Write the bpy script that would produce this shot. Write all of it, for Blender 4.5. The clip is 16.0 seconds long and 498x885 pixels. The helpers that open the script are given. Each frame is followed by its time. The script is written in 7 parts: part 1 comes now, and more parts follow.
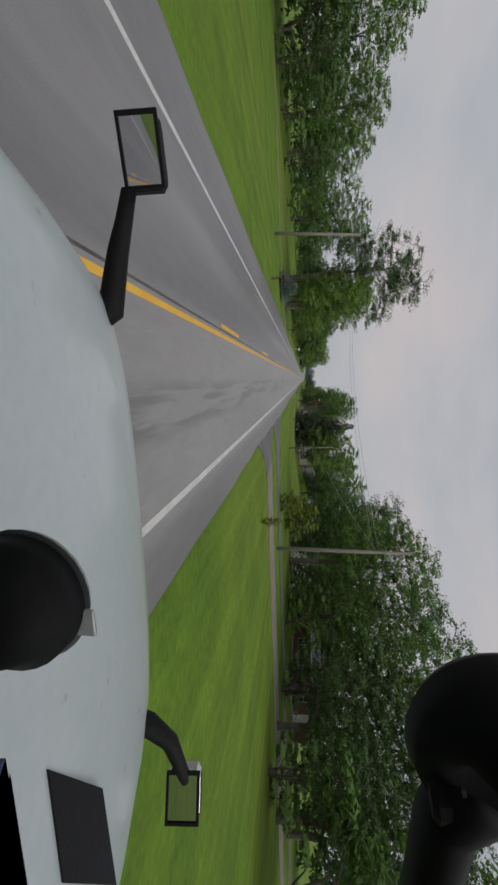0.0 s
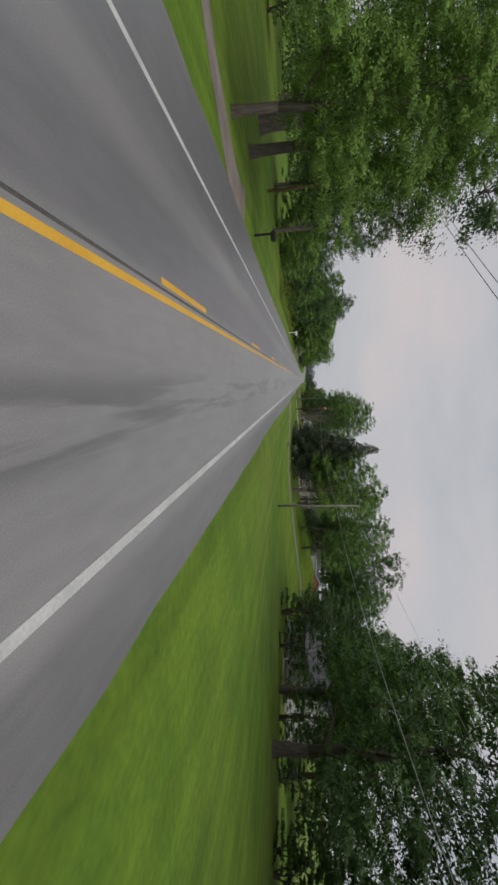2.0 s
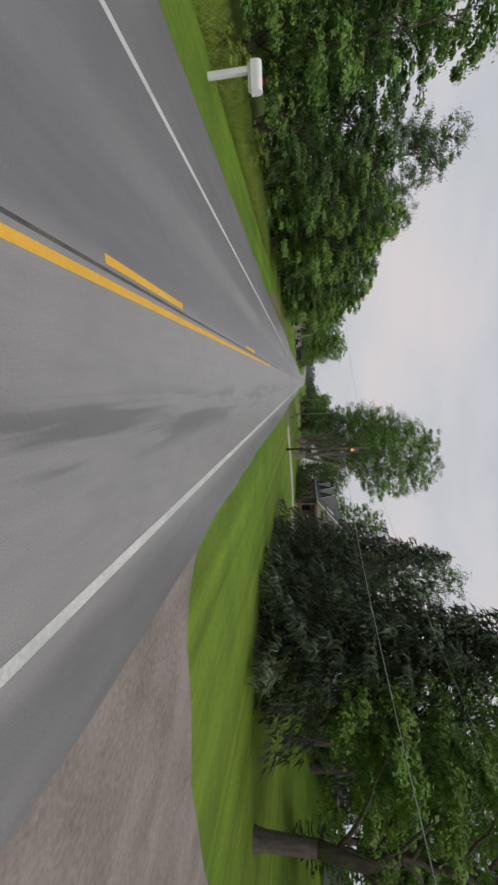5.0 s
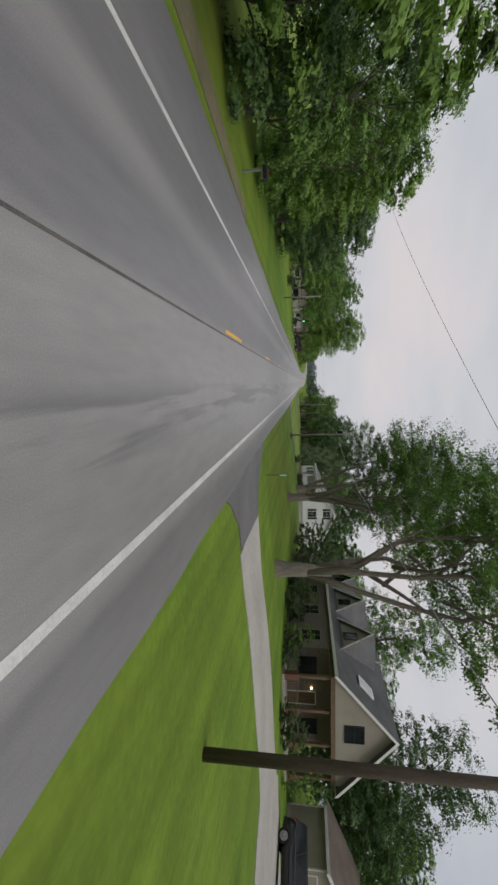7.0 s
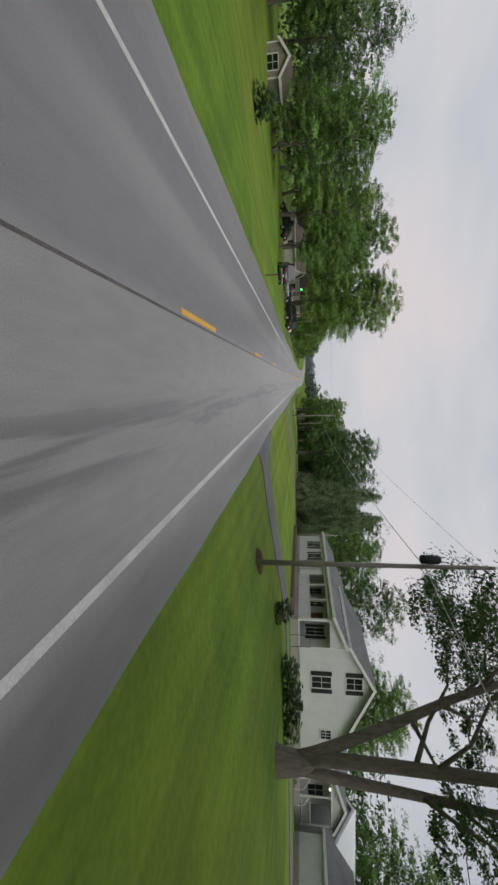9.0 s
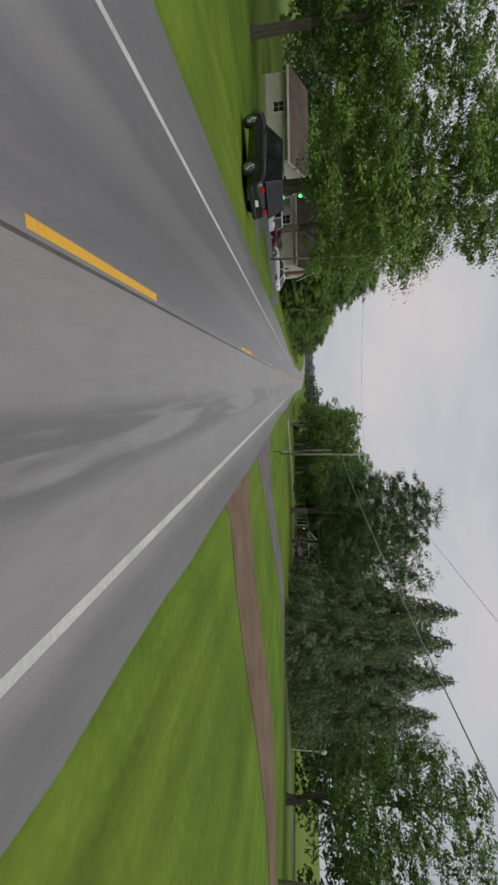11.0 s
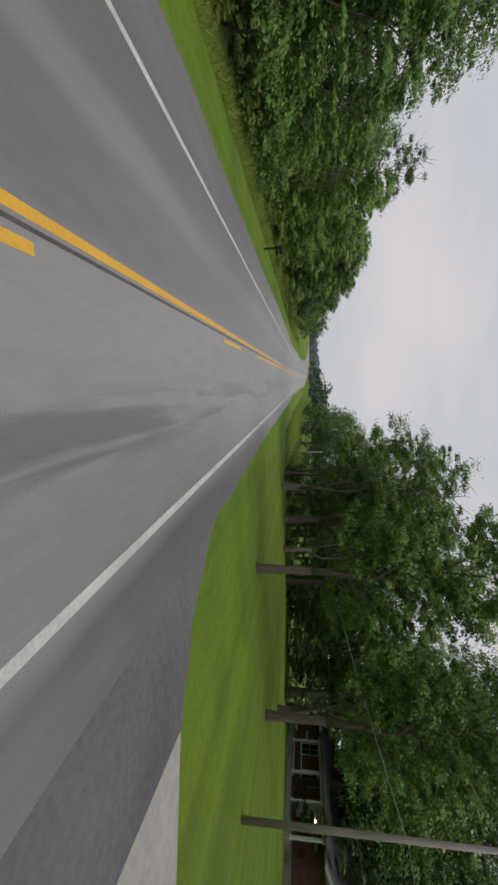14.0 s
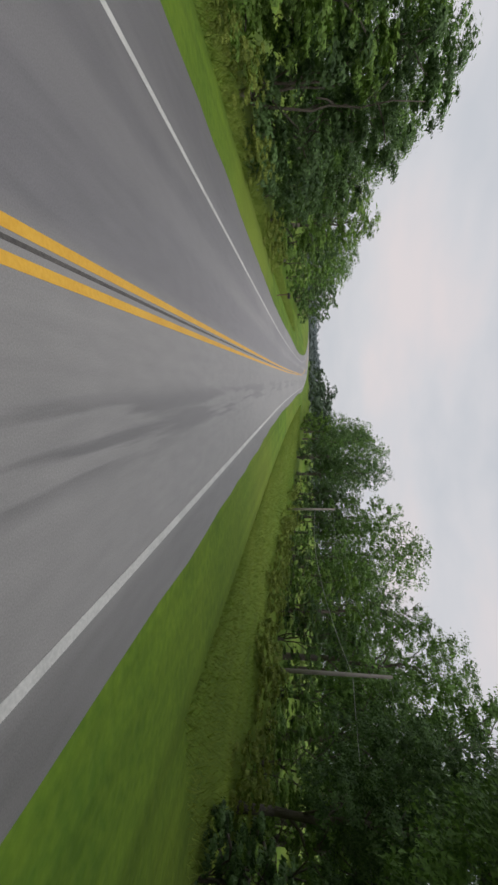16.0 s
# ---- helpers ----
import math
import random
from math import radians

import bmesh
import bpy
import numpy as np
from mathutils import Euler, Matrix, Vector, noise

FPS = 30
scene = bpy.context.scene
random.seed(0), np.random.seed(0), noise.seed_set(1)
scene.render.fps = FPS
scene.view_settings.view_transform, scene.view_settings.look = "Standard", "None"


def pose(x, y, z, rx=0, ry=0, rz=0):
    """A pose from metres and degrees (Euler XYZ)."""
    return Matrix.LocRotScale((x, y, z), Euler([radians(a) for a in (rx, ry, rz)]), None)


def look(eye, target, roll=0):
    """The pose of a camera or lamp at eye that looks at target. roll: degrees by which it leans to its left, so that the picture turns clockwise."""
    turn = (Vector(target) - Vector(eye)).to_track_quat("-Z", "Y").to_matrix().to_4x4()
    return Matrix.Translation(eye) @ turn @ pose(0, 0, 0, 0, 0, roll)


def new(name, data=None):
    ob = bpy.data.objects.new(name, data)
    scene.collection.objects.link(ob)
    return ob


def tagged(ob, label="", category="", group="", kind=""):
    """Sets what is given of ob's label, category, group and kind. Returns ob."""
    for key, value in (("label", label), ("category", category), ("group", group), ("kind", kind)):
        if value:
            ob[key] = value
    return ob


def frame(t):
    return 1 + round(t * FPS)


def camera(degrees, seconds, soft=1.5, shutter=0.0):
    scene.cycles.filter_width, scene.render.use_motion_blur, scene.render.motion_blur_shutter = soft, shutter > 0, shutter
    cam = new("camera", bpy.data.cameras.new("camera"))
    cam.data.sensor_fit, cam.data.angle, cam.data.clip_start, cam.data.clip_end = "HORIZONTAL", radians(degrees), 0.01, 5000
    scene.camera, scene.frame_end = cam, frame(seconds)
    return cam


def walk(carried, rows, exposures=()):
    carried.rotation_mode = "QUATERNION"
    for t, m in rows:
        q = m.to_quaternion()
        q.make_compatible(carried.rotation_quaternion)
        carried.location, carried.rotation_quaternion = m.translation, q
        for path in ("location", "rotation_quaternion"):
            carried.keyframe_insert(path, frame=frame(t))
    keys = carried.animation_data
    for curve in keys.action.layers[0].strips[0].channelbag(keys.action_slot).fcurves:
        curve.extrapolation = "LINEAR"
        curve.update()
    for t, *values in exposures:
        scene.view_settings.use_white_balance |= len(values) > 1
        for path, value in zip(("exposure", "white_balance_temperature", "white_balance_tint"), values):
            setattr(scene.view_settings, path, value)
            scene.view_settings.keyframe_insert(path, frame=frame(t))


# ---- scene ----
# x to the right of the road's middle, y along the road, z up
cam = camera(64.43, 16.0, soft=2.7)
EYE_Z = 2.28
# seconds, distance along the road, offset, heading, pitch, roll
PATH = [
    (0.0, 0.00, 1.32, 8.93, -8.03, 88.93), (0.5, 9.91, 1.30, 9.08, -8.01, 89.02),
    (1.0, 19.84, 1.35, 9.12, -8.02, 88.84), (1.5, 29.80, 1.44, 8.90, -8.03, 88.63),
    (2.0, 39.78, 1.46, 8.73, -8.09, 88.58), (2.5, 49.77, 1.46, 8.56, -7.97, 88.73),
    (3.0, 59.79, 1.39, 8.62, -7.93, 88.88), (3.5, 69.83, 1.34, 8.48, -7.90, 89.20),
    (4.0, 79.88, 1.31, 8.39, -7.87, 88.99), (6.5, 130.35, 1.26, 8.33, -8.08, 88.84),
    (7.0, 140.48, 1.29, 8.51, -8.06, 89.32), (7.5, 150.63, 1.22, 8.68, -7.99, 89.34),
    (8.0, 160.80, 1.21, 8.66, -8.01, 89.16), (8.5, 170.98, 1.16, 8.80, -8.02, 89.24),
    (9.0, 181.19, 1.15, 8.68, -7.82, 89.09), (11.5, 232.40, 1.16, 8.30, -7.68, 89.29),
    (12.0, 242.67, 1.16, 8.56, -7.90, 89.26), (12.5, 252.93, 1.34, 8.69, -8.03, 89.33),
    (13.0, 263.19, 1.28, 9.06, -8.19, 89.13), (13.5, 273.44, 1.31, 9.09, -8.20, 89.03),
    (14.0, 283.69, 1.26, 9.02, -8.20, 89.16), (14.5, 293.93, 1.25, 8.92, -8.34, 89.37),
    (15.0, 304.16, 1.17, 8.78, -8.30, 89.36), (15.5, 314.37, 1.20, 8.77, -8.14, 89.18),
    (16.0, 324.57, 1.20, 8.88, -8.05, 89.06),
]


def aim(y, x, heading, pitch, roll):
    e = Vector((x, y, EYE_Z))
    a, b = radians(heading), radians(pitch)
    return look(e, e + Vector((math.sin(a) * math.cos(b), math.cos(a) * math.cos(b), math.sin(b))), roll)


walk(cam, [(t, aim(*r)) for t, *r in PATH], [(0, -0.35), (1.5, -0.22), (3, -0.2), (4, -0.05), (6.5, 0.02), (9, 0.03), (11.5, -0.15), (12.5, 0.0), (15, 0.03), (16, 0.12)])

# ---- overcast evening sky and one broad, weak sun ----
SUN_AZ, SUN_EL = radians(140), radians(48)
world = bpy.data.worlds.new("overcast_sky")
scene.world = world
world.use_nodes = True
wt = world.node_tree
wn = wt.nodes
sky = wn.new("ShaderNodeTexSky")
sky.sky_type, sky.sun_disc = "NISHITA", False
sky.sun_elevation, sky.sun_rotation = SUN_EL, SUN_AZ
sky.dust_density, sky.air_density = 4.0, 1.5
tc = wn.new("ShaderNodeTexCoord")
mp = wn.new("ShaderNodeMapping")
mp.inputs["Scale"].default_value = (1.0, 1.0, 2.6)
wt.links.new(tc.outputs["Generated"], mp.inputs["Vector"])
cl = wn.new("ShaderNodeTexNoise")
cl.inputs["Scale"].default_value, cl.inputs["Detail"].default_value, cl.inputs["Roughness"].default_value = 1.7, 5.0, 0.5
wt.links.new(mp.outputs["Vector"], cl.inputs["Vector"])
cr = wn.new("ShaderNodeValToRGB")
for pos, c in ((0.30, (0.43, 0.45, 0.50)), (0.46, (0.51, 0.53, 0.57)), (0.58, (0.58, 0.58, 0.61)), (0.72, (0.66, 0.61, 0.62))):
    e = cr.color_ramp.elements.new(pos)
    e.color = (*c, 1)
cr.color_ramp.elements.remove(cr.color_ramp.elements[0])
cr.color_ramp.elements.remove(cr.color_ramp.elements[len(cr.color_ramp.elements) - 1])
wt.links.new(cl.outputs["Fac"], cr.inputs["Fac"])
thin = wn.new("ShaderNodeMix")
thin.data_type = "RGBA"
thin.inputs["Factor"].default_value = 0.004
wt.links.new(cr.outputs["Color"], thin.inputs["A"])
wt.links.new(sky.outputs["Color"], thin.inputs["B"])
wt.links.new(thin.outputs["Result"], wn["Background"].inputs["Color"])
wn["Background"].inputs["Strength"].default_value = 1.0

sun = new("sun", bpy.data.lights.new("sun", "SUN"))
sun.data.energy, sun.data.angle, sun.data.color = 1.5, radians(50), (1.0, 0.97, 0.93)
sun.matrix_world = look(Vector((math.sin(SUN_AZ) * 60, math.cos(SUN_AZ) * 60, 75)), (0, 0, 0))


# ---- materials ----
def mat(name, a, b, size=1.0, rough=0.8, bump=0.0, fine=0.0, metal=0.0, random_by="", spread=0.25, coat=0.0, translucent=0.0, wear=None, stretch=(1, 1, 1)):
    """Two colours mixed by a coarse and a fine noise; size is the coarse noise's length in metres."""
    m = bpy.data.materials.new(name)
    m.use_nodes = True
    nt = m.node_tree
    n, ln = nt.nodes, nt.links
    p = n["Principled BSDF"]
    p.inputs["Roughness"].default_value, p.inputs["Metallic"].default_value = rough, metal
    p.inputs["Coat Weight"].default_value = coat
    co = n.new("ShaderNodeTexCoord")
    vm = n.new("ShaderNodeMapping")
    vm.inputs["Scale"].default_value = stretch
    ln.new(co.outputs["Object"], vm.inputs["Vector"])
    big, small = n.new("ShaderNodeTexNoise"), n.new("ShaderNodeTexNoise")
    big.inputs["Scale"].default_value, big.inputs["Detail"].default_value = 1.0 / size, 4
    small.inputs["Scale"].default_value, small.inputs["Detail"].default_value = 14.0 / size, 5
    for t in (big, small):
        ln.new(vm.outputs["Vector"], t.inputs["Vector"])
    av = n.new("ShaderNodeMath")
    av.operation = "MULTIPLY_ADD"
    av.inputs[1].default_value = 0.45
    ln.new(small.outputs["Fac"], av.inputs[0])
    ml = n.new("ShaderNodeMath")
    ml.operation = "MULTIPLY"
    ml.inputs[1].default_value = 0.55
    ln.new(big.outputs["Fac"], ml.inputs[0])
    ln.new(ml.outputs[0], av.inputs[2])
    ramp = n.new("ShaderNodeValToRGB")
    ramp.color_ramp.elements[0].position, ramp.color_ramp.elements[1].position = 0.36, 0.64
    ramp.color_ramp.elements[0].color, ramp.color_ramp.elements[1].color = (*a, 1), (*b, 1)
    ln.new(av.outputs[0], ramp.inputs["Fac"])
    out = ramp.outputs["Color"]
    if random_by:
        if random_by == "island":
            r = n.new("ShaderNodeNewGeometry").outputs["Random Per Island"]
        else:
            r = n.new("ShaderNodeObjectInfo").outputs["Random"]
        hs = n.new("ShaderNodeHueSaturation")
        mr = n.new("ShaderNodeMapRange")
        mr.inputs["To Min"].default_value, mr.inputs["To Max"].default_value = 1 - spread, 1 + spread
        ln.new(r, mr.inputs["Value"])
        ln.new(mr.outputs["Result"], hs.inputs["Value"])
        ln.new(out, hs.inputs["Color"])
        out = hs.outputs["Color"]
    ln.new(out, p.inputs["Base Color"])
    if bump or fine:
        bm_ = n.new("ShaderNodeBump")
        bm_.inputs["Strength"].default_value = bump or fine
        bm_.inputs["Distance"].default_value = 0.03
        ln.new(small.outputs["Fac"], bm_.inputs["Height"])
        ln.new(bm_.outputs["Normal"], p.inputs["Normal"])
    if translucent:
        tr = n.new("ShaderNodeBsdfTranslucent")
        ln.new(out, tr.inputs["Color"])
        ms = n.new("ShaderNodeMixShader")
        ms.inputs[0].default_value = translucent
        ln.new(p.outputs[0], ms.inputs[1])
        ln.new(tr.outputs[0], ms.inputs[2])
        ln.new(ms.outputs[0], n["Material Output"].inputs["Surface"])
    return m


def banded(name, a, b, pitch, axis="Z", rough=0.7, depth=0.5, joint=None):
    """Lapped boards, roof courses or brick joints as relief on the wall's own geometry."""
    m = mat(name, a, b, 1.5, rough)
    n, ln = m.node_tree.nodes, m.node_tree.links
    co = n.new("ShaderNodeTexCoord")
    if joint:
        sx = n.new("ShaderNodeSeparateXYZ")
        ln.new(co.outputs["Object"], sx.inputs[0])
        ad = n.new("ShaderNodeMath")
        ln.new(sx.outputs["X"], ad.inputs[0])
        ln.new(sx.outputs["Y"], ad.inputs[1])
        cx = n.new("ShaderNodeCombineXYZ")
        ln.new(ad.outputs[0], cx.inputs["X"])
        ln.new(sx.outputs["Z"], cx.inputs["Y"])
        w = n.new("ShaderNodeTexBrick")
        w.inputs["Scale"].default_value = 1.0
        w.inputs["Brick Width"].default_value, w.inputs["Row Height"].default_value, w.inputs["Mortar Size"].default_value = 0.21, 0.075, 0.009
        w.inputs["Color1"].default_value, w.inputs["Color2"].default_value, w.inputs["Mortar"].default_value = (*a, 1), (*b, 1), (*joint, 1)
        ln.new(cx.outputs[0], w.inputs["Vector"])
        ln.new(w.outputs["Color"], n["Principled BSDF"].inputs["Base Color"])
        h = w.outputs["Fac"]
    else:
        w = n.new("ShaderNodeTexWave")
        w.wave_profile, w.bands_direction = "SAW", axis
        w.inputs["Scale"].default_value = 0.314 / pitch
        ln.new(co.outputs["Object"], w.inputs["Vector"])
        h = w.outputs["Fac"]
    bm_ = n.new("ShaderNodeBump")
    bm_.inputs["Strength"].default_value, bm_.inputs["Distance"].default_value = depth, 0.02
    bm_.invert = bool(joint)
    ln.new(h, bm_.inputs["Height"])
    ln.new(bm_.outputs["Normal"], n["Principled BSDF"].inputs["Normal"])
    return m


def glow(name, c, strength):
    m = mat(name, c, c)
    p = m.node_tree.nodes["Principled BSDF"]
    p.inputs["Emission Color"].default_value, p.inputs["Emission Strength"].default_value = (*c, 1), strength
    return m


def asphalt():
    """Worn grey asphalt: stone grain, broad paler wheel tracks, damp dark blotches in the middle of the right lane."""
    m = mat("asphalt", (0.220, 0.212, 0.206), (0.285, 0.274, 0.265), 2.6, 0.72, 0.0, stretch=(1, 0.22, 1))
    n, ln = m.node_tree.nodes, m.node_tree.links
    p = n["Principled BSDF"]
    base = p.inputs["Base Color"].links[0].from_socket
    co = n.new("ShaderNodeTexCoord")
    grain = n.new("ShaderNodeTexNoise")
    grain.inputs["Scale"].default_value, grain.inputs["Detail"].default_value = 60, 3
    ln.new(co.outputs["Object"], grain.inputs["Vector"])
    mpb = n.new("ShaderNodeMapping")
    mpb.inputs["Scale"].default_value = (2.6, 0.17, 1)
    ln.new(co.outputs["Object"], mpb.inputs["Vector"])
    blot = n.new("ShaderNodeTexNoise")
    blot.inputs["Scale"].default_value, blot.inputs["Detail"].default_value, blot.inputs["Distortion"].default_value = 1.0, 9, 0.25
    ln.new(mpb.outputs[0], blot.inputs["Vector"])
    rb = n.new("ShaderNodeValToRGB")
    rb.color_ramp.elements[0].position, rb.color_ramp.elements[1].position = 0.475, 0.555
    ln.new(blot.outputs["Fac"], rb.inputs["Fac"])
    sx = n.new("ShaderNodeSeparateXYZ")
    ln.new(co.outputs["Object"], sx.inputs[0])
    # oil and damp lie between the wheel tracks of the right lane
    lane = n.new("ShaderNodeMapRange")
    lane.interpolation_type = "SMOOTHERSTEP"
    dx = n.new("ShaderNodeMath")
    dx.operation = "SUBTRACT"
    dx.inputs[1].default_value = 1.75
    ln.new(sx.outputs["X"], dx.inputs[0])
    ab = n.new("ShaderNodeMath")
    ab.operation = "ABSOLUTE"
    ln.new(dx.outputs[0], ab.inputs[0])
    lane.inputs["From Min"].default_value, lane.inputs["From Max"].default_value = 0.66, 0.18
    ln.new(ab.outputs[0], lane.inputs["Value"])
    both = n.new("ShaderNodeMath")
    both.operation = "MULTIPLY"
    ln.new(rb.outputs["Color"], both.inputs[0])
    ln.new(lane.outputs["Result"], both.inputs[1])
    amount = n.new("ShaderNodeMath")
    amount.operation = "MULTIPLY"
    amount.inputs[1].default_value = 0.60
    ln.new(both.outputs[0], amount.inputs[0])
    dark = n.new("ShaderNodeMix")
    dark.data_type = "RGBA"
    dark.inputs["B"].default_value = (0.082, 0.078, 0.079, 1)
    ln.new(amount.outputs[0], dark.inputs["Factor"])
    ln.new(base, dark.inputs["A"])
    # the left lane was laid later, of darker stone
    later = n.new("ShaderNodeMapRange")
    later.inputs["From Min"].default_value, later.inputs["From Max"].default_value = -0.05, -0.40
    later.inputs["To Max"].default_value = 0.82
    ln.new(sx.outputs["X"], later.inputs["Value"])
    lane2 = n.new("ShaderNodeMix")
    lane2.data_type, lane2.blend_type = "RGBA", "MULTIPLY"
    lane2.inputs["B"].default_value = (0.60, 0.595, 0.655, 1)
    ln.new(later.outputs["Result"], lane2.inputs["Factor"])
    ln.new(dark.outputs["Result"], lane2.inputs["A"])
    # pale dustings in runs on the left lane and the shoulders, then a painted sheen
    left = n.new("ShaderNodeMapRange")
    left.inputs["From Min"].default_value, left.inputs["From Max"].default_value = -0.6, -2.2
    ln.new(sx.outputs["X"], left.inputs["Value"])
    mpc = n.new("ShaderNodeMapping")
    mpc.inputs["Scale"].default_value = (0.75, 0.07, 1)
    ln.new(co.outputs["Object"], mpc.inputs["Vector"])
    st = n.new("ShaderNodeTexNoise")
    st.inputs["Scale"].default_value, st.inputs["Detail"].default_value = 1.0, 4
    ln.new(mpc.outputs[0], st.inputs["Vector"])
    rs = n.new("ShaderNodeValToRGB")
    rs.color_ramp.elements[0].position, rs.color_ramp.elements[1].position = 0.50, 0.72
    ln.new(st.outputs["Fac"], rs.inputs["Fac"])
    am2 = n.new("ShaderNodeMath")
    am2.operation = "MULTIPLY"
    ln.new(rs.outputs["Color"], am2.inputs[0])
    ln.new(left.outputs["Result"], am2.inputs[1])
    am3 = n.new("ShaderNodeMath")
    am3.operation = "MULTIPLY"
    am3.inputs[1].default_value = 0.6
    ln.new(am2.outputs[0], am3.inputs[0])
    # band at x -1.9: the sky's sheen on the lane, painted as paler colour
    mid = n.new("ShaderNodeMath")
    mid.operation = "ADD"
    mid.inputs[1].default_value = 1.9
    ln.new(sx.outputs["X"], mid.inputs[0])
    mida = n.new("ShaderNodeMath")
    mida.operation = "ABSOLUTE"
    ln.new(mid.outputs[0], mida.inputs[0])
    sky_sheen = n.new("ShaderNodeMapRange")
    sky_sheen.interpolation_type = "SMOOTHERSTEP"
    sky_sheen.inputs["From Min"].default_value, sky_sheen.inputs["From Max"].default_value, sky_sheen.inputs["To Max"].default_value = 0.60, 0.10, 0.75
    ln.new(mida.outputs[0], sky_sheen.inputs["Value"])
    dust_and_sheen = n.new("ShaderNodeMath")
    dust_and_sheen.operation = "MULTIPLY_ADD"
    ln.new(sky_sheen.outputs["Result"], dust_and_sheen.inputs[0])
    ln.new(st.outputs["Fac"], dust_and_sheen.inputs[1])
    ln.new(am3.outputs[0], dust_and_sheen.inputs[2])
    dust_and_sheen.use_clamp = True
    pale = n.new("ShaderNodeMix")
    pale.data_type = "RGBA"
    pale.inputs["B"].default_value = (0.27, 0.258, 0.255, 1)
    ln.new(dust_and_sheen.outputs[0], pale.inputs["Factor"])
    ln.new(lane2.outputs["Result"], pale.inputs["A"])
    # the right shoulder is of older, darker asphalt
    side = n.new("ShaderNodeMapRange")
    side.inputs["From Min"].default_value, side.inputs["From Max"].default_value, side.inputs["To Max"].default_value = 3.50, 3.85, 0.95
    ln.new(sx.outputs["X"], side.inputs["Value"])
    worn = n.new("ShaderNodeMath")
    worn.operation = "MULTIPLY"
    ln.new(side.outputs["Result"], worn.inputs[0])
    ln.new(st.outputs["Fac"], worn.inputs[1])
    old = n.new("ShaderNodeMix")
    old.data_type, old.blend_type = "RGBA", "MULTIPLY"
    old.inputs["B"].default_value = (0.34, 0.335, 0.36, 1)
    ln.new(worn.outputs[0], old.inputs["Factor"])
    ln.new(pale.outputs["Result"], old.inputs["A"])
    gm = n.new("ShaderNodeMix")
    gm.data_type, gm.blend_type = "RGBA", "OVERLAY"
    gm.inputs["Factor"].default_value = 0.35
    ln.new(old.outputs["Result"], gm.inputs["A"])
    ln.new(grain.outputs["Fac"], gm.inputs["B"])
    ln.new(gm.outputs["Result"], p.inputs["Base Color"])
    bm_ = n.new("ShaderNodeBump")
    bm_.inputs["Strength"].default_value, bm_.inputs["Distance"].default_value = 0.25, 0.006
    ln.new(grain.outputs["Fac"], bm_.inputs["Height"])
    ln.new(bm_.outputs["Normal"], p.inputs["Normal"])
    rr = n.new("ShaderNodeMapRange")
    rr.inputs["To Min"].default_value, rr.inputs["To Max"].default_value = 0.44, 0.38
    p.inputs["Specular IOR Level"].default_value = 0.75
    ln.new(amount.outputs[0], rr.inputs["Value"])
    ln.new(rr.outputs["Result"], p.inputs["Roughness"])
    return m


def lawn():
    """Mown grass: lush green with yellow-green drifts, faint mowing strips along the road."""
    m = mat("lawn_grass", (0.070, 0.140, 0.013), (0.142, 0.230, 0.021), 2.4, 0.9, 0.8)
    n, ln = m.node_tree.nodes, m.node_tree.links
    p = n["Principled BSDF"]
    base = p.inputs["Base Color"].links[0].from_socket
    co = n.new("ShaderNodeTexCoord")
    far = n.new("ShaderNodeTexNoise")
    far.inputs["Scale"].default_value, far.inputs["Detail"].default_value = 0.045, 5
    ln.new(co.outputs["Object"], far.inputs["Vector"])
    rf = n.new("ShaderNodeValToRGB")
    rf.color_ramp.elements[0].position, rf.color_ramp.elements[1].position = 0.42, 0.66
    ln.new(far.outputs["Fac"], rf.inputs["Fac"])
    am = n.new("ShaderNodeMath")
    am.operation = "MULTIPLY"
    am.inputs[1].default_value = 0.5
    ln.new(rf.outputs["Color"], am.inputs[0])
    mx = n.new("ShaderNodeMix")
    mx.data_type = "RGBA"
    mx.inputs["B"].default_value = (0.185, 0.215, 0.030, 1)
    ln.new(am.outputs[0], mx.inputs["Factor"])
    ln.new(base, mx.inputs["A"])
    mpb = n.new("ShaderNodeMapping")
    mpb.inputs["Scale"].default_value = (1.4, 0.03, 1)
    ln.new(co.outputs["Object"], mpb.inputs["Vector"])
    strip = n.new("ShaderNodeTexNoise")
    strip.inputs["Scale"].default_value, strip.inputs["Detail"].default_value = 1.0, 3
    ln.new(mpb.outputs[0], strip.inputs["Vector"])
    ov = n.new("ShaderNodeMix")
    ov.data_type, ov.blend_type = "RGBA", "OVERLAY"
    ov.inputs["Factor"].default_value = 0.45
    ln.new(mx.outputs["Result"], ov.inputs["A"])
    ln.new(strip.outputs["Fac"], ov.inputs["B"])
    ln.new(ov.outputs["Result"], p.inputs["Base Color"])
    return m


LAWN, ASPHALT = lawn(), asphalt()
PAINT_W = mat("white_road_paint", (0.46, 0.46, 0.44), (0.66, 0.65, 0.62), 0.6, 0.6, 0.2)
PAINT_Y = mat("yellow_road_paint", (0.70, 0.37, 0.030), (0.80, 0.46, 0.050), 0.7, 0.6, 0.2)
SEAM = mat("tar_seam", (0.055, 0.05, 0.047), (0.125, 0.112, 0.10), 0.5, 0.6, 0.2)
GRAVEL = mat("pale_gravel", (0.165, 0.135, 0.115), (0.285, 0.245, 0.215), 1.2, 0.95, 0.9)
DAMP = mat("damp_gravel", (0.108, 0.099, 0.093), (0.195, 0.178, 0.167), 1.4, 0.9, 0.8)
DIRT = mat("brown_dirt", (0.12, 0.075, 0.045), (0.22, 0.15, 0.10), 1.5, 0.95, 0.8)
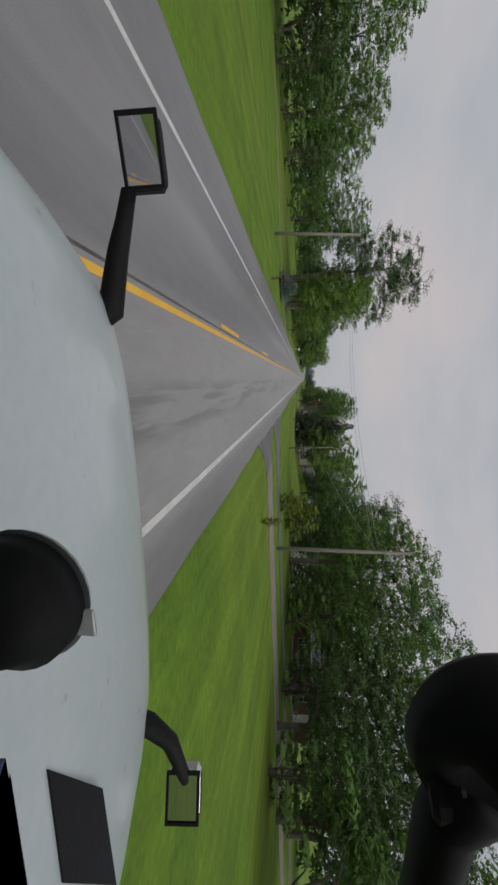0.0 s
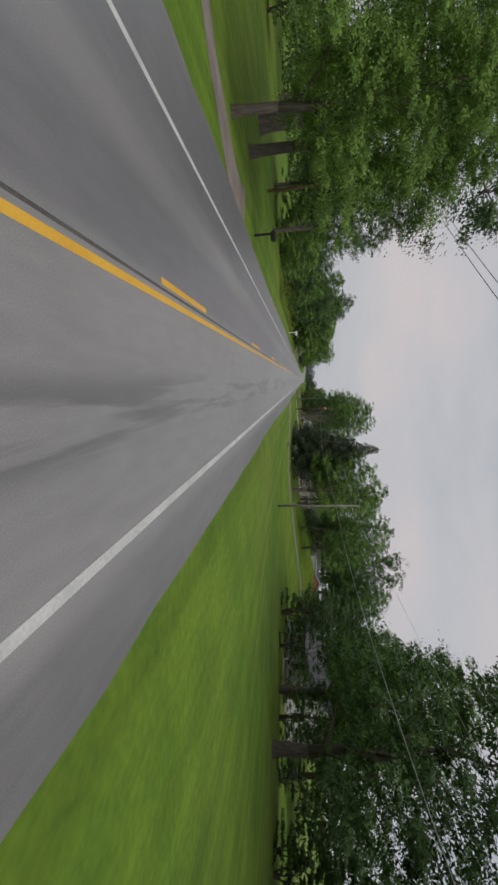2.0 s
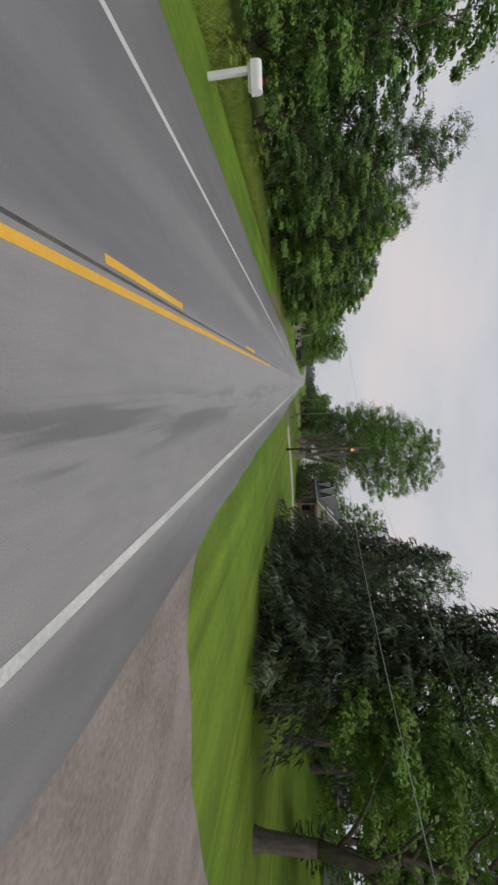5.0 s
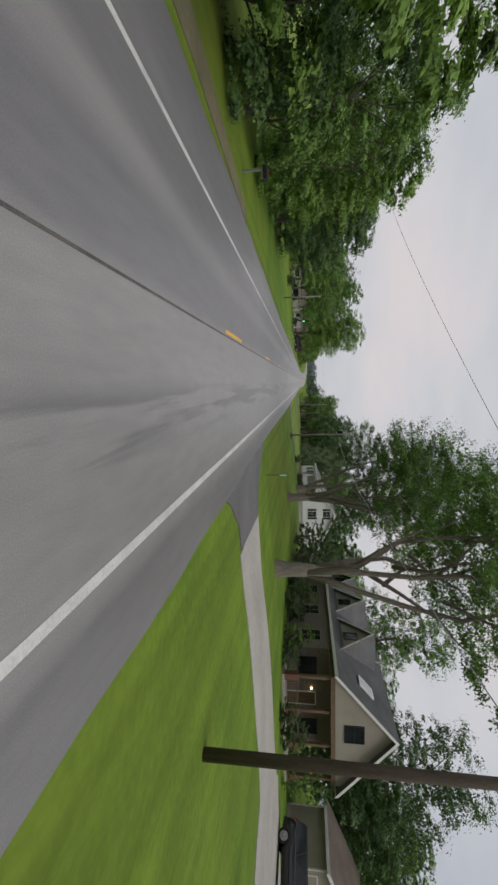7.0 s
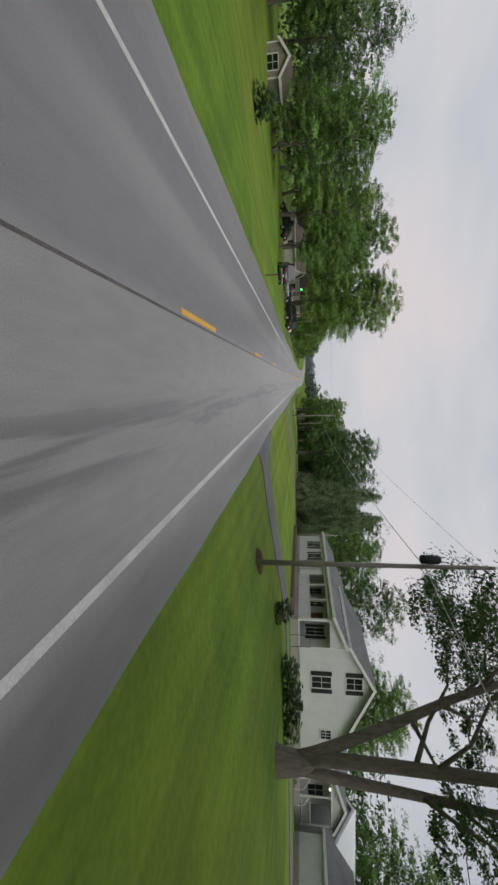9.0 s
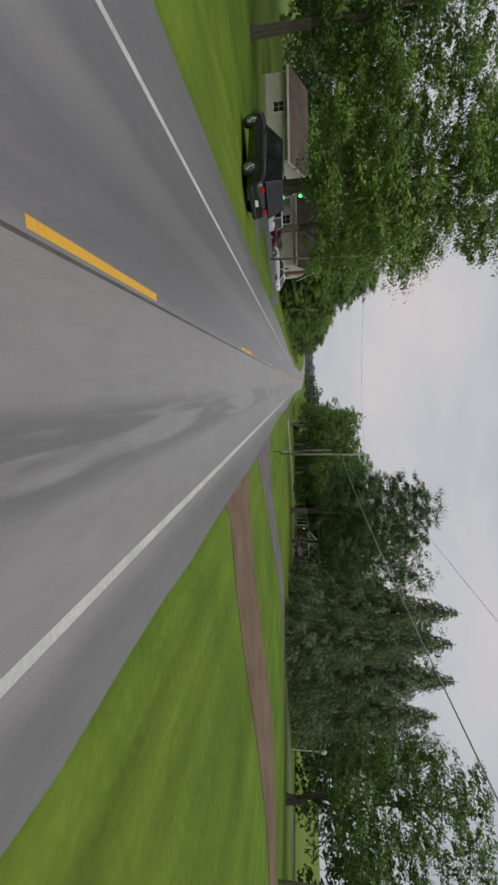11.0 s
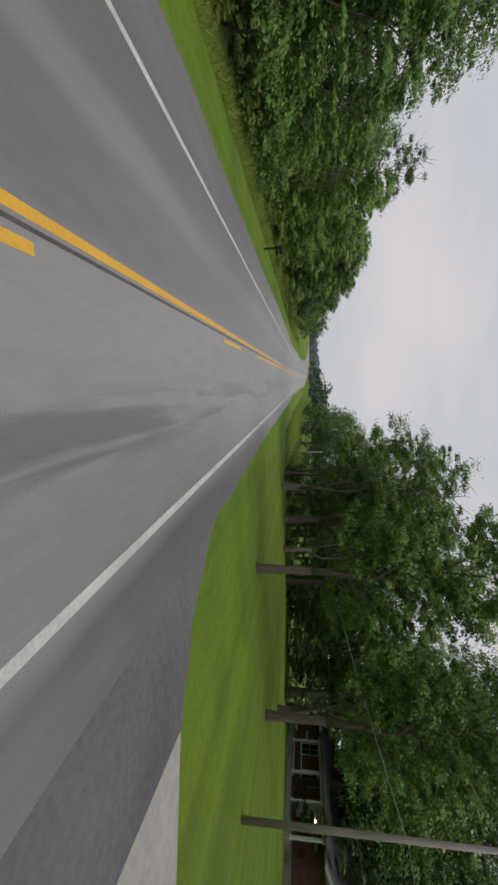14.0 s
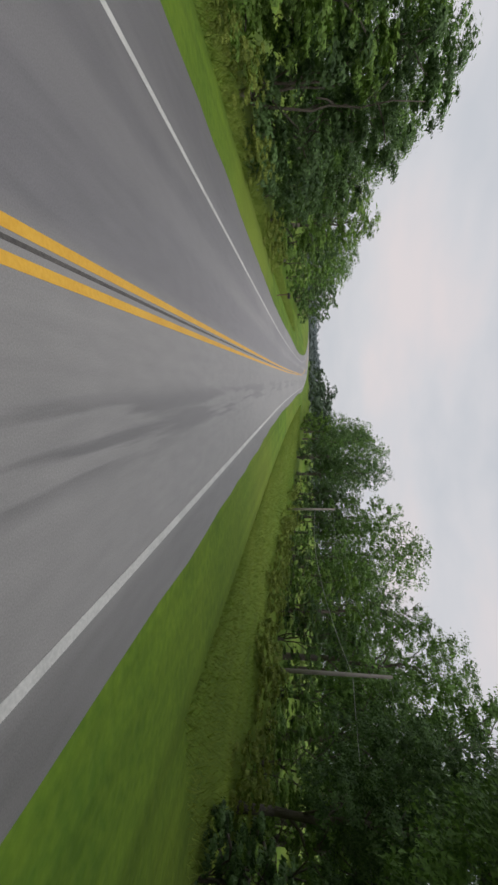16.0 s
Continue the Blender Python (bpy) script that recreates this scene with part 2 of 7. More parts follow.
WORN = mat("worn_verge_earth", (0.115, 0.105, 0.055), (0.19, 0.17, 0.095), 1.5, 0.95, 0.8)
CONCRETE = mat("pale_concrete", (0.32, 0.30, 0.27), (0.44, 0.415, 0.375), 2.5, 0.85, 0.3)
DRIVE = mat("drive_asphalt", (0.095, 0.093, 0.093), (0.165, 0.158, 0.156), 2.0, 0.8, 0.4)
LEAF = [mat("maple_leaves", (0.048, 0.094, 0.027), (0.235, 0.400, 0.092), 1.3, 0.6, random_by="island", spread=0.22, translucent=0.24),
        mat("dark_leaves", (0.030, 0.060, 0.023), (0.140, 0.242, 0.074), 1.3, 0.6, random_by="island", spread=0.22, translucent=0.22),
        mat("bright_leaves", (0.062, 0.115, 0.025), (0.270, 0.435, 0.086), 1.3, 0.6, random_by="island", spread=0.22, translucent=0.24),
        mat("yellow_green_leaves", (0.120, 0.175, 0.030), (0.340, 0.395, 0.085), 1.2, 0.6, random_by="island", spread=0.22, translucent=0.28)]
for m in LEAF:
    m.node_tree.nodes["Principled BSDF"].inputs["Specular IOR Level"].default_value = 0.25
LAWN.node_tree.nodes["Principled BSDF"].inputs["Specular IOR Level"].default_value = 0.2
DARK_NEEDLE = mat("dark_spruce_needles", (0.045, 0.068, 0.036), (0.115, 0.150, 0.078), 1.5, 0.7, random_by="island", spread=0.45, translucent=0.1)
NEEDLE = mat("spruce_needles", (0.088, 0.140, 0.060), (0.225, 0.305, 0.135), 1.5, 0.7, random_by="island", spread=0.45, translucent=0.15)
BLUE_NEEDLE = mat("blue_spruce_needles", (0.095, 0.150, 0.155), (0.190, 0.260, 0.275), 0.8, 0.7, random_by="island", spread=0.4, translucent=0.1)
BLADE = mat("grass_blades", (0.150, 0.225, 0.030), (0.270, 0.330, 0.060), 3.0, 0.8, random_by="island", spread=0.25, translucent=0.3)
BARK = mat("grey_brown_bark", (0.072, 0.060, 0.048), (0.180, 0.155, 0.128), 0.35, 0.95, 0.9, stretch=(3, 3, 0.6))
BARK_PALE = mat("pale_grey_bark", (0.135, 0.115, 0.093), (0.270, 0.238, 0.198), 0.35, 0.95, 0.9, stretch=(3, 3, 0.6))
POLE_W = mat("weathered_pole_wood", (0.20, 0.175, 0.15), (0.34, 0.31, 0.275), 0.5, 0.9, 0.5, stretch=(4, 4, 0.4))
POLE_D = mat("dark_creosoted_wood", (0.055, 0.04, 0.03), (0.12, 0.09, 0.07), 0.5, 0.9, 0.5, stretch=(4, 4, 0.4))
TREATED = mat("brown_treated_wood", (0.12, 0.075, 0.045), (0.22, 0.15, 0.095), 0.4, 0.85, 0.4, stretch=(3, 3, 0.5))
STEEL = mat("galvanised_steel", (0.35, 0.36, 0.37), (0.48, 0.49, 0.50), 0.3, 0.45, 0.1, metal=0.8)
WIRE = mat("weathered_aluminium_wire", (0.30, 0.30, 0.30), (0.42, 0.42, 0.41), 2.0, 0.6, 0.0, metal=0.3)
BLACK = mat("black_plastic", (0.004, 0.004, 0.0045), (0.008, 0.008, 0.009), 0.4, 0.65, 0.05)
BLACK.node_tree.nodes["Principled BSDF"].inputs["Specular IOR Level"].default_value = 0.2
BLACKM = mat("black_metal", (0.015, 0.015, 0.016), (0.035, 0.035, 0.036), 0.3, 0.5, 0.1, metal=0.3)
TRIM = mat("white_trim_paint", (0.66, 0.66, 0.64), (0.78, 0.78, 0.76), 0.8, 0.55, 0.1)
GREEN_SIGN = mat("green_sign_enamel", (0.008, 0.20, 0.10), (0.015, 0.26, 0.14), 0.3, 0.45)
WHITE_SIGN = mat("white_sign_enamel", (0.75, 0.75, 0.75), (0.82, 0.82, 0.82), 0.2, 0.5)
GLASS = mat("dark_window_glass", (0.012, 0.014, 0.016), (0.03, 0.034, 0.038), 0.8, 0.06)
CURTAIN = mat("pale_curtain", (0.45, 0.44, 0.42), (0.6, 0.59, 0.56), 0.3, 0.9)
SIDING = banded("white_lap_siding", (0.60, 0.61, 0.62), (0.72, 0.73, 0.74), 0.11)
CREAM = banded("cream_lap_siding", (0.58, 0.55, 0.48), (0.70, 0.67, 0.59), 0.12)
GREY_SIDE = banded("grey_metal_siding", (0.33, 0.34, 0.35), (0.42, 0.43, 0.44), 0.3, "X", 0.5)
TAN_STONE = banded("tan_brick_veneer", (0.175, 0.140, 0.115), (0.26, 0.215, 0.175), 0.1, joint=(0.22, 0.20, 0.175))
TAN_SIDE = banded("tan_lap_siding", (0.30, 0.265, 0.22), (0.38, 0.34, 0.285), 0.13)
BRICK = banded("red_brick", (0.13, 0.042, 0.028), (0.23, 0.078, 0.050), 0.1, joint=(0.17, 0.14, 0.12))
PINK = banded("faded_red_boards", (0.42, 0.16, 0.13), (0.52, 0.22, 0.18), 0.2, "X")
ROOF_G = banded("grey_shingles", (0.085, 0.085, 0.09), (0.15, 0.15, 0.155), 0.14, rough=0.95)
ROOF_B = banded("brown_shingles", (0.075, 0.058, 0.045), (0.14, 0.11, 0.085), 0.14, rough=0.95)
ROOF_W = banded("white_metal_roof", (0.62, 0.64, 0.66), (0.72, 0.74, 0.76), 0.3, "X", 0.35)
RUBBER = mat("tyre_rubber", (0.012, 0.012, 0.012), (0.025, 0.025, 0.025), 0.2, 0.85, 0.2)
ALLOY = mat("alloy_rim", (0.35, 0.36, 0.38), (0.5, 0.51, 0.52), 0.2, 0.35, metal=0.8)
RED_LENS = mat("red_lamp_lens", (0.35, 0.01, 0.01), (0.45, 0.02, 0.02), 0.1, 0.2)
CLEAR_LENS = mat("clear_lamp_lens", (0.5, 0.5, 0.5), (0.65, 0.65, 0.65), 0.1, 0.1)
def dirtied(m, c, scale, at):
    """Small scattered dirt marks over a painted surface."""
    n, ln = m.node_tree.nodes, m.node_tree.links
    p = n["Principled BSDF"]
    base = p.inputs["Base Color"].links[0].from_socket
    co, t, r, mx = n.new("ShaderNodeTexCoord"), n.new("ShaderNodeTexNoise"), n.new("ShaderNodeMapRange"), n.new("ShaderNodeMix")
    t.inputs["Scale"].default_value, t.inputs["Detail"].default_value = scale, 6
    ln.new(co.outputs["Object"], t.inputs["Vector"])
    r.inputs["From Min"].default_value, r.inputs["From Max"].default_value, r.inputs["To Max"].default_value = at, at + 0.06, 0.7
    ln.new(t.outputs["Fac"], r.inputs["Value"])
    mx.data_type = "RGBA"
    mx.inputs["B"].default_value = (*c, 1)
    ln.new(r.outputs["Result"], mx.inputs["Factor"])
    ln.new(base, mx.inputs["A"])
    ln.new(mx.outputs["Result"], p.inputs["Base Color"])
    return m


TRUCK_W = mat("white_truck_paint", (0.47, 0.53, 0.535), (0.53, 0.58, 0.585), 0.7, 0.32, coat=0.4)
dirtied(TRUCK_W, (0.22, 0.23, 0.21), 9.0, 0.70)
MIRROR = mat("mirror_glass", (0.50, 0.51, 0.52), (0.53, 0.54, 0.55), 1.0, 0.02, metal=1.0)
CHROME = mat("chrome", (0.6, 0.6, 0.6), (0.7, 0.7, 0.7), 1.0, 0.12, metal=1.0)
BLUE = mat("dark_blue_plastic", (0.008, 0.018, 0.07), (0.015, 0.03, 0.10), 0.2, 0.4)
SODIUM = glow("sodium_lamp", (1.0, 0.33, 0.03), 1.9)
WARM = glow("warm_porch_lamp", (1.0, 0.72, 0.40), 8.0)
GREENLED = glow("green_lamp", (0.05, 1.0, 0.12), 6.0)
MULCH = mat("brown_mulch", (0.07, 0.035, 0.02), (0.14, 0.07, 0.045), 0.3, 0.95, 0.8)
# aerial haze is mixed into these base colours, stronger in the second
HAZE = [mat("hazed_woods_near", (0.060, 0.095, 0.060), (0.10, 0.14, 0.085), 9.0, 0.9), mat("hazed_woods_far", (0.150, 0.185, 0.190), (0.19, 0.225, 0.23), 14.0, 0.9)]


# ---- the lie of the land ----
RY, RZ = (0, 50, 85, 110, 138, 150, 163, 182, 195, 230, 255, 300, 318, 331, 420), (0, 0, -1.1, -0.7, -0.2, 0.35, 0.5, 0.85, 1.12, 1.1, 0.7, 0.6, 0.3, -0.5, -0.4)


def drift(x, y):
    """The markings swing a little to the right before the bend; x is 1 at the edge line, 0 at the middle."""
    return float(np.interp(y, (258, 330), (0, 0.17))) * (1 - x) + float(np.interp(y, (280, 330), (0, 0.23))) * x


LY, LZ = (0, 60, 100, 235, 250, 264, 296, 320, 420), (0, -0.1, 0, -0.2, -0.5, -1.15, -1.15, -0.6, -0.3)


def ease(u):
    u = np.clip(u, 0, 1)
    return u * u * (3 - 2 * u)


def fall(y):
    """Height of the road: level, then a long gentle rise."""
    return 5.6 * ease((y - 350) / 230) + 9.0 * ease((y - 640) / 600)


def bend(y):
    """The road sweeps to the left past the woods, then runs straight again."""
    u = np.clip(y - 425, 0, 230)
    return -u * u / 720 - np.maximum(y - 655, 0) * 0.64


def rise(x, y):
    xr = x - bend(y)
    right = ease((xr - 5) / 12) * np.interp(y, RY, RZ)
    # the lawn round the gravel lane climbs away from the road, and more steeply beyond it
    back = (1 - ease((y - 137) / 12) * (1 - ease((xr - 44) / 12))) * (1 - ease((y - 165) / 30)) * (1 - ease((xr - 66) / 50))
    right = right + (2.0 * ease((xr - 17) / 34) * ease((y - 96) / 12) + 2.9 * ease((xr - 30) / 16) * ease((y - 113 - 0.2 * (xr - 33)) / 13)) * back
    left = ease((-xr - 5.5) / 9) * np.interp(y, LY, LZ)
    swell = 1.3 * np.sin(x * 0.021 + 1.0) * np.sin(y * 0.017) * ease((np.abs(xr) - 45) / 80)
    return fall(y) + np.where(xr > 0, right, left) + swell - 0.05


def ground_z(x, y):
    return float(rise(np.float64(x), np.float64(y)))


# ---- building helpers ----
def mesh_of(name, verts, faces, material, smooth=False):
    me = bpy.data.meshes.new(name)
    me.from_pydata([tuple(v) for v in verts], [], [tuple(f) for f in faces])
    me.materials.append(material)
    if smooth:
        me.shade_smooth()
    me.update()
    return me


def quads_mesh(name, verts, material, per=4):
    """Many loose faces at once: verts is (n, per, 3)."""
    n = len(verts)
    me = bpy.data.meshes.new(name)
    me.vertices.add(n * per)
    me.vertices.foreach_set("co", verts.astype(np.float32).ravel())
    me.loops.add(n * per)
    me.loops.foreach_set("vertex_index", np.arange(n * per, dtype=np.int32))
    me.polygons.add(n)
    me.polygons.foreach_set("loop_start", np.arange(0, n * per, per, dtype=np.int32))
    me.materials.append(material)
    me.update(calc_edges=True)
    return me


class Geo:
    """Gathers simple solids into one mesh."""

    def __init__(self):
        self.v, self.f = [], []

    def add(self, v, f):
        o = len(self.v)
        self.v += [tuple(p) for p in v]
        self.f += [tuple(i + o for i in q) for q in f]
        return self

    def box(self, x0, x1, y0, y1, z0, z1, c=0.0, m=None):
        """A box, with chamfered upright edges and a chamfered rim where c is given."""
        if c:
            ring = [(x0 + c, y0), (x1 - c, y0), (x1, y0 + c), (x1, y1 - c), (x1 - c, y1), (x0 + c, y1), (x0, y1 - c), (x0, y0 + c)]
            inner = [(x0 + 2 * c, y0 + c), (x1 - 2 * c, y0 + c), (x1 - c, y0 + 2 * c), (x1 - c, y1 - 2 * c), (x1 - 2 * c, y1 - c), (x0 + 2 * c, y1 - c), (x0 + c, y1 - 2 * c), (x0 + c, y0 + 2 * c)]
            v = [(x, y, z0) for x, y in inner] + [(x, y, z0 + c) for x, y in ring] + [(x, y, z1 - c) for x, y in ring] + [(x, y, z1) for x, y in inner]
            f = [tuple(range(7, -1, -1)), tuple(range(24, 32))]
            for k in range(3):
                f += [(k * 8 + i, k * 8 + (i + 1) % 8, k * 8 + 8 + (i + 1) % 8, k * 8 + 8 + i) for i in range(8)]
        else:
            v = [(x0, y0, z0), (x1, y0, z0), (x1, y1, z0), (x0, y1, z0), (x0, y0, z1), (x1, y0, z1), (x1, y1, z1), (x0, y1, z1)]
            f = [(3, 2, 1, 0), (4, 5, 6, 7), (0, 1, 5, 4), (1, 2, 6, 5), (2, 3, 7, 6), (3, 0, 4, 7)]
        if m is not None:
            v = [m @ Vector(p) for p in v]
        return self.add(v, f)

    def prism(self, outline, h0, h1, axis="y"):
        """An outline of (a, b) pulled along an axis from h0 to h1."""
        n = len(outline)
        put = {"y": lambda a, b, h: (a, h, b), "x": lambda a, b, h: (h, a, b), "z": lambda a, b, h: (a, b, h)}[axis]
        v = [put(a, b, h0) for a, b in outline] + [put(a, b, h1) for a, b in outline]
        f = [tuple(range(n - 1, -1, -1)), tuple(range(n, 2 * n))] + [(i, (i + 1) % n, n + (i + 1) % n, n + i) for i in range(n)]
        return self.add(v, f)

    def tube(self, pts, radii, seg=8, cap=True):
        pts = [Vector(p) for p in pts]
        if not isinstance(radii, (list, tuple)):
            radii = [radii] * len(pts)
        o, n = len(self.v), len(pts)
        side = None
        for i, p in enumerate(pts):
            d = (pts[min(i + 1, n - 1)] - pts[max(i - 1, 0)]).normalized()
            if side is None:
                side = d.orthogonal().normalized()
            side = (side - d * side.dot(d)).normalized()
            up = d.cross(side)
            for k in range(seg):
                a = 2 * math.pi * k / seg
                self.v.append(tuple(p + (side * math.cos(a) + up * math.sin(a)) * radii[i]))
        for i in range(n - 1):
            for k in range(seg):
                a, b = o + i * seg + k, o + i * seg + (k + 1) % seg
                self.f.append((a, b, b + seg, a + seg))
        if cap:
            self.f.append(tuple(o + k for k in range(seg - 1, -1, -1)))
            self.f.append(tuple(o + (n - 1) * seg + k for k in range(seg)))
        return self

    def disc(self, c, axis, r, h, seg=20, dome=0.0):
        """A short cylinder along axis from c, with a chamfered rim."""
        a = Vector(axis).normalized()
        c = Vector(c)
        e = min(h, r) * 0.18
        return self.tube([c, c + a * e, c + a * (h - e), c + a * h, c + a * (h + dome)], [r - e, r, r, r - e, (r - e) * 0.5 if dome else r - e - 0.001], seg)

    def mesh(self, name, material, smooth=False):
        return mesh_of(name, self.v, self.f, material, smooth)


def part(name, geo, material, parent, label="", smooth=False):
    me = geo if isinstance(geo, bpy.types.Mesh) else geo.mesh(name, material, smooth)
    ob = new(name, me)
    ob.parent = parent
    if label:
        tagged(ob, label)
    return ob


def thing(name, label, category, group="", x=0.0, y=0.0, z=None, turn=0.0):
    ob = new(name)
    ob.empty_display_size = 0.3
    ob.matrix_basis = pose(x, y, ground_z(x, y) if z is None else z, 0, 0, turn)
    return tagged(ob, label, category, group)


# ---- ground, road, markings, drives ----
def strip(name, edges, material, label, depth=0.3, lift=0.0, kind="structure", category="road"):
    """A slab whose top follows pairs of (left point, right point) with their heights."""
    v, f = [], []
    for (xa, ya, za), (xb, yb, zb) in edges:
        v += [(xa, ya, za + lift), (xb, yb, zb + lift), (xb, yb, zb - depth), (xa, ya, za - depth)]
    n = len(edges)
    for i in range(n - 1):
        for k in range(4):
            a, b = i * 4 + k, i * 4 + (k + 1) % 4
            f.append((a, b, b + 4, a + 4))
    f += [(3, 2, 1, 0), tuple((n - 1) * 4 + k for k in range(4))]
    f = [tuple(reversed(q)) for q in f]
    return tagged(new(name, mesh_of(name, v, f, material)), label, category, kind=kind)


xs = np.concatenate([[-1800, -1200, -800, -500, -320, -220, -150, -110], np.arange(-80, -20, 5.0), np.arange(-20, -5.2, 1.0), [-5.0, -3.0, 0.0, 3.0, 4.6], np.arange(5.2, 22, 1.0), np.arange(22, 62, 2.0), np.arange(62, 92, 5.0), [110, 150, 220, 320, 500, 800, 1200, 1800]])
ys = np.concatenate([[-600, -300, -150, -80], np.arange(-40, 440, 4.0), np.arange(440, 900, 20.0), [950, 1050, 1200, 1500, 2000, 3000, 4200]])
gx, gy = np.meshgrid(xs, ys)
gz = rise(gx + bend(gy), gy) - np.where((gx > -4.9) & (gx < 4.5), 0.25, 0.0)
gz += np.where((np.abs(gx) > 600) | (gy > 1300), 14.0, 0.0)
gv = np.stack([gx + bend(gy), gy, gz], -1).reshape(-1, 3)
nx = len(xs)
gf = [(j * nx + i, j * nx + i + 1, (j + 1) * nx + i + 1, (j + 1) * nx + i) for j in range(len(ys) - 1) for i in range(nx - 1)]
ground = tagged(new("ground", mesh_of("ground", gv.tolist(), gf, LAWN, True)), "mown green lawns and verges beside the road", "ground", kind="structure")

EDGE = random.Random(5)
road_y = [-150 + 1.5 * i for i in range(420)] + [480 + 20 * i for i in range(50)]
pairs = []
for y in road_y:
    b, z = float(bend(y)), float(fall(y))
    l = -5.05 + 0.18 * math.sin(y * 0.11) + EDGE.uniform(-0.07, 0.07)
    r = 4.62 - float(np.interp(y, (300, 330), (0, 0.15))) + 0.12 * math.sin(y * 0.13 + 2) + EDGE.uniform(-0.07, 0.07)
    pairs.append(((b + l, y, z), (b + r, y, z)))
strip("road", pairs, ASPHALT, "worn grey two-lane asphalt road with damp dark blotches")


def line(name, x, y0, y1, w, material, label, step=3.0, lift=0.004):
    n = max(2, int((y1 - y0) / step) + 1)
    q = [y0 + (y1 - y0) * i / (n - 1) for i in range(n)]
    mid = [float(bend(y)) + x + (drift(1 if x > 1 else 0, y) if x > -1 else 0) for y in q]
    return strip(name, [((m - w / 2, y, float(fall(y))), (m + w / 2, y, float(fall(y)))) for m, y in zip(mid, q)], material, label, 0.003, lift, category="road marking")


line("road_edge_line_left", -3.30, -150, 1300, 0.12, PAINT_W, "solid white edge line painted on the road", 8)
line("road_edge_line_right", 3.36, -150, 1300, 0.14, PAINT_W, "solid white edge line painted on the road", 8)
line("road_seam", -0.14, -150, 420, 0.045, SEAM, "dark tar seam along the road's middle", 8)
line("solid_centre_line_near", 0.02, -150, 128, 0.115, PAINT_Y, "solid yellow centre line painted on the road", 8)
line("solid_centre_line_middle", -0.27, 265.3, 700, 0.115, PAINT_Y, "solid yellow centre line painted on the road", 8)
line("solid_centre_line_far", 0.02, 303.6, 700, 0.115, PAINT_Y, "solid yellow centre line painted on the road", 8)
for yf in [84.4 + 11.66 * k for k in range(-18, 4)] + [191.9 + 12.19 * k for k in range(-4, 7)]:
    if yf < 265.2:
        tagged(line("centre_dash", -0.27, yf - 3.05, yf, 0.115, PAINT_Y, "yellow centre dash painted on the road"), group="centre dashes")
for yf in (275.9, 287.0, 298.2):
    tagged(line("centre_dash", 0.02, yf - 3.05, yf, 0.115, PAINT_Y, "yellow centre dash painted on the road"), group="centre dashes")


CRACK = random.Random(12)


def crack(x0, y0, x1, y1, ragged, w=0.018):
    n = 22
    rows, off = [], 0.0
    for i in range(n + 1):
        off = off * 0.6 + CRACK.uniform(-ragged, ragged)
        x, y, h = x0 + (x1 - x0) * i / n + off, y0 + (y1 - y0) * i / n, w * CRACK.uniform(0.4, 1.2) / 2
        rows.append(((x - h, y, 0.0), (x + h, y, 0.0)))
    strip("road_crack", rows, SEAM, "thin dark crack in the asphalt", 0.002, 0.003, category="road crack")


crack(1.58, 15.2, 1.68, 19.0, 0.05)
crack(2.2, 212.0, 2.3, 220.0, 0.03)


def drive(name, centre, widths, material, label, lift=0.028):
    """A drive along a polyline of (x, y), lying on the ground."""
    pts = []
    for (a, b), wa, wb in zip(zip(centre, centre[1:]), widths, widths[1:]):
        n = max(2, int(math.hypot(b[0] - a[0], b[1] - a[1]) / (0.3 if abs(a[0]) < 6 else 1.2)))
        pts += [(a[0] + (b[0] - a[0]) * i / n, a[1] + (b[1] - a[1]) * i / n, wb + (wa - wb) * (1 - i / n) ** (2 if abs(a[0]) < 6 else 1)) for i in range(n)]
    pts.append((*centre[-1], widths[-1]))
    rows = []
    for i, (x, y, w) in enumerate(pts):
        p, q = pts[max(i - 1, 0)], pts[min(i + 1, len(pts) - 1)]
        d = Vector((q[0] - p[0], q[1] - p[1])).normalized()
        if 3 < x < 11:
            d = Vector((1, 0)).lerp(d, max(0.0, (x - 6) / 5)).normalized()
        s = w / 2 * (1 + 0.02 * math.sin(i * 1.7))
        a, b = (x - d.y * s, y + d.x * s), (x + d.y * s, y - d.x * s)
        rows.append(((*a, ground_z(*a)), (*b, ground_z(*b))))
    return strip(name, rows, material, label, 0.2, lift, category="driveway")


drive("drive_gravel_apron", [(4.3, 24.0), (7.0, 25.3)], [10.5, 4.0], DRIVE, "asphalt driveway apron at the road's edge", 0.037)
drive("drive_gravel", [(6.9, 25.3), (9, 25.2), (20, 25.0), (60, 24)], [4.0, 3.4, 3.2, 3.2], GRAVEL, "pale gravel driveway leading off the road")
drive("drive_apron", [(4.2, 34.5), (8, 33.6), (20, 33.0), (60, 33)], [12, 4.0, 2.6, 2.6], DRIVE, "dark asphalt driveway with a flared apron", 0.037)
drive("drive_long", [(4.3, 103.8), (6.5, 104.6), (10, 105.6), (16, 107.8), (22, 109.6), (30, 110.2), (46, 110.5), (85, 109)], [9, 4.4, 3.0, 2.8, 2.8, 2.8, 2.9, 3.0], GRAVEL, "grey gravel lane across the lawn", 0.040)
drive("drive_concrete_apron", [(4.2, 157.0), (7.3, 156.0)], [13, 5.0], DRIVE, "asphalt driveway apron at the road's edge", 0.037)
drive("drive_concrete", [(7.2, 156.0), (10, 156.0), (18, 156.4), (23, 154.6), (36, 153.5)], [5.2, 4.4, 5.4, 12.5, 15], CONCRETE, "pale concrete driveway in front of the tan house")
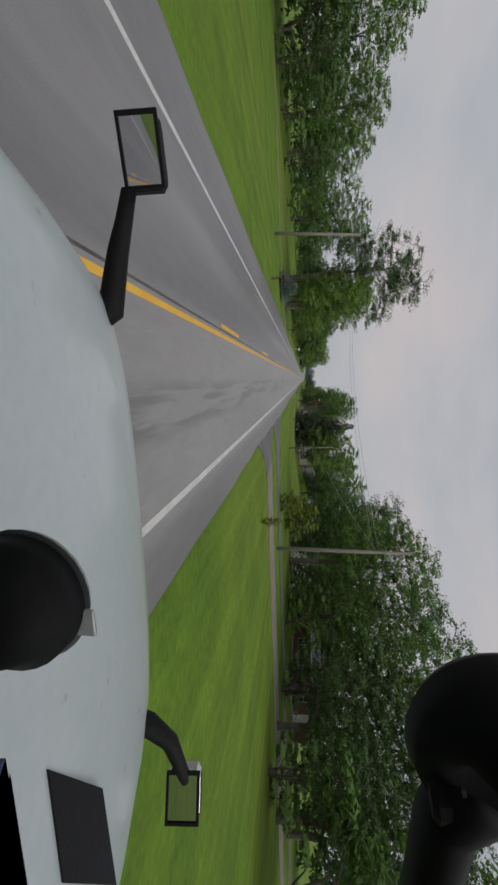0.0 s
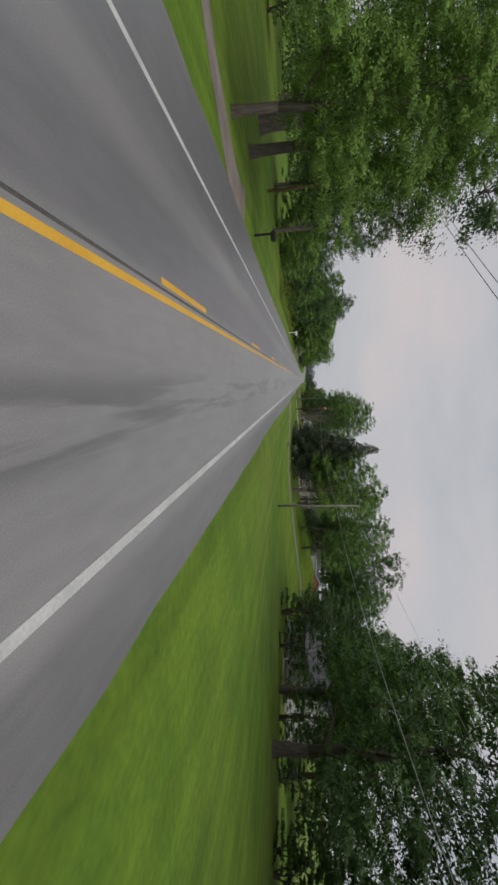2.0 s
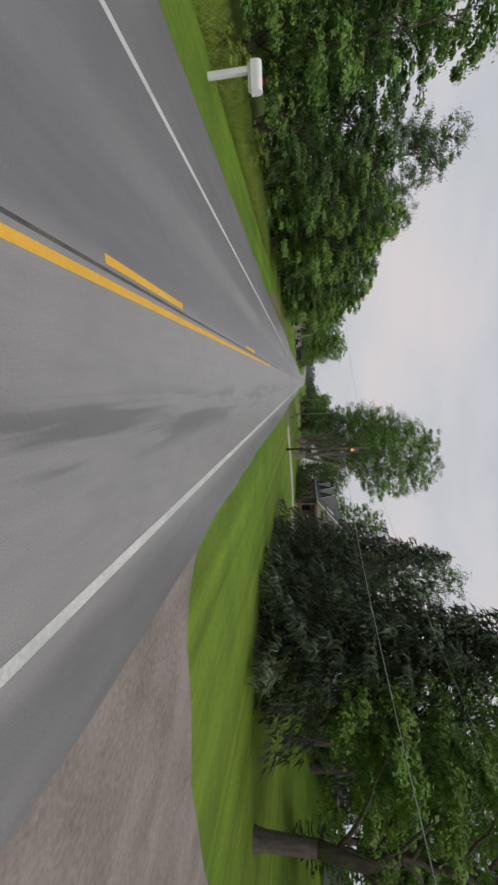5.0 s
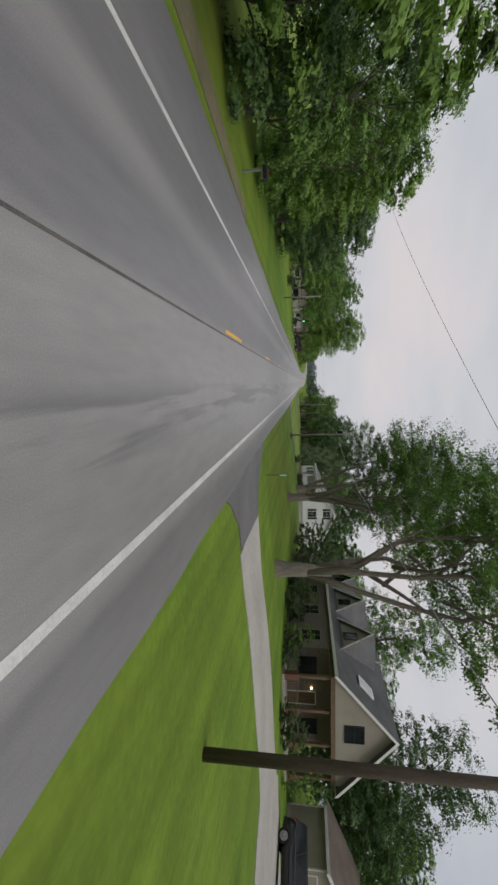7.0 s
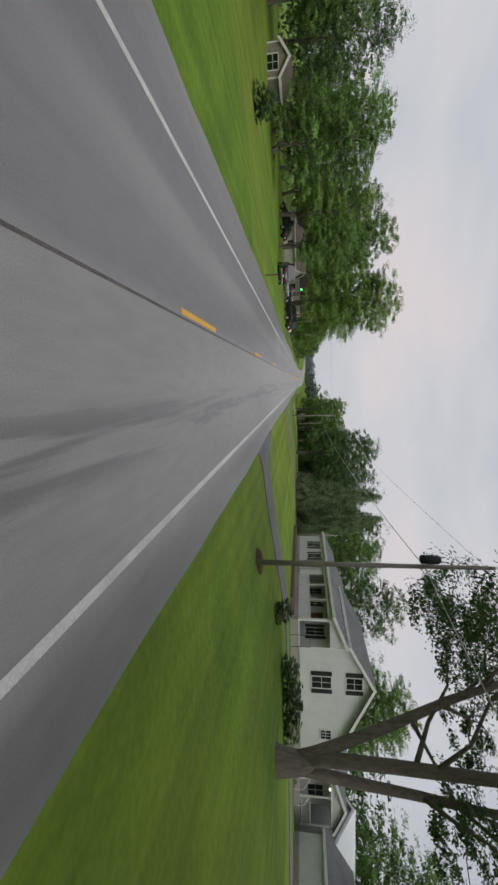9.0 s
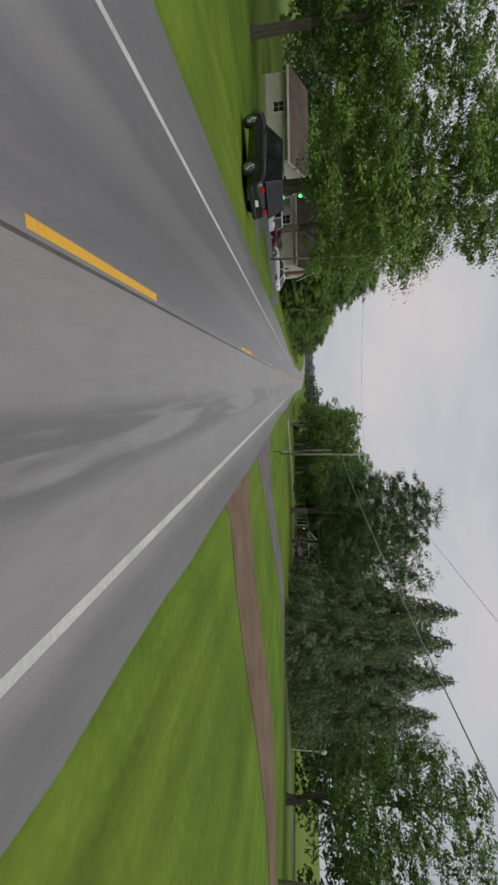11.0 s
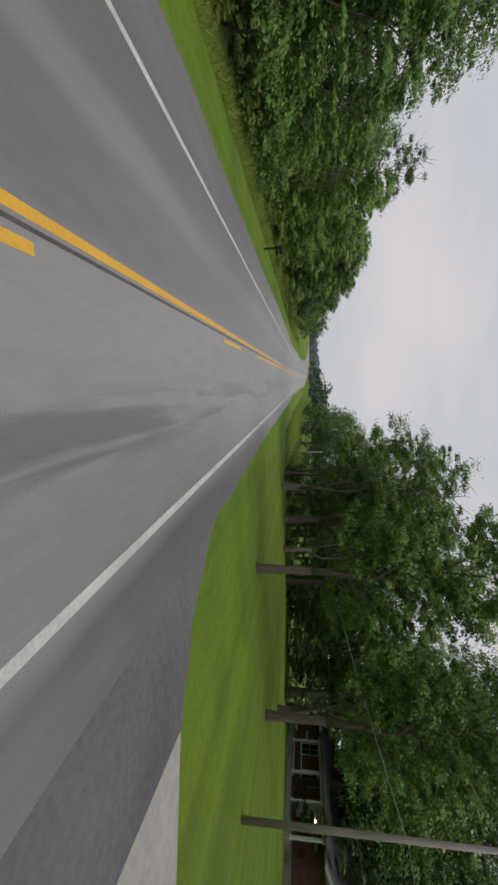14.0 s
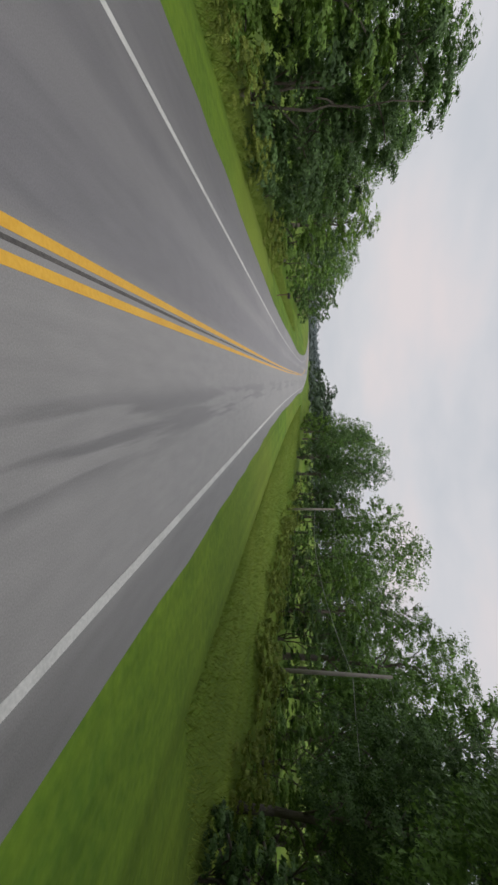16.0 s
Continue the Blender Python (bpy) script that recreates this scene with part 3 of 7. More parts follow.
drive("drive_farm", [(4.3, 206), (7, 205), (18, 204.5), (24, 204.0), (34, 201.5), (50, 200.5)], [12, 3.8, 2.6, 2.6, 5, 7], DRIVE, "narrow asphalt drive beside the white farmhouse", 0.037)
drive("drive_dirt", [(4.4, 236.5), (6, 236.3), (12, 235.2), (40, 232)], [7, 4.2, 3.6, 3.4], DIRT, "brown dirt track off the road")
drive("drive_worn", [(4.3, 246.5), (9, 246.8), (15.6, 248.5), (25, 251), (60, 262)], [10, 4.0, 3.4, 3.2, 3.2], DAMP, "worn grey-brown gravel drive across the lawn")
drive("drive_brick_apron", [(4.2, 289.4), (7.0, 287.4)], [9.5, 4.4], DRIVE, "asphalt driveway apron at the road's edge", 0.037)
drive("drive_brick_house", [(6.9, 287.4), (10, 286.2), (16, 284.4), (30, 284.2), (45, 290)], [4.4, 3.2, 3.2, 3.6, 6], CONCRETE, "pale weathered concrete driveway of the brick house")
drive("drive_left_lane", [(-4.6, 57.0), (-6.2, 54.3), (-7.6, 52.4), (-9.4, 51.2), (-14, 49.8), (-40, 47)], [5, 2.0, 1.5, 1.3, 1.3, 1.3], GRAVEL, "grey gravel lane between lawn and trees")
drive("drive_left_track", [(-5.3, 131), (-6.1, 138), (-6.3, 150), (-5.6, 158)], [0.6, 1.1, 1.1, 0.6], WORN, "bare dirt strip along the verge")
drive("drive_left_parking", [(-4.7, 246), (-7.5, 251), (-10.5, 259), (-13.0, 268), (-14.0, 276)], [6, 7, 9, 11, 6], DRIVE, "dark asphalt parking in front of the cream house", 0.037)


# ---- trees ----
def leaf_cloud(rng, centres, radii, counts, size, up=0.7, droop=0.0, shell=0.45):
    """Pointed leaves gathered in tufts round lobes, denser towards each lobe's skin, turned outwards and upwards."""
    out = []
    for c, r, n in zip(centres, radii, counts):
        k = max(4, n // (110 if size < 0.2 else 40 if size < 0.27 else 12))
        d = rng.normal(size=(k, 3))
        d /= np.linalg.norm(d, axis=1, keepdims=True)
        rad = shell + (1 - shell) * rng.random((k, 1)) ** 0.6 + 0.15 * rng.random((k, 1)) ** 3
        tuft = np.asarray(c) + d * rad * np.asarray(r)
        pick = rng.integers(0, k, n)
        girth = (np.mean(r) * (0.11 + 0.13 * rng.random((k, 1))))[pick]
        off = np.clip(rng.normal(size=(n, 3)), -2.2, 2.2) * np.array([0.88, 0.88, 0.36])
        p = tuft[pick] + off * girth
        nrm = d[pick] * 0.5 + off * 0.4 + rng.normal(size=(n, 3)) * 0.3 + np.array([0, 0, up])
        nrm /= np.linalg.norm(nrm, axis=1, keepdims=True)
        t = np.cross(nrm, rng.normal(size=(n, 3)))
        t /= np.linalg.norm(t, axis=1, keepdims=True)
        t[:, 2] -= droop
        b = np.cross(nrm, t)
        s = size * (0.55 + 0.9 * rng.random((n, 1)))
        w = 0.26 + 0.16 * rng.random((n, 1))
        out.append(np.stack([p - t * s * 0.45 + b * s * w, p + t * s * 0.65 - nrm * s * 0.15, p - t * s * 0.35 - b * s * w], 1))
    return np.concatenate(out)


def limb(geo, rng, start, end, r0, r1, seg=6, sag=0.0, n=5):
    a, b = np.asarray(start, float), np.asarray(end, float)
    k = np.linspace(0, 1, n)[:, None]
    p = a + (b - a) * k + rng.normal(size=(n, 3)) * np.linalg.norm(b - a) * 0.035 * np.sin(k * math.pi)
    p[:, 2] -= sag * np.sin(k[:, 0] * math.pi)
    geo.tube(p.tolist(), [r0 + (r1 - r0) * float(t) ** 0.7 for t in k[:, 0]], seg)
    return p


def broadleaf(seed, height, spread, bare, lobes, leaves, size, trunk_r, stems=1, shell=0.45, squash=0.85, twigs=0, fork=0.6, low=0.16, splay=0.30):
    """Meshes of a broad tree: trunk with limbs, and a crown of leaf clumps with gaps."""
    rng = np.random.default_rng(seed)
    g = Geo()
    cs, rs = [], []
    tops = []
    flare = [(0, 0, -0.25), (0, 0, 0.05), (0.02, 0.02, 0.5), (0.05, -0.03, bare * (fork if stems > 1 else 1.0))]
    g.tube(flare, [trunk_r * 1.6, trunk_r * 1.3, trunk_r * 1.05, trunk_r * (0.92 if stems == 1 else 0.72)], 12)
    base = flare[-1]
    for k in range(stems):
        a = 2 * math.pi * k / stems + rng.random()
        lean = spread * (splay if stems > 1 else 0.06)
        tip = (math.cos(a) * lean, math.sin(a) * lean, height * 0.80)
        root = base if stems == 1 else (base[0] + math.cos(a) * trunk_r * 0.4, base[1] + math.sin(a) * trunk_r * 0.4, base[2] - 3.0 * trunk_r)
        limb(g, rng, root, tip, trunk_r * (0.92 if stems == 1 else 0.50), trunk_r * 0.12, 8, n=7)
        tops.append(tip)
    for k in range(lobes):
        a = k * 2.399 + rng.random() * 0.7
        f = (k + 0.5) / lobes
        zc = bare + (height - bare) * (low + (0.90 - low) * f)
        ring = spread * (0.62 * math.sqrt(max(0.05, 1 - ((f - 0.34) / 0.72) ** 2)))
        ring *= 0.55 + 0.55 * rng.random()
        c = np.array([math.cos(a) * ring, math.sin(a) * ring, zc])
        r = spread * (0.30 + 0.17 * rng.random()) * (1.0 - 0.25 * f)
        cs.append(c)
        rs.append((r, r, r * squash))
        tip = tops[k % stems]
        h = min(0.85, max(0.05, (zc - bare) / (height * 0.8 - bare) - 0.22))
        st = np.array(base) + (np.array(tip) - np.array(base)) * h
        limb(g, rng, st, c, trunk_r * 0.32 * (1.1 - f * 0.6), 0.025, 6, sag=-0.2)
        for _ in range(twigs):
            d = rng.normal(size=3)
            d /= np.linalg.norm(d)
            d[2] = abs(d[2])
            limb(g, rng, c - d * r * 0.2, c + d * r * 1.0, 0.045, 0.012, 4, n=4)
    total = sum(r[0] ** 2 for r in rs)
    counts = [max(30, int(leaves * r[0] ** 2 / total)) for r in rs]
    pts = leaf_cloud(rng, cs, rs, counts, size, shell=shell)
    if shell > 0.4 and size < 0.25:
        # larger leaves deep inside each lobe close the crown
        core = leaf_cloud(rng, cs, [(r[0] * 0.62, r[1] * 0.62, r[2] * 0.62) for r in rs], [max(12, c // 11) for c in counts], size * 1.2, shell=0.2)
        pts = np.concatenate([pts, core])
    return g, pts


def fan_maple():
    """An old maple whose three heavy stems part just above the lawn, under a wide, layered crown."""
    rng = np.random.default_rng(24)
    g = Geo()
    g.tube([(0, 0, -0.3), (0, 0, 0.05), (0.02, 0, 0.5), (0.0, 0, 0.95), (-0.05, 0, 1.3), (-0.08, 0, 1.6)], [0.75, 0.58, 0.50, 0.43, 0.30, 0.10], 14)
    stems = [[(-0.1, 0, 0.5), (-0.35, 0.15, 1.5), (-0.75, 0.3, 2.6), (-1.45, 0.6, 4.5), (-2.4, 1.0, 6.8), (-3.4, 1.5, 10.0), (-3.9, 1.8, 13.5)],
             [(-0.05, 0.1, 0.6), (-0.25, 0, 1.8), (-0.45, -0.2, 4.0), (-0.65, -0.5, 6.4), (-0.9, -0.9, 10.0), (-0.8, -1.2, 13.5), (-0.7, -1.3, 17.0)],
             [(0.12, 0, 0.5), (0.5, 0.1, 1.5), (1.05, 0.3, 3.4), (1.65, 0.6, 5.4), (2.6, 1.0, 8.4), (3.4, 1.5, 11.5), (3.9, 2.0, 14.5)]]
    for st, r in zip(stems, (0.27, 0.30, 0.25)):
        g.tube(st, [r, r * 0.94, r * 0.86, r * 0.78, r * 0.62, r * 0.4, 0.05], 10)
    cs, rs = [], []
    for k in range(30):
        st = stems[k % 3]
        f = (k + 0.5) / 30
        z = 7.4 + 11.4 * f
        a = k * 2.399
        reach = (6.6 * math.sqrt(max(0.06, 1 - ((f - 0.25) / 0.85) ** 2))) * (0.45 + 0.55 * rng.random())
        c = np.array([math.cos(a) * reach - 0.9, math.sin(a) * reach + 0.3, z - 0.05 * reach])
        r = 1.7 + 1.1 * rng.random()
        cs.append(c)
        rs.append((r, r, r * 0.6))
        zs = [q[2] for q in st]
        za = max(5.0, z - 0.45 * reach - 0.6)
        start = [float(np.interp(za, zs, [q[i] for q in st])) for i in range(3)]
        limb(g, rng, start, c, 0.10 * (1.15 - 0.6 * f), 0.02, 6, sag=-0.3)
        for _ in range(3):
            d = rng.normal(size=3) * (1, 1, 0.35)
            d /= np.linalg.norm(d)
            limb(g, rng, c, c + d * r * 1.05, 0.035, 0.01, 4, n=4)
    total = sum(r[0] ** 2 for r in rs)
    return g, leaf_cloud(rng, cs, rs, [int(125000 * r[0] ** 2 / total) for r in rs], 0.125, shell=0.25)


def conifer(seed, height, spread, tiers, size, droop, trunk_r, low=0.6, dense=14, curtain=0.0):
    """Tiers of drooping branches carrying needle sprays."""
    rng = np.random.default_rng(seed)
    g = Geo()
    g.tube([(0, 0, -0.2), (0, 0, height * 0.5), (0, 0, height)], [trunk_r, trunk_r * 0.6, 0.02], 8)
    sprays = []
    for i in range(tiers):
        f = i / tiers
        z = low + (height - low) * f ** 0.9
        reach = spread * (1 - f) ** 0.85 * (0.85 + 0.3 * rng.random()) + 0.15
        nb = 7 if f < 0.7 else 5
        for k in range(nb):
            a = 2 * math.pi * (k + rng.random() * 0.6) / nb + i
            d = np.array([math.cos(a), math.sin(a), 0])
            ln_ = reach * (0.75 + 0.4 * rng.random())
            tip = d * ln_ + np.array([0, 0, z - droop * ln_ + 0.12 * ln_])
            if f < 0.9:
                g.tube([(0, 0, z), tuple(d * ln_ * 0.5 + np.array([0, 0, z - droop * ln_ * 0.35])), tuple(tip)], [0.045, 0.03, 0.01], 4, False)
            m = max(14, int(dense * ln_ / size))
            u = rng.random((m, 1)) ** 0.7
            p = d * ln_ * u + np.array([0, 0, 1.0]) * (z - droop * ln_ * u + 0.12 * ln_ * u ** 2)
            side = np.cross(d, [0, 0, 1.0])
            sg = rng.choice([-1, 1], (m, 1))
            p = p + side * sg * rng.random((m, 1)) * ln_ * 0.30 * (1.1 - u)
            hang = rng.random((m, 1)) ** 2 * curtain
            p = p - np.array([0, 0, 1.0]) * hang
            t = (d * 0.7 + side * sg * (0.4 + 0.5 * rng.random((m, 1)))) * (1 - 0.7 * (hang > 0.1)) + np.array([0, 0, -0.25 - droop * 0.7]) + rng.normal(size=(m, 3)) * 0.15
            t /= np.linalg.norm(t, axis=1, keepdims=True)
            nrm = np.array([0, 0, 1.0]) + rng.normal(size=(m, 3)) * 0.5
            b = np.cross(t, nrm)
            b /= np.linalg.norm(b, axis=1, keepdims=True)
            s = size * (0.6 + 0.8 * rng.random((m, 1)))
            sprays.append(np.stack([p - t * s * 0.3 + b * s * 0.13, p + t * s * 0.9, p - t * s * 0.3 - b * s * 0.13], 1))
    return g, np.concatenate(sprays)


# each kind: how it grows, its leaves and its bark; crowns farther from the road are made of fewer, larger leaves
KINDS = {
    "maple": ((11, 18, 7.4, 3.6, 17, 72000, 0.165, 0.36, 1), {}, 0),
    "maple_b": ((12, 18, 6.8, 3.0, 16, 70000, 0.165, 0.34, 2), {}, 0),
    "maple_c": ((23, 16, 6.6, 2.6, 17, 80000, 0.135, 0.34, 1), {}, 2),
    "oak_dark": ((13, 18, 7.6, 2.2, 18, 74000, 0.165, 0.36, 1), {}, 1),
    "yard_maple": ((14, 21, 8.2, 7.4, 20, 70000, 0.16, 0.44, 4), {"shell": 0.25, "fork": 0.42, "splay": 0.42}, 0),
    "ash": ((15, 14, 4.6, 2.8, 13, 42000, 0.155, 0.24, 1), {"shell": 0.2}, 0),
    "lacy": ((16, 17, 6.6, 5.0, 15, 44000, 0.135, 0.32, 1), {"shell": 0.15, "twigs": 6}, 1),
    "airy": ((25, 17, 6.6, 4.4, 15, 24000, 0.16, 0.28, 2), {"shell": 0.15, "twigs": 5, "splay": 0.25}, 0),
    "scrub": ((17, 9, 3.6, 0.5, 14, 24000, 0.122, 0.14, 2), {"low": 0.03}, 0),
    "scrub_b": ((18, 8, 3.4, 0.3, 12, 24000, 0.12, 0.13, 3), {"low": 0.03}, 1),
    "scrub_c": ((19, 7.5, 3.2, 0.3, 12, 24000, 0.12, 0.12, 2), {"low": 0.03}, 2),
    "sapling": ((20, 4.6, 2.3, 0.3, 14, 20000, 0.095, 0.06, 1), {"low": 0.05, "squash": 0.8}, 3),
    "shrub": ((21, 1.5, 1.1, 0.02, 12, 15000, 0.06, 0.03, 3), {"low": 0.05, "shell": 0.7}, 1),
    "weeds": ((22, 1.7, 1.5, 0.02, 12, 6500, 0.085, 0.02, 3), {"shell": 0.2, "low": 0.05}, 3),
}
CONIFERS = {"norway": (31, 17, 4.6, 36, 0.34, 0.42, 0.28, 0.9, 14, 0.9), "norway_b": (32, 15, 3.6, 32, 0.32, 0.34, 0.24, 0.6, 14, 0.5), "blue": (33, 1.9, 1.9, 14, 0.13, 0.10, 0.07, 0.12, 20, 0.0)}
MADE = {}


def tree_meshes(key, far):
    """Trunk and crown of a kind; far is 0 beside the road, 1 behind that, 2 at the back."""
    if (key, far) not in MADE:
        if key in CONIFERS:
            g, pts = conifer(*CONIFERS[key])
            MADE[key, 0] = MADE[key, 1] = MADE[key, 2] = (g.mesh("trunk", BARK, True), quads_mesh("crown", pts, BLUE_NEEDLE if key == "blue" else DARK_NEEDLE if key == "norway_b" else NEEDLE, 3))
        elif key == "fan_maple":
            g, pts = fan_maple()
            MADE[key, 0] = (g.mesh("trunk", BARK_PALE, True), quads_mesh("crown", pts, LEAF[1], 3))
        else:
            form, more, leaf = KINDS[key]
            form = list(form)
            form[5], form[6] = int(form[5] * (1, 0.32, 0.15)[far]), form[6] * (1, 1.3, 1.8)[far]
            g, pts = broadleaf(*form, **more)
            MADE[key, far] = (MADE[key, 1 - far][0] if (key, 1 - far) in MADE else g.mesh("trunk", BARK_PALE if "_maple" in key else BARK, True), quads_mesh("crown", pts, LEAF[leaf], 3))
    return MADE[key, far]


KIND_TALL = {"airy": 17, "fan_maple": 21, "maple_c": 16, "maple": 18, "maple_b": 18, "oak_dark": 18, "yard_maple": 21, "ash": 14, "lacy": 17, "scrub": 9, "scrub_b": 8, "scrub_c": 7.5, "sapling": 4.6, "shrub": 1.5, "weeds": 1.7, "norway": 17, "norway_b": 15, "blue": 1.9}
LABELS = {"airy": "airy light green tree with sky showing through", "fan_maple": "tall maple with bare stems splayed from its foot", "maple_c": "leafy bright green maple with a full crown", "maple": "large green maple with a full crown", "maple_b": "large green maple with a forked trunk", "oak_dark": "broad dark green tree with low limbs",
          "yard_maple": "tall maple with several bare stems rising from the lawn", "ash": "slender light green tree with an open crown", "lacy": "sparse dark-leaved tree with bare twigs showing",
          "scrub": "green scrub tree leafed down to the verge", "scrub_b": "dark green scrub tree leafed to the ground", "scrub_c": "bright green bushy tree at the verge",
          "sapling": "young yellow-green tree on the lawn", "shrub": "rounded dark green shrub on the lawn", "weeds": "tall yellow-green weeds by the verge",
          "norway": "tall spruce with drooping dark branches", "norway_b": "tall dark spruce with drooping branches", "blue": "low wide blue spruce on the lawn"}
TREE_RNG = random.Random(7)


def tree(key, x, y, tall=None, group="", wide=1.0, name="", turn=None):
    k = (tall or KIND_TALL[key]) / KIND_TALL[key]
    ob = thing(name or {"shrub": "shrub", "weeds": "weed_clump", "norway": "spruce_tree", "norway_b": "spruce_tree", "blue": "blue_spruce"}.get(key, "tree"),
               LABELS[key], {"shrub": "shrub", "weeds": "weeds"}.get(key, "tree"), group, x, y)
    ob.matrix_basis = ob.matrix_basis @ pose(0, 0, 0, 0, 0, TREE_RNG.uniform(0, 360) if turn is None else turn) @ Matrix.Diagonal((k * wide, k * wide, k, 1))
    far = 0 if key == "fan_maple" else 2 if abs(x) > 62 or y > 372 else 1 if abs(x) > 17.6 else 0
    trunk, crown = tree_meshes(key, far)
    if key != "weeds":
        part("trunk", trunk, None, ob)
    part("crown", crown, None, ob)
    return ob


def row(keys, places, group, lo, hi, wide=(0.9, 1.2)):
    for i, (x, y) in enumerate(places):
        tree(keys[TREE_RNG.randrange(len(keys))], x + TREE_RNG.uniform(-0.8, 0.8), y + TREE_RNG.uniform(-1, 1), TREE_RNG.uniform(lo, hi), group, TREE_RNG.uniform(*wide))


# left side of the road
G1 = "trees behind the left lawn"
row(["maple", "oak_dark", "maple_b"], [(-41, 14), (-43, 28), (-40, 42), (-42, 56), (-39, 70), (-41, 84), (-34, 98)], G1, 16, 20, (1.0, 1.3))
row(["scrub_b", "scrub"], [(-34, 20), (-35, 30), (-34, 40), (-34, 50), (-35, 60), (-33, 70), (-31, 79)], G1, 6, 9, (1.1, 1.4))
tree("lacy", -14.8, 67.8, 21.5, "yard trees", 1.15)
tree("maple_c", -9.8, 61.2, 13, "yard trees", 0.95)
tree("maple_c", -8.2, 55.5, 10.5, "yard trees", 0.75)
tree("lacy", -11.6, 77.0, 12, "yard trees", 0.75)
tree("oak_dark", -17.5, 82.0, 12, "yard trees", 0.8)
tree("blue", -8.6, 45.6, 1.9)
G2 = "scrub trees along the left verge"
row(["scrub", "scrub_b", "scrub_c", "scrub_c"], [(-13.6, 83.5), (-13.4, 87), (-13.2, 90.5), (-12.8, 94), (-12.4, 97.5)], G2, 4.2, 5.2, (1.1, 1.5))
row(["scrub", "scrub_b", "scrub_c"], [(-12.2, 101), (-11.8, 105), (-12.2, 109.5)], G2, 5.2, 6.4, (1.1, 1.3))
row(["scrub", "scrub_b", "scrub_c", "scrub_c"], [(-12.4, 114), (-12, 118.5), (-11.6, 123), (-11.2, 127.5), (-10.6, 132), (-10.2, 136), (-9.9, 140.5), (-9.9, 145), (-9.9, 149.5), (-10.0, 154), (-10.4, 159), (-11.0, 163.5), (-11.8, 168), (-12.3, 172.5), (-13, 177), (-14, 181.5), (-15, 186)], G2, 7.5, 11)
row(["scrub_b", "scrub"], [(-19, 86), (-19, 94)], G2, 4.8, 5.4, (1.3, 1.6))
row(["scrub_b", "oak_dark", "maple"], [(-18.5, 104), (-19, 115), (-18, 126)], G2, 7.0, 9.0)
row(["scrub_b", "oak_dark", "maple"], [(-17, 139), (-17.5, 150), (-18.5, 161), (-19, 172), (-21, 183)], G2, 10, 13)
tree("lacy", -14.6, 132.5, 14.0, G2, 0.75)
tree("maple", -16.8, 122.5, 11.0, G2, 0.7)
tree("lacy", -14.0, 142, 13.0, G2, 0.7)
snag = thing("dead_tree", "bare dead tree rising out of green scrub", "tree", "", -14.0, 106.0)
SNAG = np.random.default_rng(77)
bare = Geo()
stem = limb(bare, SNAG, (0, 0, -0.2), (0.3, 0.5, 8.6), 0.11, 0.015, 7, n=9)
for i in (4, 5, 5, 6, 6, 7, 7):
    way = SNAG.normal(size=3) * np.array([0.9, 0.9, 0.2]) + np.array([0, 0, 1.1])
    tip = stem[i] + way * SNAG.uniform(0.7, 1.3)
    arm = limb(bare, SNAG, stem[i], tip, 0.035, 0.008, 5, n=5)
    for j in (2, 3):
        limb(bare, SNAG, arm[j], arm[j] + way * 0.35 + SNAG.normal(size=3) * 0.35, 0.014, 0.005, 4, n=3)
part("trunk", bare, BARK, snag, smooth=True)
G3 = "trees about the left houses"
row(["maple", "oak_dark", "scrub"], [(-22, 193), (-25, 202), (-34, 205), (-38, 216), (-40, 228), (-20, 221)], G3, 10, 14)
for tx, ty, th_ in ((-22.5, 202.5, 13.5), (-27.5, 206, 13.5), (-32, 226, 13), (-35, 221, 14), (-28, 241, 13)):
    tree("oak_dark", tx, ty, th_, G3, 0.85)
tree("maple", -20.5, 250, 18.5, G3, 0.8)
tree("maple_b", -15, 232, 10, G3, 0.8)
tree("oak_dark", -26, 252, 17, G3, 0.9)
tree("maple_c", -11.7, 250.6, 18.6, G3, 1.1)
tree("maple_c", -18.6, 276.6, 21, G3, 1.0)
tree("maple", -28, 276.0, 20, G3, 0.75)
tree("shrub", -17.6, 279.6, 1.2, "shrubs by the cream house", 1.0)
row(["maple", "oak_dark", "maple_b"], [(-34, 262), (-36, 276), (-31, 290), (-24, 297), (-37, 298), (-42, 255)], G3, 17, 22)
tree("lacy", -18.0, 301, 19.5, G3)
tree("ash", -17.6, 296, 17, G3, 1.2)
tree("lacy", -20.5, 203.5, 12.0, G3, 0.8)
tree("scrub", -23.8, 207.0, 8.8, G3, 1.0)
tree("maple_b", -22.5, 223, 12.0, G3, 0.8)
tree("shrub", -14.6, 206.5, 1.3, wide=1.2)
row(["maple_c", "oak_dark", "scrub", "maple"], [(-29, 210), (-32, 221), (-27, 234), (-34, 238), (-25, 224), (-20, 236), (-37, 205), (-30, 199)], G3, 9, 13, (0.9, 1.2))
row(["scrub_b", "scrub"], [(-25, 206), (-32, 214), (-22, 222), (-26, 229)], G3, 3, 5, (1.1, 1.5))
G4 = "woods along the left verge"
row(["scrub_b", "scrub"], [(-17.5, 293), (-15.5, 293.5), (-20.5, 294), (-19, 297.5)], G4, 4.5, 7, (1.1, 1.4))
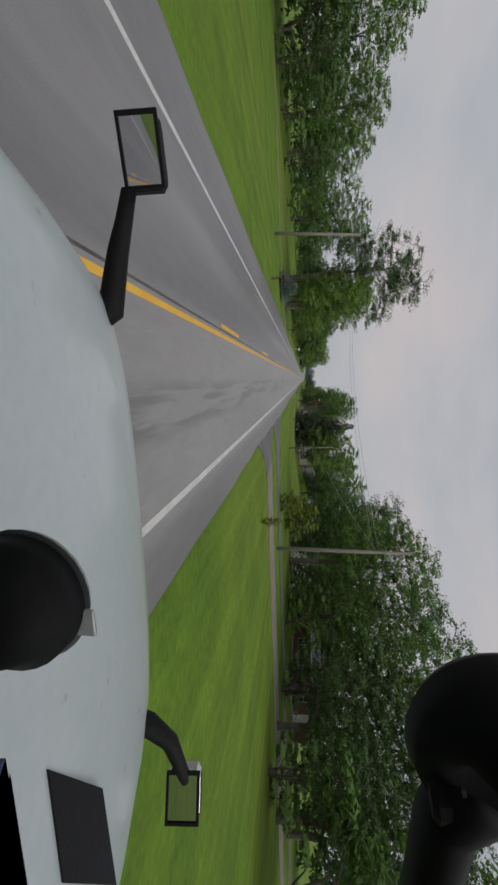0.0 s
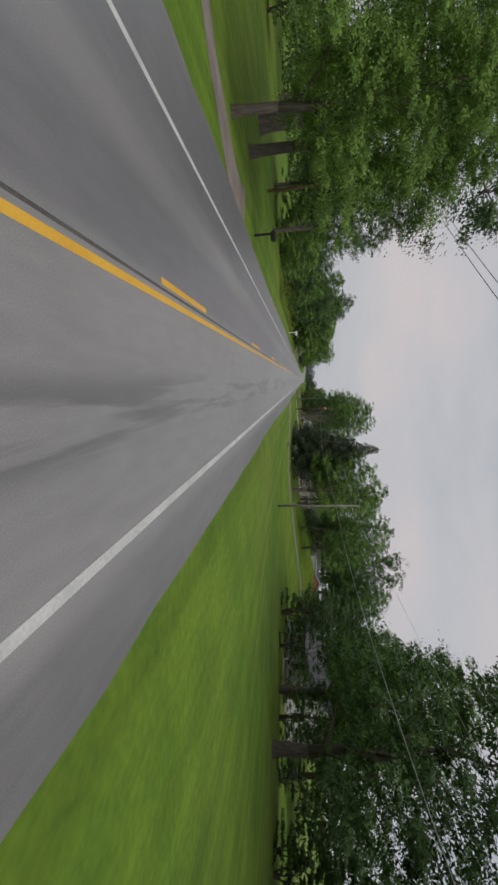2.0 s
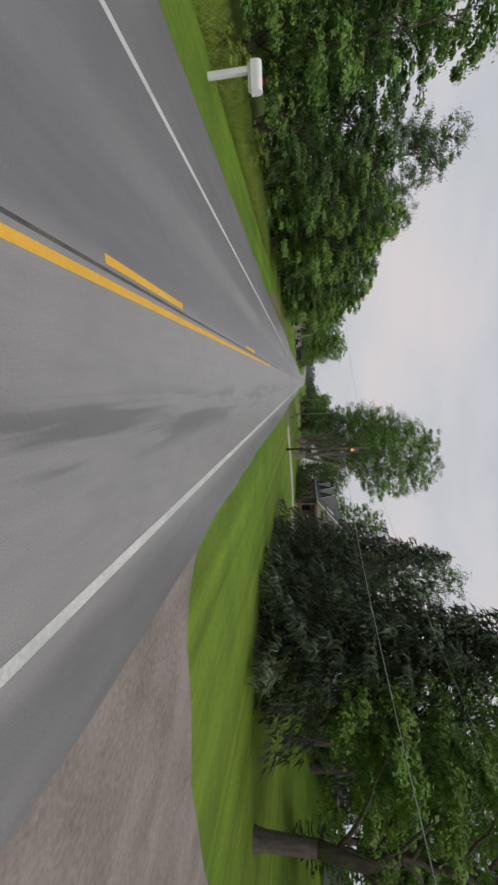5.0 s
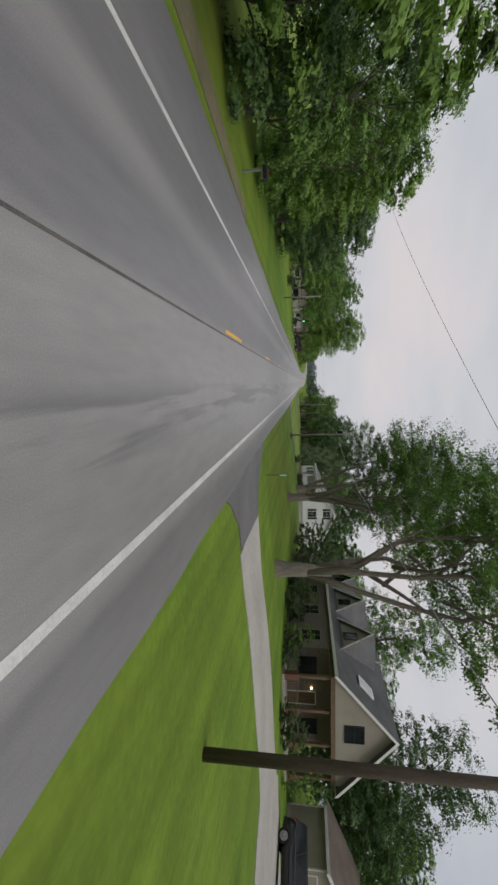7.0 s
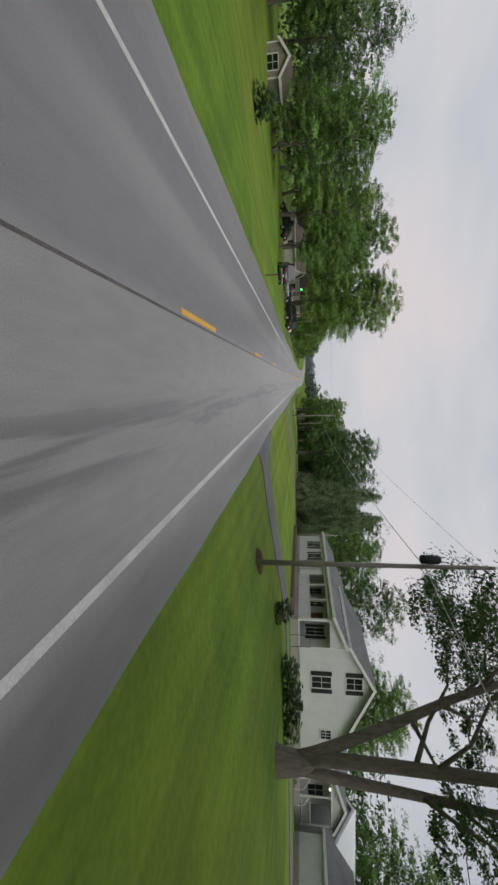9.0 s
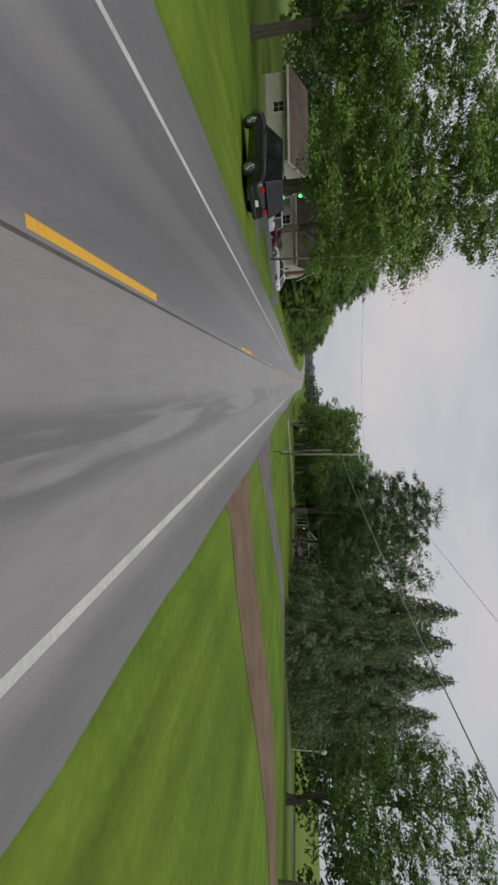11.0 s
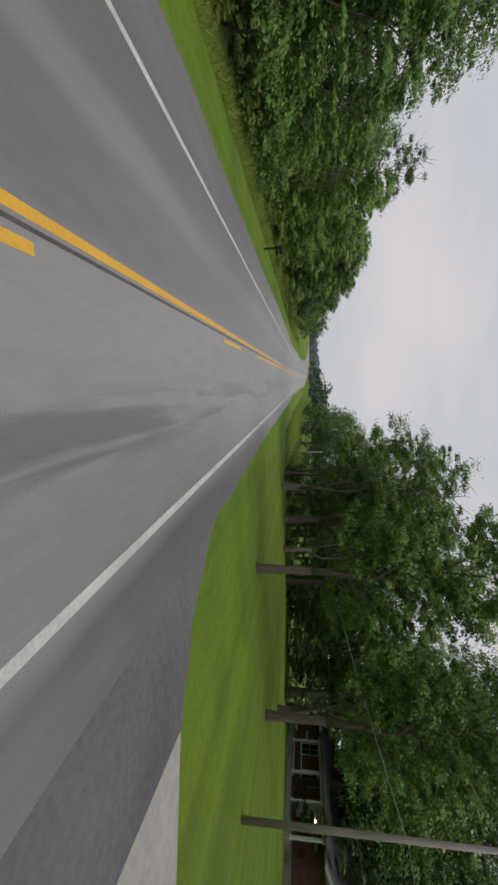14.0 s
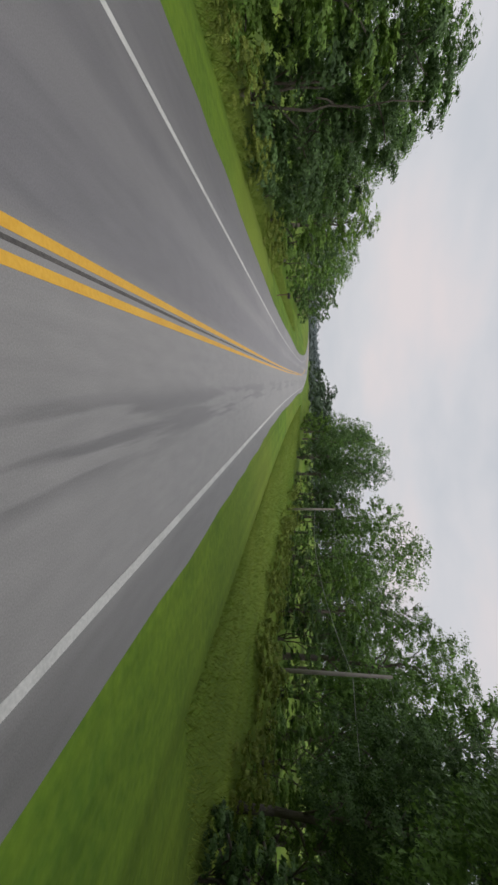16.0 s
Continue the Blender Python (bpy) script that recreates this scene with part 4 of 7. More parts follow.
row(["scrub", "scrub_b", "scrub_c"], [(-13, 291), (-12.4, 295.5), (-12.2, 300), (-12.0, 304.5), (-12.0, 309), (-12.2, 313.5), (-12.6, 318), (-12.8, 322.5), (-12.6, 327), (-12.4, 331.5), (-12.0, 336), (-12.2, 341), (-12.6, 346), (-13, 351), (-13.4, 357), (-13.6, 363), (-13.8, 370), (-14, 378), (-14, 387), (-14, 397), (-15, 406), (-15, 415), (-15, 424), (-16.5, 432)], G4, 7.5, 10.5)
row(["maple", "oak_dark"], [(-18.5, 294), (-17.5, 302), (-18.5, 311)], G4, 15, 17.5, (0.7, 0.85))
row(["maple", "maple_c", "maple_b", "ash"], [(-19.5, 319), (-20, 331), (-20, 343), (-20.5, 356), (-21, 370), (-21, 386), (-22, 404), (-23, 418), (-25, 434)], G4, 11.5, 16)
tree("lacy", -17.5, 303, 14.5, G4, 0.8)
tree("lacy", -18, 326, 15, G4, 0.8)
G5 = "weeds along the left verge"
row(["weeds"], [(-9.2 - 0.4 * math.sin(i), 86 + 5.5 * i) for i in range(7)] + [(-8.7, 316 + 3.4 * i) for i in range(13)] + [(-9.4, 293 + 4.5 * i) for i in range(5)], G5, 0.9, 1.6)

# right side of the road
tree("sapling", 16.6, 41.8, 4.0, wide=1.25)
tree("sapling", 12.2, 34.2, 2.3, wide=1.15)
tree("sapling", 8.6, 19.6, 1.25, wide=0.5)
G6 = "big trees behind the right lawn"
tree("oak_dark", 26.5, 63.4, 20, G6, 1.05)
tree("maple", 31, 74, 19.5, G6, 0.85)
tree("maple", 24.5, 48.5, 19, G6, 0.9)
tree("oak_dark", 36, 54, 23, G6)
tree("maple_b", 31, 37, 20, G6)
row(["scrub_b", "scrub"], [(24, 41), (27, 44.5), (29.5, 49), (31.5, 55), (33, 60), (30.5, 66), (33.5, 68), (27.5, 52.5), (34.5, 64), (32, 72), (34, 77)], G6, 4.5, 6.5, (1.2, 1.5))
tree("oak_dark", 30, 22, 14, G6)
tree("oak_dark", 25.5, 24.5, 13, G6, 0.9)
tree("scrub_b", 22.5, 18.5, 7, G6, 1.2)
tree("oak_dark", 42, 30, 17, G6)
row(["scrub_b", "oak_dark", "scrub"], [(38, 42), (28, 30), (26, 38), (37, 62), (44, 54), (24, 14), (33, 12), (48, 40), (52, 64)], G6, 8, 12, (1.2, 1.5))
tree("maple_c", 36, 79, 20, G6, 0.85)
row(["scrub_b", "oak_dark", "scrub_b"], [(30.5, 78), (29, 84), (32, 88.5), (34, 92), (33, 73)], G6, 6.5, 10, (1.0, 1.4))
tree("oak_dark", 52, 84, 21, G6)
tree("maple", 58, 100, 22, G6)
tree("oak_dark", 47, 99, 20, G6, 0.8)
G7 = "trees along the gravel lane"
tree("maple", 29.5, 128, 19, G7, 0.75)
tree("maple_b", 36, 118.4, 15.5, G7, 0.85)
tree("oak_dark", 47, 133, 21, G7, 0.8)
tree("norway_b", 16.2, 121.5, 18.0, G7, 1.25)
row(["scrub_b", "scrub"], [(33, 123), (39, 127), (36, 139), (29, 139)], G7, 2.6, 4.2, (1.1, 1.5))
tree("oak_dark", 40, 176, 19, "trees behind the right houses", 0.8)
tree("maple", 32, 186, 19, "trees behind the right houses", 0.7)
tree("maple_c", 42.5, 131, 17.0, G7, 0.85)
row(["oak_dark", "scrub_b", "oak_dark"], [(53, 119), (59, 116), (65, 114.5), (72, 114), (52, 124), (57, 122)], G7, 9, 14, (1.1, 1.4))
tree("maple", 53, 131, 17.5, G7, 0.8)
tree("maple", 37.5, 133, 21, G7, 0.75)
tree("norway_b", 15.6, 132.0, 14.5, G7, 1.2)
tree("norway_b", 14.6, 128.6, 9.0, G7, 1.2)
tree("oak_dark", 19.0, 135.5, 16.5, G7, 0.6)
tree("maple_c", 22.8, 115.8, 18.4, G7, 1.0)
tree("maple", 20.0, 120.5, 16.0, G7, 0.75)
tree("norway_b", 20.5, 131.5, 13, G7, 1.2)
tree("scrub_b", 22.8, 137.5, 7.5, G7)
tree("maple", 33, 143, 21, G7, 0.7)
tree("norway", 38, 136, 17, G7, 0.8)
tree("oak_dark", 60, 138, 17, G7)
tree("maple", 56, 114, 19, G7)
G8 = "tall maples on the right lawn"
tree("yard_maple", 13.0, 164.2, 23.5, G8, 0.95, turn=40)
tree("yard_maple", 12.8, 179.4, 20.5, G8, 0.95, turn=150)
tree("fan_maple", 16.05, 194.8, 21, G8, 1.0, turn=0)
G9 = "trees behind the right houses"
row(["oak_dark", "scrub_b", "maple"], [(47, 164), (51, 172), (40, 171), (56, 160), (54, 150), (49, 143), (60, 145), (36, 173)], G9, 9, 13, (0.9, 1.2))
row(["maple", "oak_dark", "maple_b"], [(44, 172), (50, 160), (40, 186), (46, 200), (52, 214), (44, 228), (36, 238), (52, 236), (58, 186), (30, 246), (62, 170), (58, 150)], G9, 13, 17)
tree("scrub_b", 20.6, 188.6, 8.2, G9, 1.0)
tree("scrub_b", 23.0, 186.6, 8.0, G9, 1.0)
tree("scrub_b", 19.6, 184.5, 5.2, G9, 0.9)
tree("scrub_b", 20.0, 181.8, 5.8, "shrubs by the tan house", 0.8)
tree("shrub", 18.8, 174.0, 1.5, "shrubs by the tan house", 1.4)
tree("shrub", 18.6, 170.0, 1.2, "shrubs by the tan house", 1.5)
tree("scrub_b", 24.5, 192.5, 6.5, G9, 0.9)
tree("ash", 29, 187.5, 8, G9, 1.0)
tree("shrub", 20.6, 172, 1.7, "shrubs by the tan house")
tree("shrub", 20.8, 168, 1.5, "shrubs by the tan house")
tree("shrub", 21.2, 176, 2.2, "shrubs by the tan house")
tree("scrub_b", 20.2, 178, 3.0, "shrubs by the tan house", 0.6)
tree("shrub", 20.4, 166, 1.3, "shrubs by the tan house", 1.2)
tree("shrub", 22.4, 163.2, 1.2, "shrubs by the tan house", 1.2)
tree("shrub", 24.0, 163.4, 1.9, "shrubs by the tan house")
tree("scrub_c", 27.5, 163.0, 3.2, "shrubs by the tan house", 0.7)
tree("scrub_b", 32.4, 169.2, 7.0, "shrubs by the tan house", 1.0)
tree("oak_dark", 34.5, 173.5, 10.0, "trees behind the right houses", 0.7)
tree("scrub_b", 18.7, 178.8, 7.0, "shrubs by the tan house", 0.95)
tree("scrub_b", 18.5, 175.2, 4.6, "shrubs by the tan house", 0.8)
tree("scrub_c", 19.6, 167.4, 2.4, "shrubs by the tan house", 1.2)
tree("scrub_b", 18.9, 171.6, 2.8, "shrubs by the tan house", 1.1)
for bx, by, bh in ((15.5, 199.2, 0.9), (16.5, 198.9, 1.0), (17.5, 198.6, 0.95), (18.3, 198.3, 0.85), (12.8, 200.0, 0.85)):
    tree("shrub", bx, by, bh, "shrubs on the farmhouse lawn", 1.25)
G10 = "spruces and maples past the farmhouse"
tree("oak_dark", 17.6, 272.5, 18.6, G10, 0.88)
tree("norway", 25.5, 263, 18, G10, 1.05)
tree("norway", 31.5, 266.5, 19, G10, 1.1)
tree("norway", 29.5, 258, 16, G10)
tree("norway", 37, 262, 16, G10)
tree("norway", 21.5, 252, 12, G10)
tree("oak_dark", 23.5, 276.5, 17.5, G10, 0.7)
row(["scrub_b", "scrub"], [(25, 270), (28, 276), (33, 274), (36, 270), (27, 288.5)], G10, 3, 5, (1.1, 1.5))
tree("oak_dark", 29, 281, 21, G10, 0.8)
tree("oak_dark", 29.5, 283.5, 11.0, G10, 0.7)
tree("scrub_b", 33.5, 286.0, 5.5, G10, 1.1)
tree("oak_dark", 40, 280, 22, G10)
tree("oak_dark", 48, 270, 18, G10)
tree("maple", 46, 288, 16, G10)
tree("maple", 60, 282, 17, G10)
tree("shrub", 19.3, 290.4, 1.3)
row(["maple", "maple_b"], [(44.5, 299), (45, 308), (42.5, 317.5), (38, 326), (33, 312)], G10, 18, 20, (0.85, 1.0))
G11 = "trees by the brick house"
tree("ash", 9.2, 299.4, 11.5, G11, 0.9)
tree("maple_b", 19.4, 303, 17, G11, 0.7)
tree("maple", 27.5, 313.5, 17.5, G11, 0.8)
tree("maple_b", 33.0, 318, 20, G11, 0.8)
tree("oak_dark", 37.5, 311.5, 19.5, G11, 0.8)
row(["scrub_b", "scrub"], [(36 + 2.5 * math.sin(i * 2.1), 296 + 5.2 * i) for i in range(10)], G11, 5, 7.5, (1.2, 1.6))
row(["maple", "oak_dark"], [(45, 305), (47, 318), (43, 332), (54, 300), (36, 340), (56, 325)], G11, 13, 18)
G12 = "roadside grove"
tree("ash", 14.6, 320.2, 17, G12, 1.0)
tree("maple_b", 12.4, 329.6, 19.5, G12, 0.8)
tree("airy", 10.6, 317.5, 15.5, G12, 1.1)
tree("ash", 14.7, 297.7, 12, G11, 0.8)
tree("airy", 15.4, 315.2, 15, G12, 0.9)
tree("airy", 20.5, 334.5, 20, G12, 0.9)
row(["scrub_c", "scrub"], [(24.5, 326.5), (25, 322), (24.5, 331), (23, 335.5), (28, 329), (29, 321)], G12, 6.0, 8.0, (1.1, 1.4))
tree("shrub", 12.9, 332.0, 2.3, "shrubs by the thicket", 0.9)
tree("oak_dark", 17.1, 337, 12, G12, 0.7)
tree("maple", 22, 322, 20, G12, 0.75)
tree("maple_c", 28, 320, 16.5, G12, 0.8)
tree("maple", 34, 326, 18, G12, 0.8)
tree("ash", 26, 333, 15, G12)
row(["scrub_b", "scrub"], [(24.5, 314.5), (26, 318), (25.5, 325), (24.5, 330), (27, 311), (29, 325)], G12, 3.2, 5.0, (1.2, 1.6))
G13 = "thicket along the right verge"
row(["scrub", "scrub_b", "scrub_c"], [(18.6, 335.5), (21.5, 339.5), (23.6, 344.5), (26, 352.5), (24.6, 358), (24.5, 361.5), (25.5, 369), (26, 378), (25, 388), (23, 398), (18, 408), (17.5, 420), (15, 430), (14.5, 442), (14, 455)], G13, 7.0, 10.5)
row(["maple", "oak_dark", "lacy", "ash"], [(25.5, 343), (28, 352), (30, 363), (31, 374), (30, 386), (27, 398)], G13, 18, 23, (0.65, 0.85))
row(["oak_dark", "maple"], [(35, 338), (36, 350), (38, 361), (39, 373), (38, 385), (36, 397)], G13, 15, 18, (0.9, 1.1))
row(["oak_dark", "maple", "oak_dark"], [(21, 410), (20, 421), (19, 432), (19, 443), (18.5, 454)], G13, 19, 22, (0.6, 0.75))
row(["scrub_b", "scrub_c"], [(19.8, 341), (22.2, 347), (24.6, 353), (23.4, 360), (24, 366), (25, 374), (25, 383), (24, 392), (21, 400)], G13, 3.0, 4.5, (1.5, 1.9))
row(["oak_dark", "maple"], [(30, 380), (27, 391), (25, 401), (22, 412)], G13, 13, 16, (0.8, 1.0))
row(["weeds"], [(14.8 + 0.25 * i + 0.8 * math.sin(i * 1.3), 336 + 3.2 * i) for i in range(18)], "weeds along the right verge", 1.0, 1.7)
row(["weeds"], [(16.6 + 0.28 * i + 0.8 * math.sin(i * 1.3), 337 + 3.6 * i) for i in range(14)], "weeds along the right verge", 1.2, 2.0)

# far woods on both sides of the valley, too many to count
FAR = np.random.default_rng(41)


def far_woods(name, places, lo, hi, leaves, size, material, label):
    cs, rs = [], []
    for x, y in places:
        h = FAR.uniform(lo, hi)
        z = ground_z(x, y) if y < 900 else ground_z(x, y) + 4
        for _ in range(4):
            cs.append((x + FAR.uniform(-3, 3), y + FAR.uniform(-3, 3), z + h * FAR.uniform(0.25, 0.72)))
            rs.append((h * 0.33, h * 0.33, h * 0.3))
    pts = leaf_cloud(FAR, cs, rs, [leaves] * len(cs), size)
    tagged(new(name, quads_mesh(name, pts, material, 3)), label, "woods", kind="stuff")


far_woods("woods_beyond_the_lawns", [((60 if s > 0 else -49) + s * (6 * FAR.random() + 11 * k), -120 + 7.5 * i) for s in (-1, 1) for k in range(2) for i in range(78)], 12, 18, 210, 0.72, LEAF[1], "dense dark green woods behind the houses")
# the three farthest woods wear leaf colours with haze painted in
far_woods("woods_down_the_road", [(float(bend(y)) + (17 if s > 0 else -48) + s * (9 * k + 3 * FAR.random()), y) for s in (-1, 1) for k in range(5) for y in range(460, 1000, 15) if s < 0 or y < 560], 9, 15, 90, 1.2, HAZE[0], "distant woods lining the road, slight haze in their green")
far_woods("woods_past_the_bend", [(float(bend(y)) + 34 + 9 * k + 5 * FAR.random(), y) for k in range(5) for y in range(560, 1000, 12)], 7, 11, 100, 1.1, HAZE[1], "woods behind the bend in the road, haze painted into their grey-green")
far_woods("woods_on_the_hill", [(x + FAR.uniform(-6, 6), y) for y in (1000, 1070, 1150) for x in range(-420, 340, 13) if abs(x - float(bend(y))) > 7], 11, 17, 80, 2.2, HAZE[1], "wooded hill on the horizon, haze painted into its blue-green")

# standing grass at the road's edges
GR = np.random.default_rng(9)


def verge(name, n, lo, hi, y0, y1, tall, label):
    x = lo + (hi - lo) * GR.random(n) ** 1.8
    y = y0 + (y1 - y0) * GR.random(n)
    keep = np.ones(n, bool)
    for a, b in ((19, 30), (28.5, 41), (99.5, 108.5), (151.5, 162), (203, 209.5), (233, 240), (241.5, 252), (283, 294)) if lo > 0 else ((53.5, 61.5), (243, 262)):
        keep &= ~((y > a) & (y < b) & (np.abs(x) < 12))
    x, y = x[keep], y[keep]
    m = len(x)
    z = rise(x, y)
    h = tall * (0.4 + 0.9 * GR.random(m))
    a = GR.random(m) * 6.283
    w = 0.006 + 0.008 * GR.random(m)
    lean = h * 0.9
    p0 = np.stack([x - np.cos(a) * w, y - np.sin(a) * w, z - 0.01], 1)
    p1 = np.stack([x + np.cos(a) * w, y + np.sin(a) * w, z - 0.01], 1)
    b = GR.random(m) * 6.283
    p2 = np.stack([x + np.cos(b) * lean, y + np.sin(b) * lean, z + h], 1)
    tagged(new(name, quads_mesh(name, np.stack([p0, p1, p2], 1), BLADE, 3)), label, "grass", kind="stuff")


verge("tall_grass_right", 60000, 7.6, 18.0, 331, 425, 0.22, "tall unmown grass before the thicket")
verge("tall_grass_left", 30000, -7.4, -11.0, 84, 128, 0.30, "tall unmown grass under the scrub")
verge("tall_grass_far_left", 30000, -7.6, -11.0, 288, 400, 0.40, "tall unmown grass under the trees")


# ---- poles, wires, mailboxes, signs ----
def utility_pole(x, y, tall, label, material=POLE_W, girth=1.0, arm=0.0, lamp=0, cans=0, lean=0.0, low_plate=False, group="utility poles"):
    ob = thing("utility_pole", label, "utility pole", group, x, y)
    part("pole", Geo().tube([(0, 0, -0.3), (lean * 0.4, 0, tall * 0.4), (lean, 0, tall)], [0.165 * girth, 0.145 * girth, 0.105 * girth], 12), material, ob, smooth=True)
    for k in range(3):
        part("insulator_bracket", Geo().disc((lean + 0.10, 0, tall - 0.25 - 0.75 * k), (1, 0, 0), 0.035, 0.10, 8), STEEL, ob)
    if arm:
        part("crossarm", Geo().box(lean - arm, lean + arm, -0.16, -0.06, tall - 0.55, tall - 0.43, 0.01), material, ob)
        for s in (-arm * 0.9, -arm * 0.35, arm * 0.35, arm * 0.9):
            part("insulator", Geo().tube([(lean + s, -0.11, tall - 0.44), (lean + s, -0.11, tall - 0.36), (lean + s, -0.11, tall - 0.27)], [0.03, 0.055, 0.03], 8), STEEL, ob)
    for k in range(cans):
        can = part("transformer", Geo().tube([(lean - 0.36, -0.12, tall - 2.87), (lean - 0.36, -0.12, tall - 2.82), (lean - 0.36, -0.12, tall - 2.2), (lean - 0.36, -0.12, tall - 2.1)], [0.13, 0.18, 0.18, 0.12], 16), BLACKM, ob, "dark grey transformer can", True)
        for s in (-0.1, 0.1):
            part("bushing", Geo().tube([(lean - 0.36 + s, -0.12, tall - 2.11), (lean - 0.36 + s, -0.12, tall - 1.9)], [0.04, 0.025], 8), STEEL, can)
        part("fuse_cutout", Geo().tube([(lean + 0.28, -0.2, tall - 0.95), (lean + 0.30, -0.24, tall - 0.55)], 0.035, 8), BLACKM, ob)
    if lamp:
        part("lamp_arm", Geo().tube([(lean * 0.8, 0, tall * 0.80), (lean * 0.8, -0.45, tall * 0.80 + 0.18), (lean * 0.8, -0.95, tall * 0.80 + 0.2)], 0.03, 8), STEEL, ob, "bent steel lamp arm")
        head = part("lamp_head", Geo().tube([(lean * 0.8, -0.9, tall * 0.80 + 0.2), (lean * 0.8, -1.0, tall * 0.80 + 0.21), (lean * 0.8, -1.35, tall * 0.80 + 0.2), (lean * 0.8, -1.45, tall * 0.80 + 0.18)], [0.06, 0.13, 0.14, 0.05], 12), STEEL, ob, "grey street lamp head", True)
        part("lamp_lens", Geo().tube([(lean * 0.8, -1.18, tall * 0.80 + 0.10), (lean * 0.8, -1.18, tall * 0.80 - 0.02), (lean * 0.8, -1.18, tall * 0.80 - 0.10)], [0.14, 0.13, 0.05], 14), SODIUM if lamp == 2 else CLEAR_LENS, head, "glowing orange lens" if lamp == 2 else "unlit lamp lens", True)
    if low_plate:
        part("guard_strip", Geo().box(-0.19, -0.15, -0.05, 0.05, 0.2, 2.4, 0.008), STEEL, ob)
    return ob


RP = [(14.4, 29.4, 10.2), (16.0, 84.7, 9.4), (9.22, 147.75, 9.6), (8.75, 197.0, 9.5), (8.0, 260.8, 8.6), (13.0, 292.5, 6.9), (21.3, 349.5, 8.4), (18.4, 376, 6.4)]
utility_pole(*RP[0], "weathered wooden pole with an unlit street lamp", lamp=1, lean=0.25)
utility_pole(*RP[1], "pale weathered wooden utility pole on the lawn", girth=0.75, low_plate=True)
utility_pole(*RP[2], "dark wooden pole with a glowing orange street lamp", POLE_D, 0.85, lamp=2)
utility_pole(*RP[3], "weathered wooden pole carrying a dark transformer", girth=0.72, cans=1, arm=0.0)
utility_pole(*RP[4], "weathered wooden utility pole on the lawn", girth=0.62, lean=0.15, low_plate=True)
utility_pole(*RP[5], "pale weathered wooden utility pole on the lawn", girth=0.6)
utility_pole(*RP[6], "pale wooden utility pole before the thicket")
utility_pole(*RP[7], "pale wooden utility pole before the thicket")
utility_pole(-12.0, 38.9, 7.7, "weathered wooden utility pole beside a wide lawn", girth=0.9, lean=0.8)
utility_pole(-12.9, 72.5, 11.6, "thin weathered wooden pole among trees", TREATED, 0.7)
utility_pole(-9.3, 192.5, 4.6, "weathered wooden utility pole at the verge", girth=0.55, lean=0.1)
utility_pole(-10.2, 260.4, 8.5, "weathered wooden utility pole by the parking", girth=0.6, lean=0.3)
utility_pole(-11.3, 292.0, 6.0, "weathered wooden utility pole before the trees", girth=0.55, lean=0.3)
utility_pole(28.1, 271.5, 7.7, "slender pale pole in the yard", girth=0.6)
utility_pole(23.5, 237.0, 6.0, "slender pale pole behind the farmhouse", girth=0.5)


def wire(a, b, sag, r, label, group="overhead wires"):
    a, b = Vector(a), Vector(b)
    n = 18
    pts = [a.lerp(b, i / n) - Vector((0, 0, sag * 4 * (i / n) * (1 - i / n))) for i in range(n + 1)]
    tagged(new("overhead_wire", Geo().tube(pts, r, 5).mesh("overhead_wire", WIRE)), label, "wire", group)


def top_of(k, down):
    x, y, h = RP[k]
    return (x + 0.1, y, ground_z(x, y) + h - down)


for k in range(7):
    wire(top_of(k, 0.2), top_of(k + 1, 0.2), 0.9, 0.008, "thin grey overhead wire between poles")
    wire(top_of(k, 2.6), top_of(k + 1, 2.6), 1.0, 0.009 if k == 4 else 0.018, "thin grey overhead wire between poles")
for k in (0.0, 0.35):
    wire((-12.8, 72.5, 11.3 - k), (14.5, 29.4, 7.7 - k), 1.1, 0.014, "thin overhead wire crossing the road")
wire((-11.2, 38.9, 7.3), (-12.8, 72.5, 7.6), 0.5, 0.012, "thin overhead wire between poles")
wire((-13.5, 179.5, 10.2), top_of(2, 0.1), 0.4, 0.012, "thin overhead wire crossing the road")
wire((-9.9, 260.4, 8.2), top_of(4, 0.4), 0.4, 0.010, "thin overhead wire crossing the road")
wire((-9.9, 260.4, 8.0), (-11.0, 292.0, 4.9), 0.4, 0.012, "thin grey overhead wire between poles")
wire(top_of(3, 2.4), (22.2, 209.4, 5.6), 0.3, 0.010, "thin service wire to the farmhouse")
wire((14.5, 0, 9.0), top_of(0, 0.3), 0.4, 0.012, "thin grey overhead wire between poles")


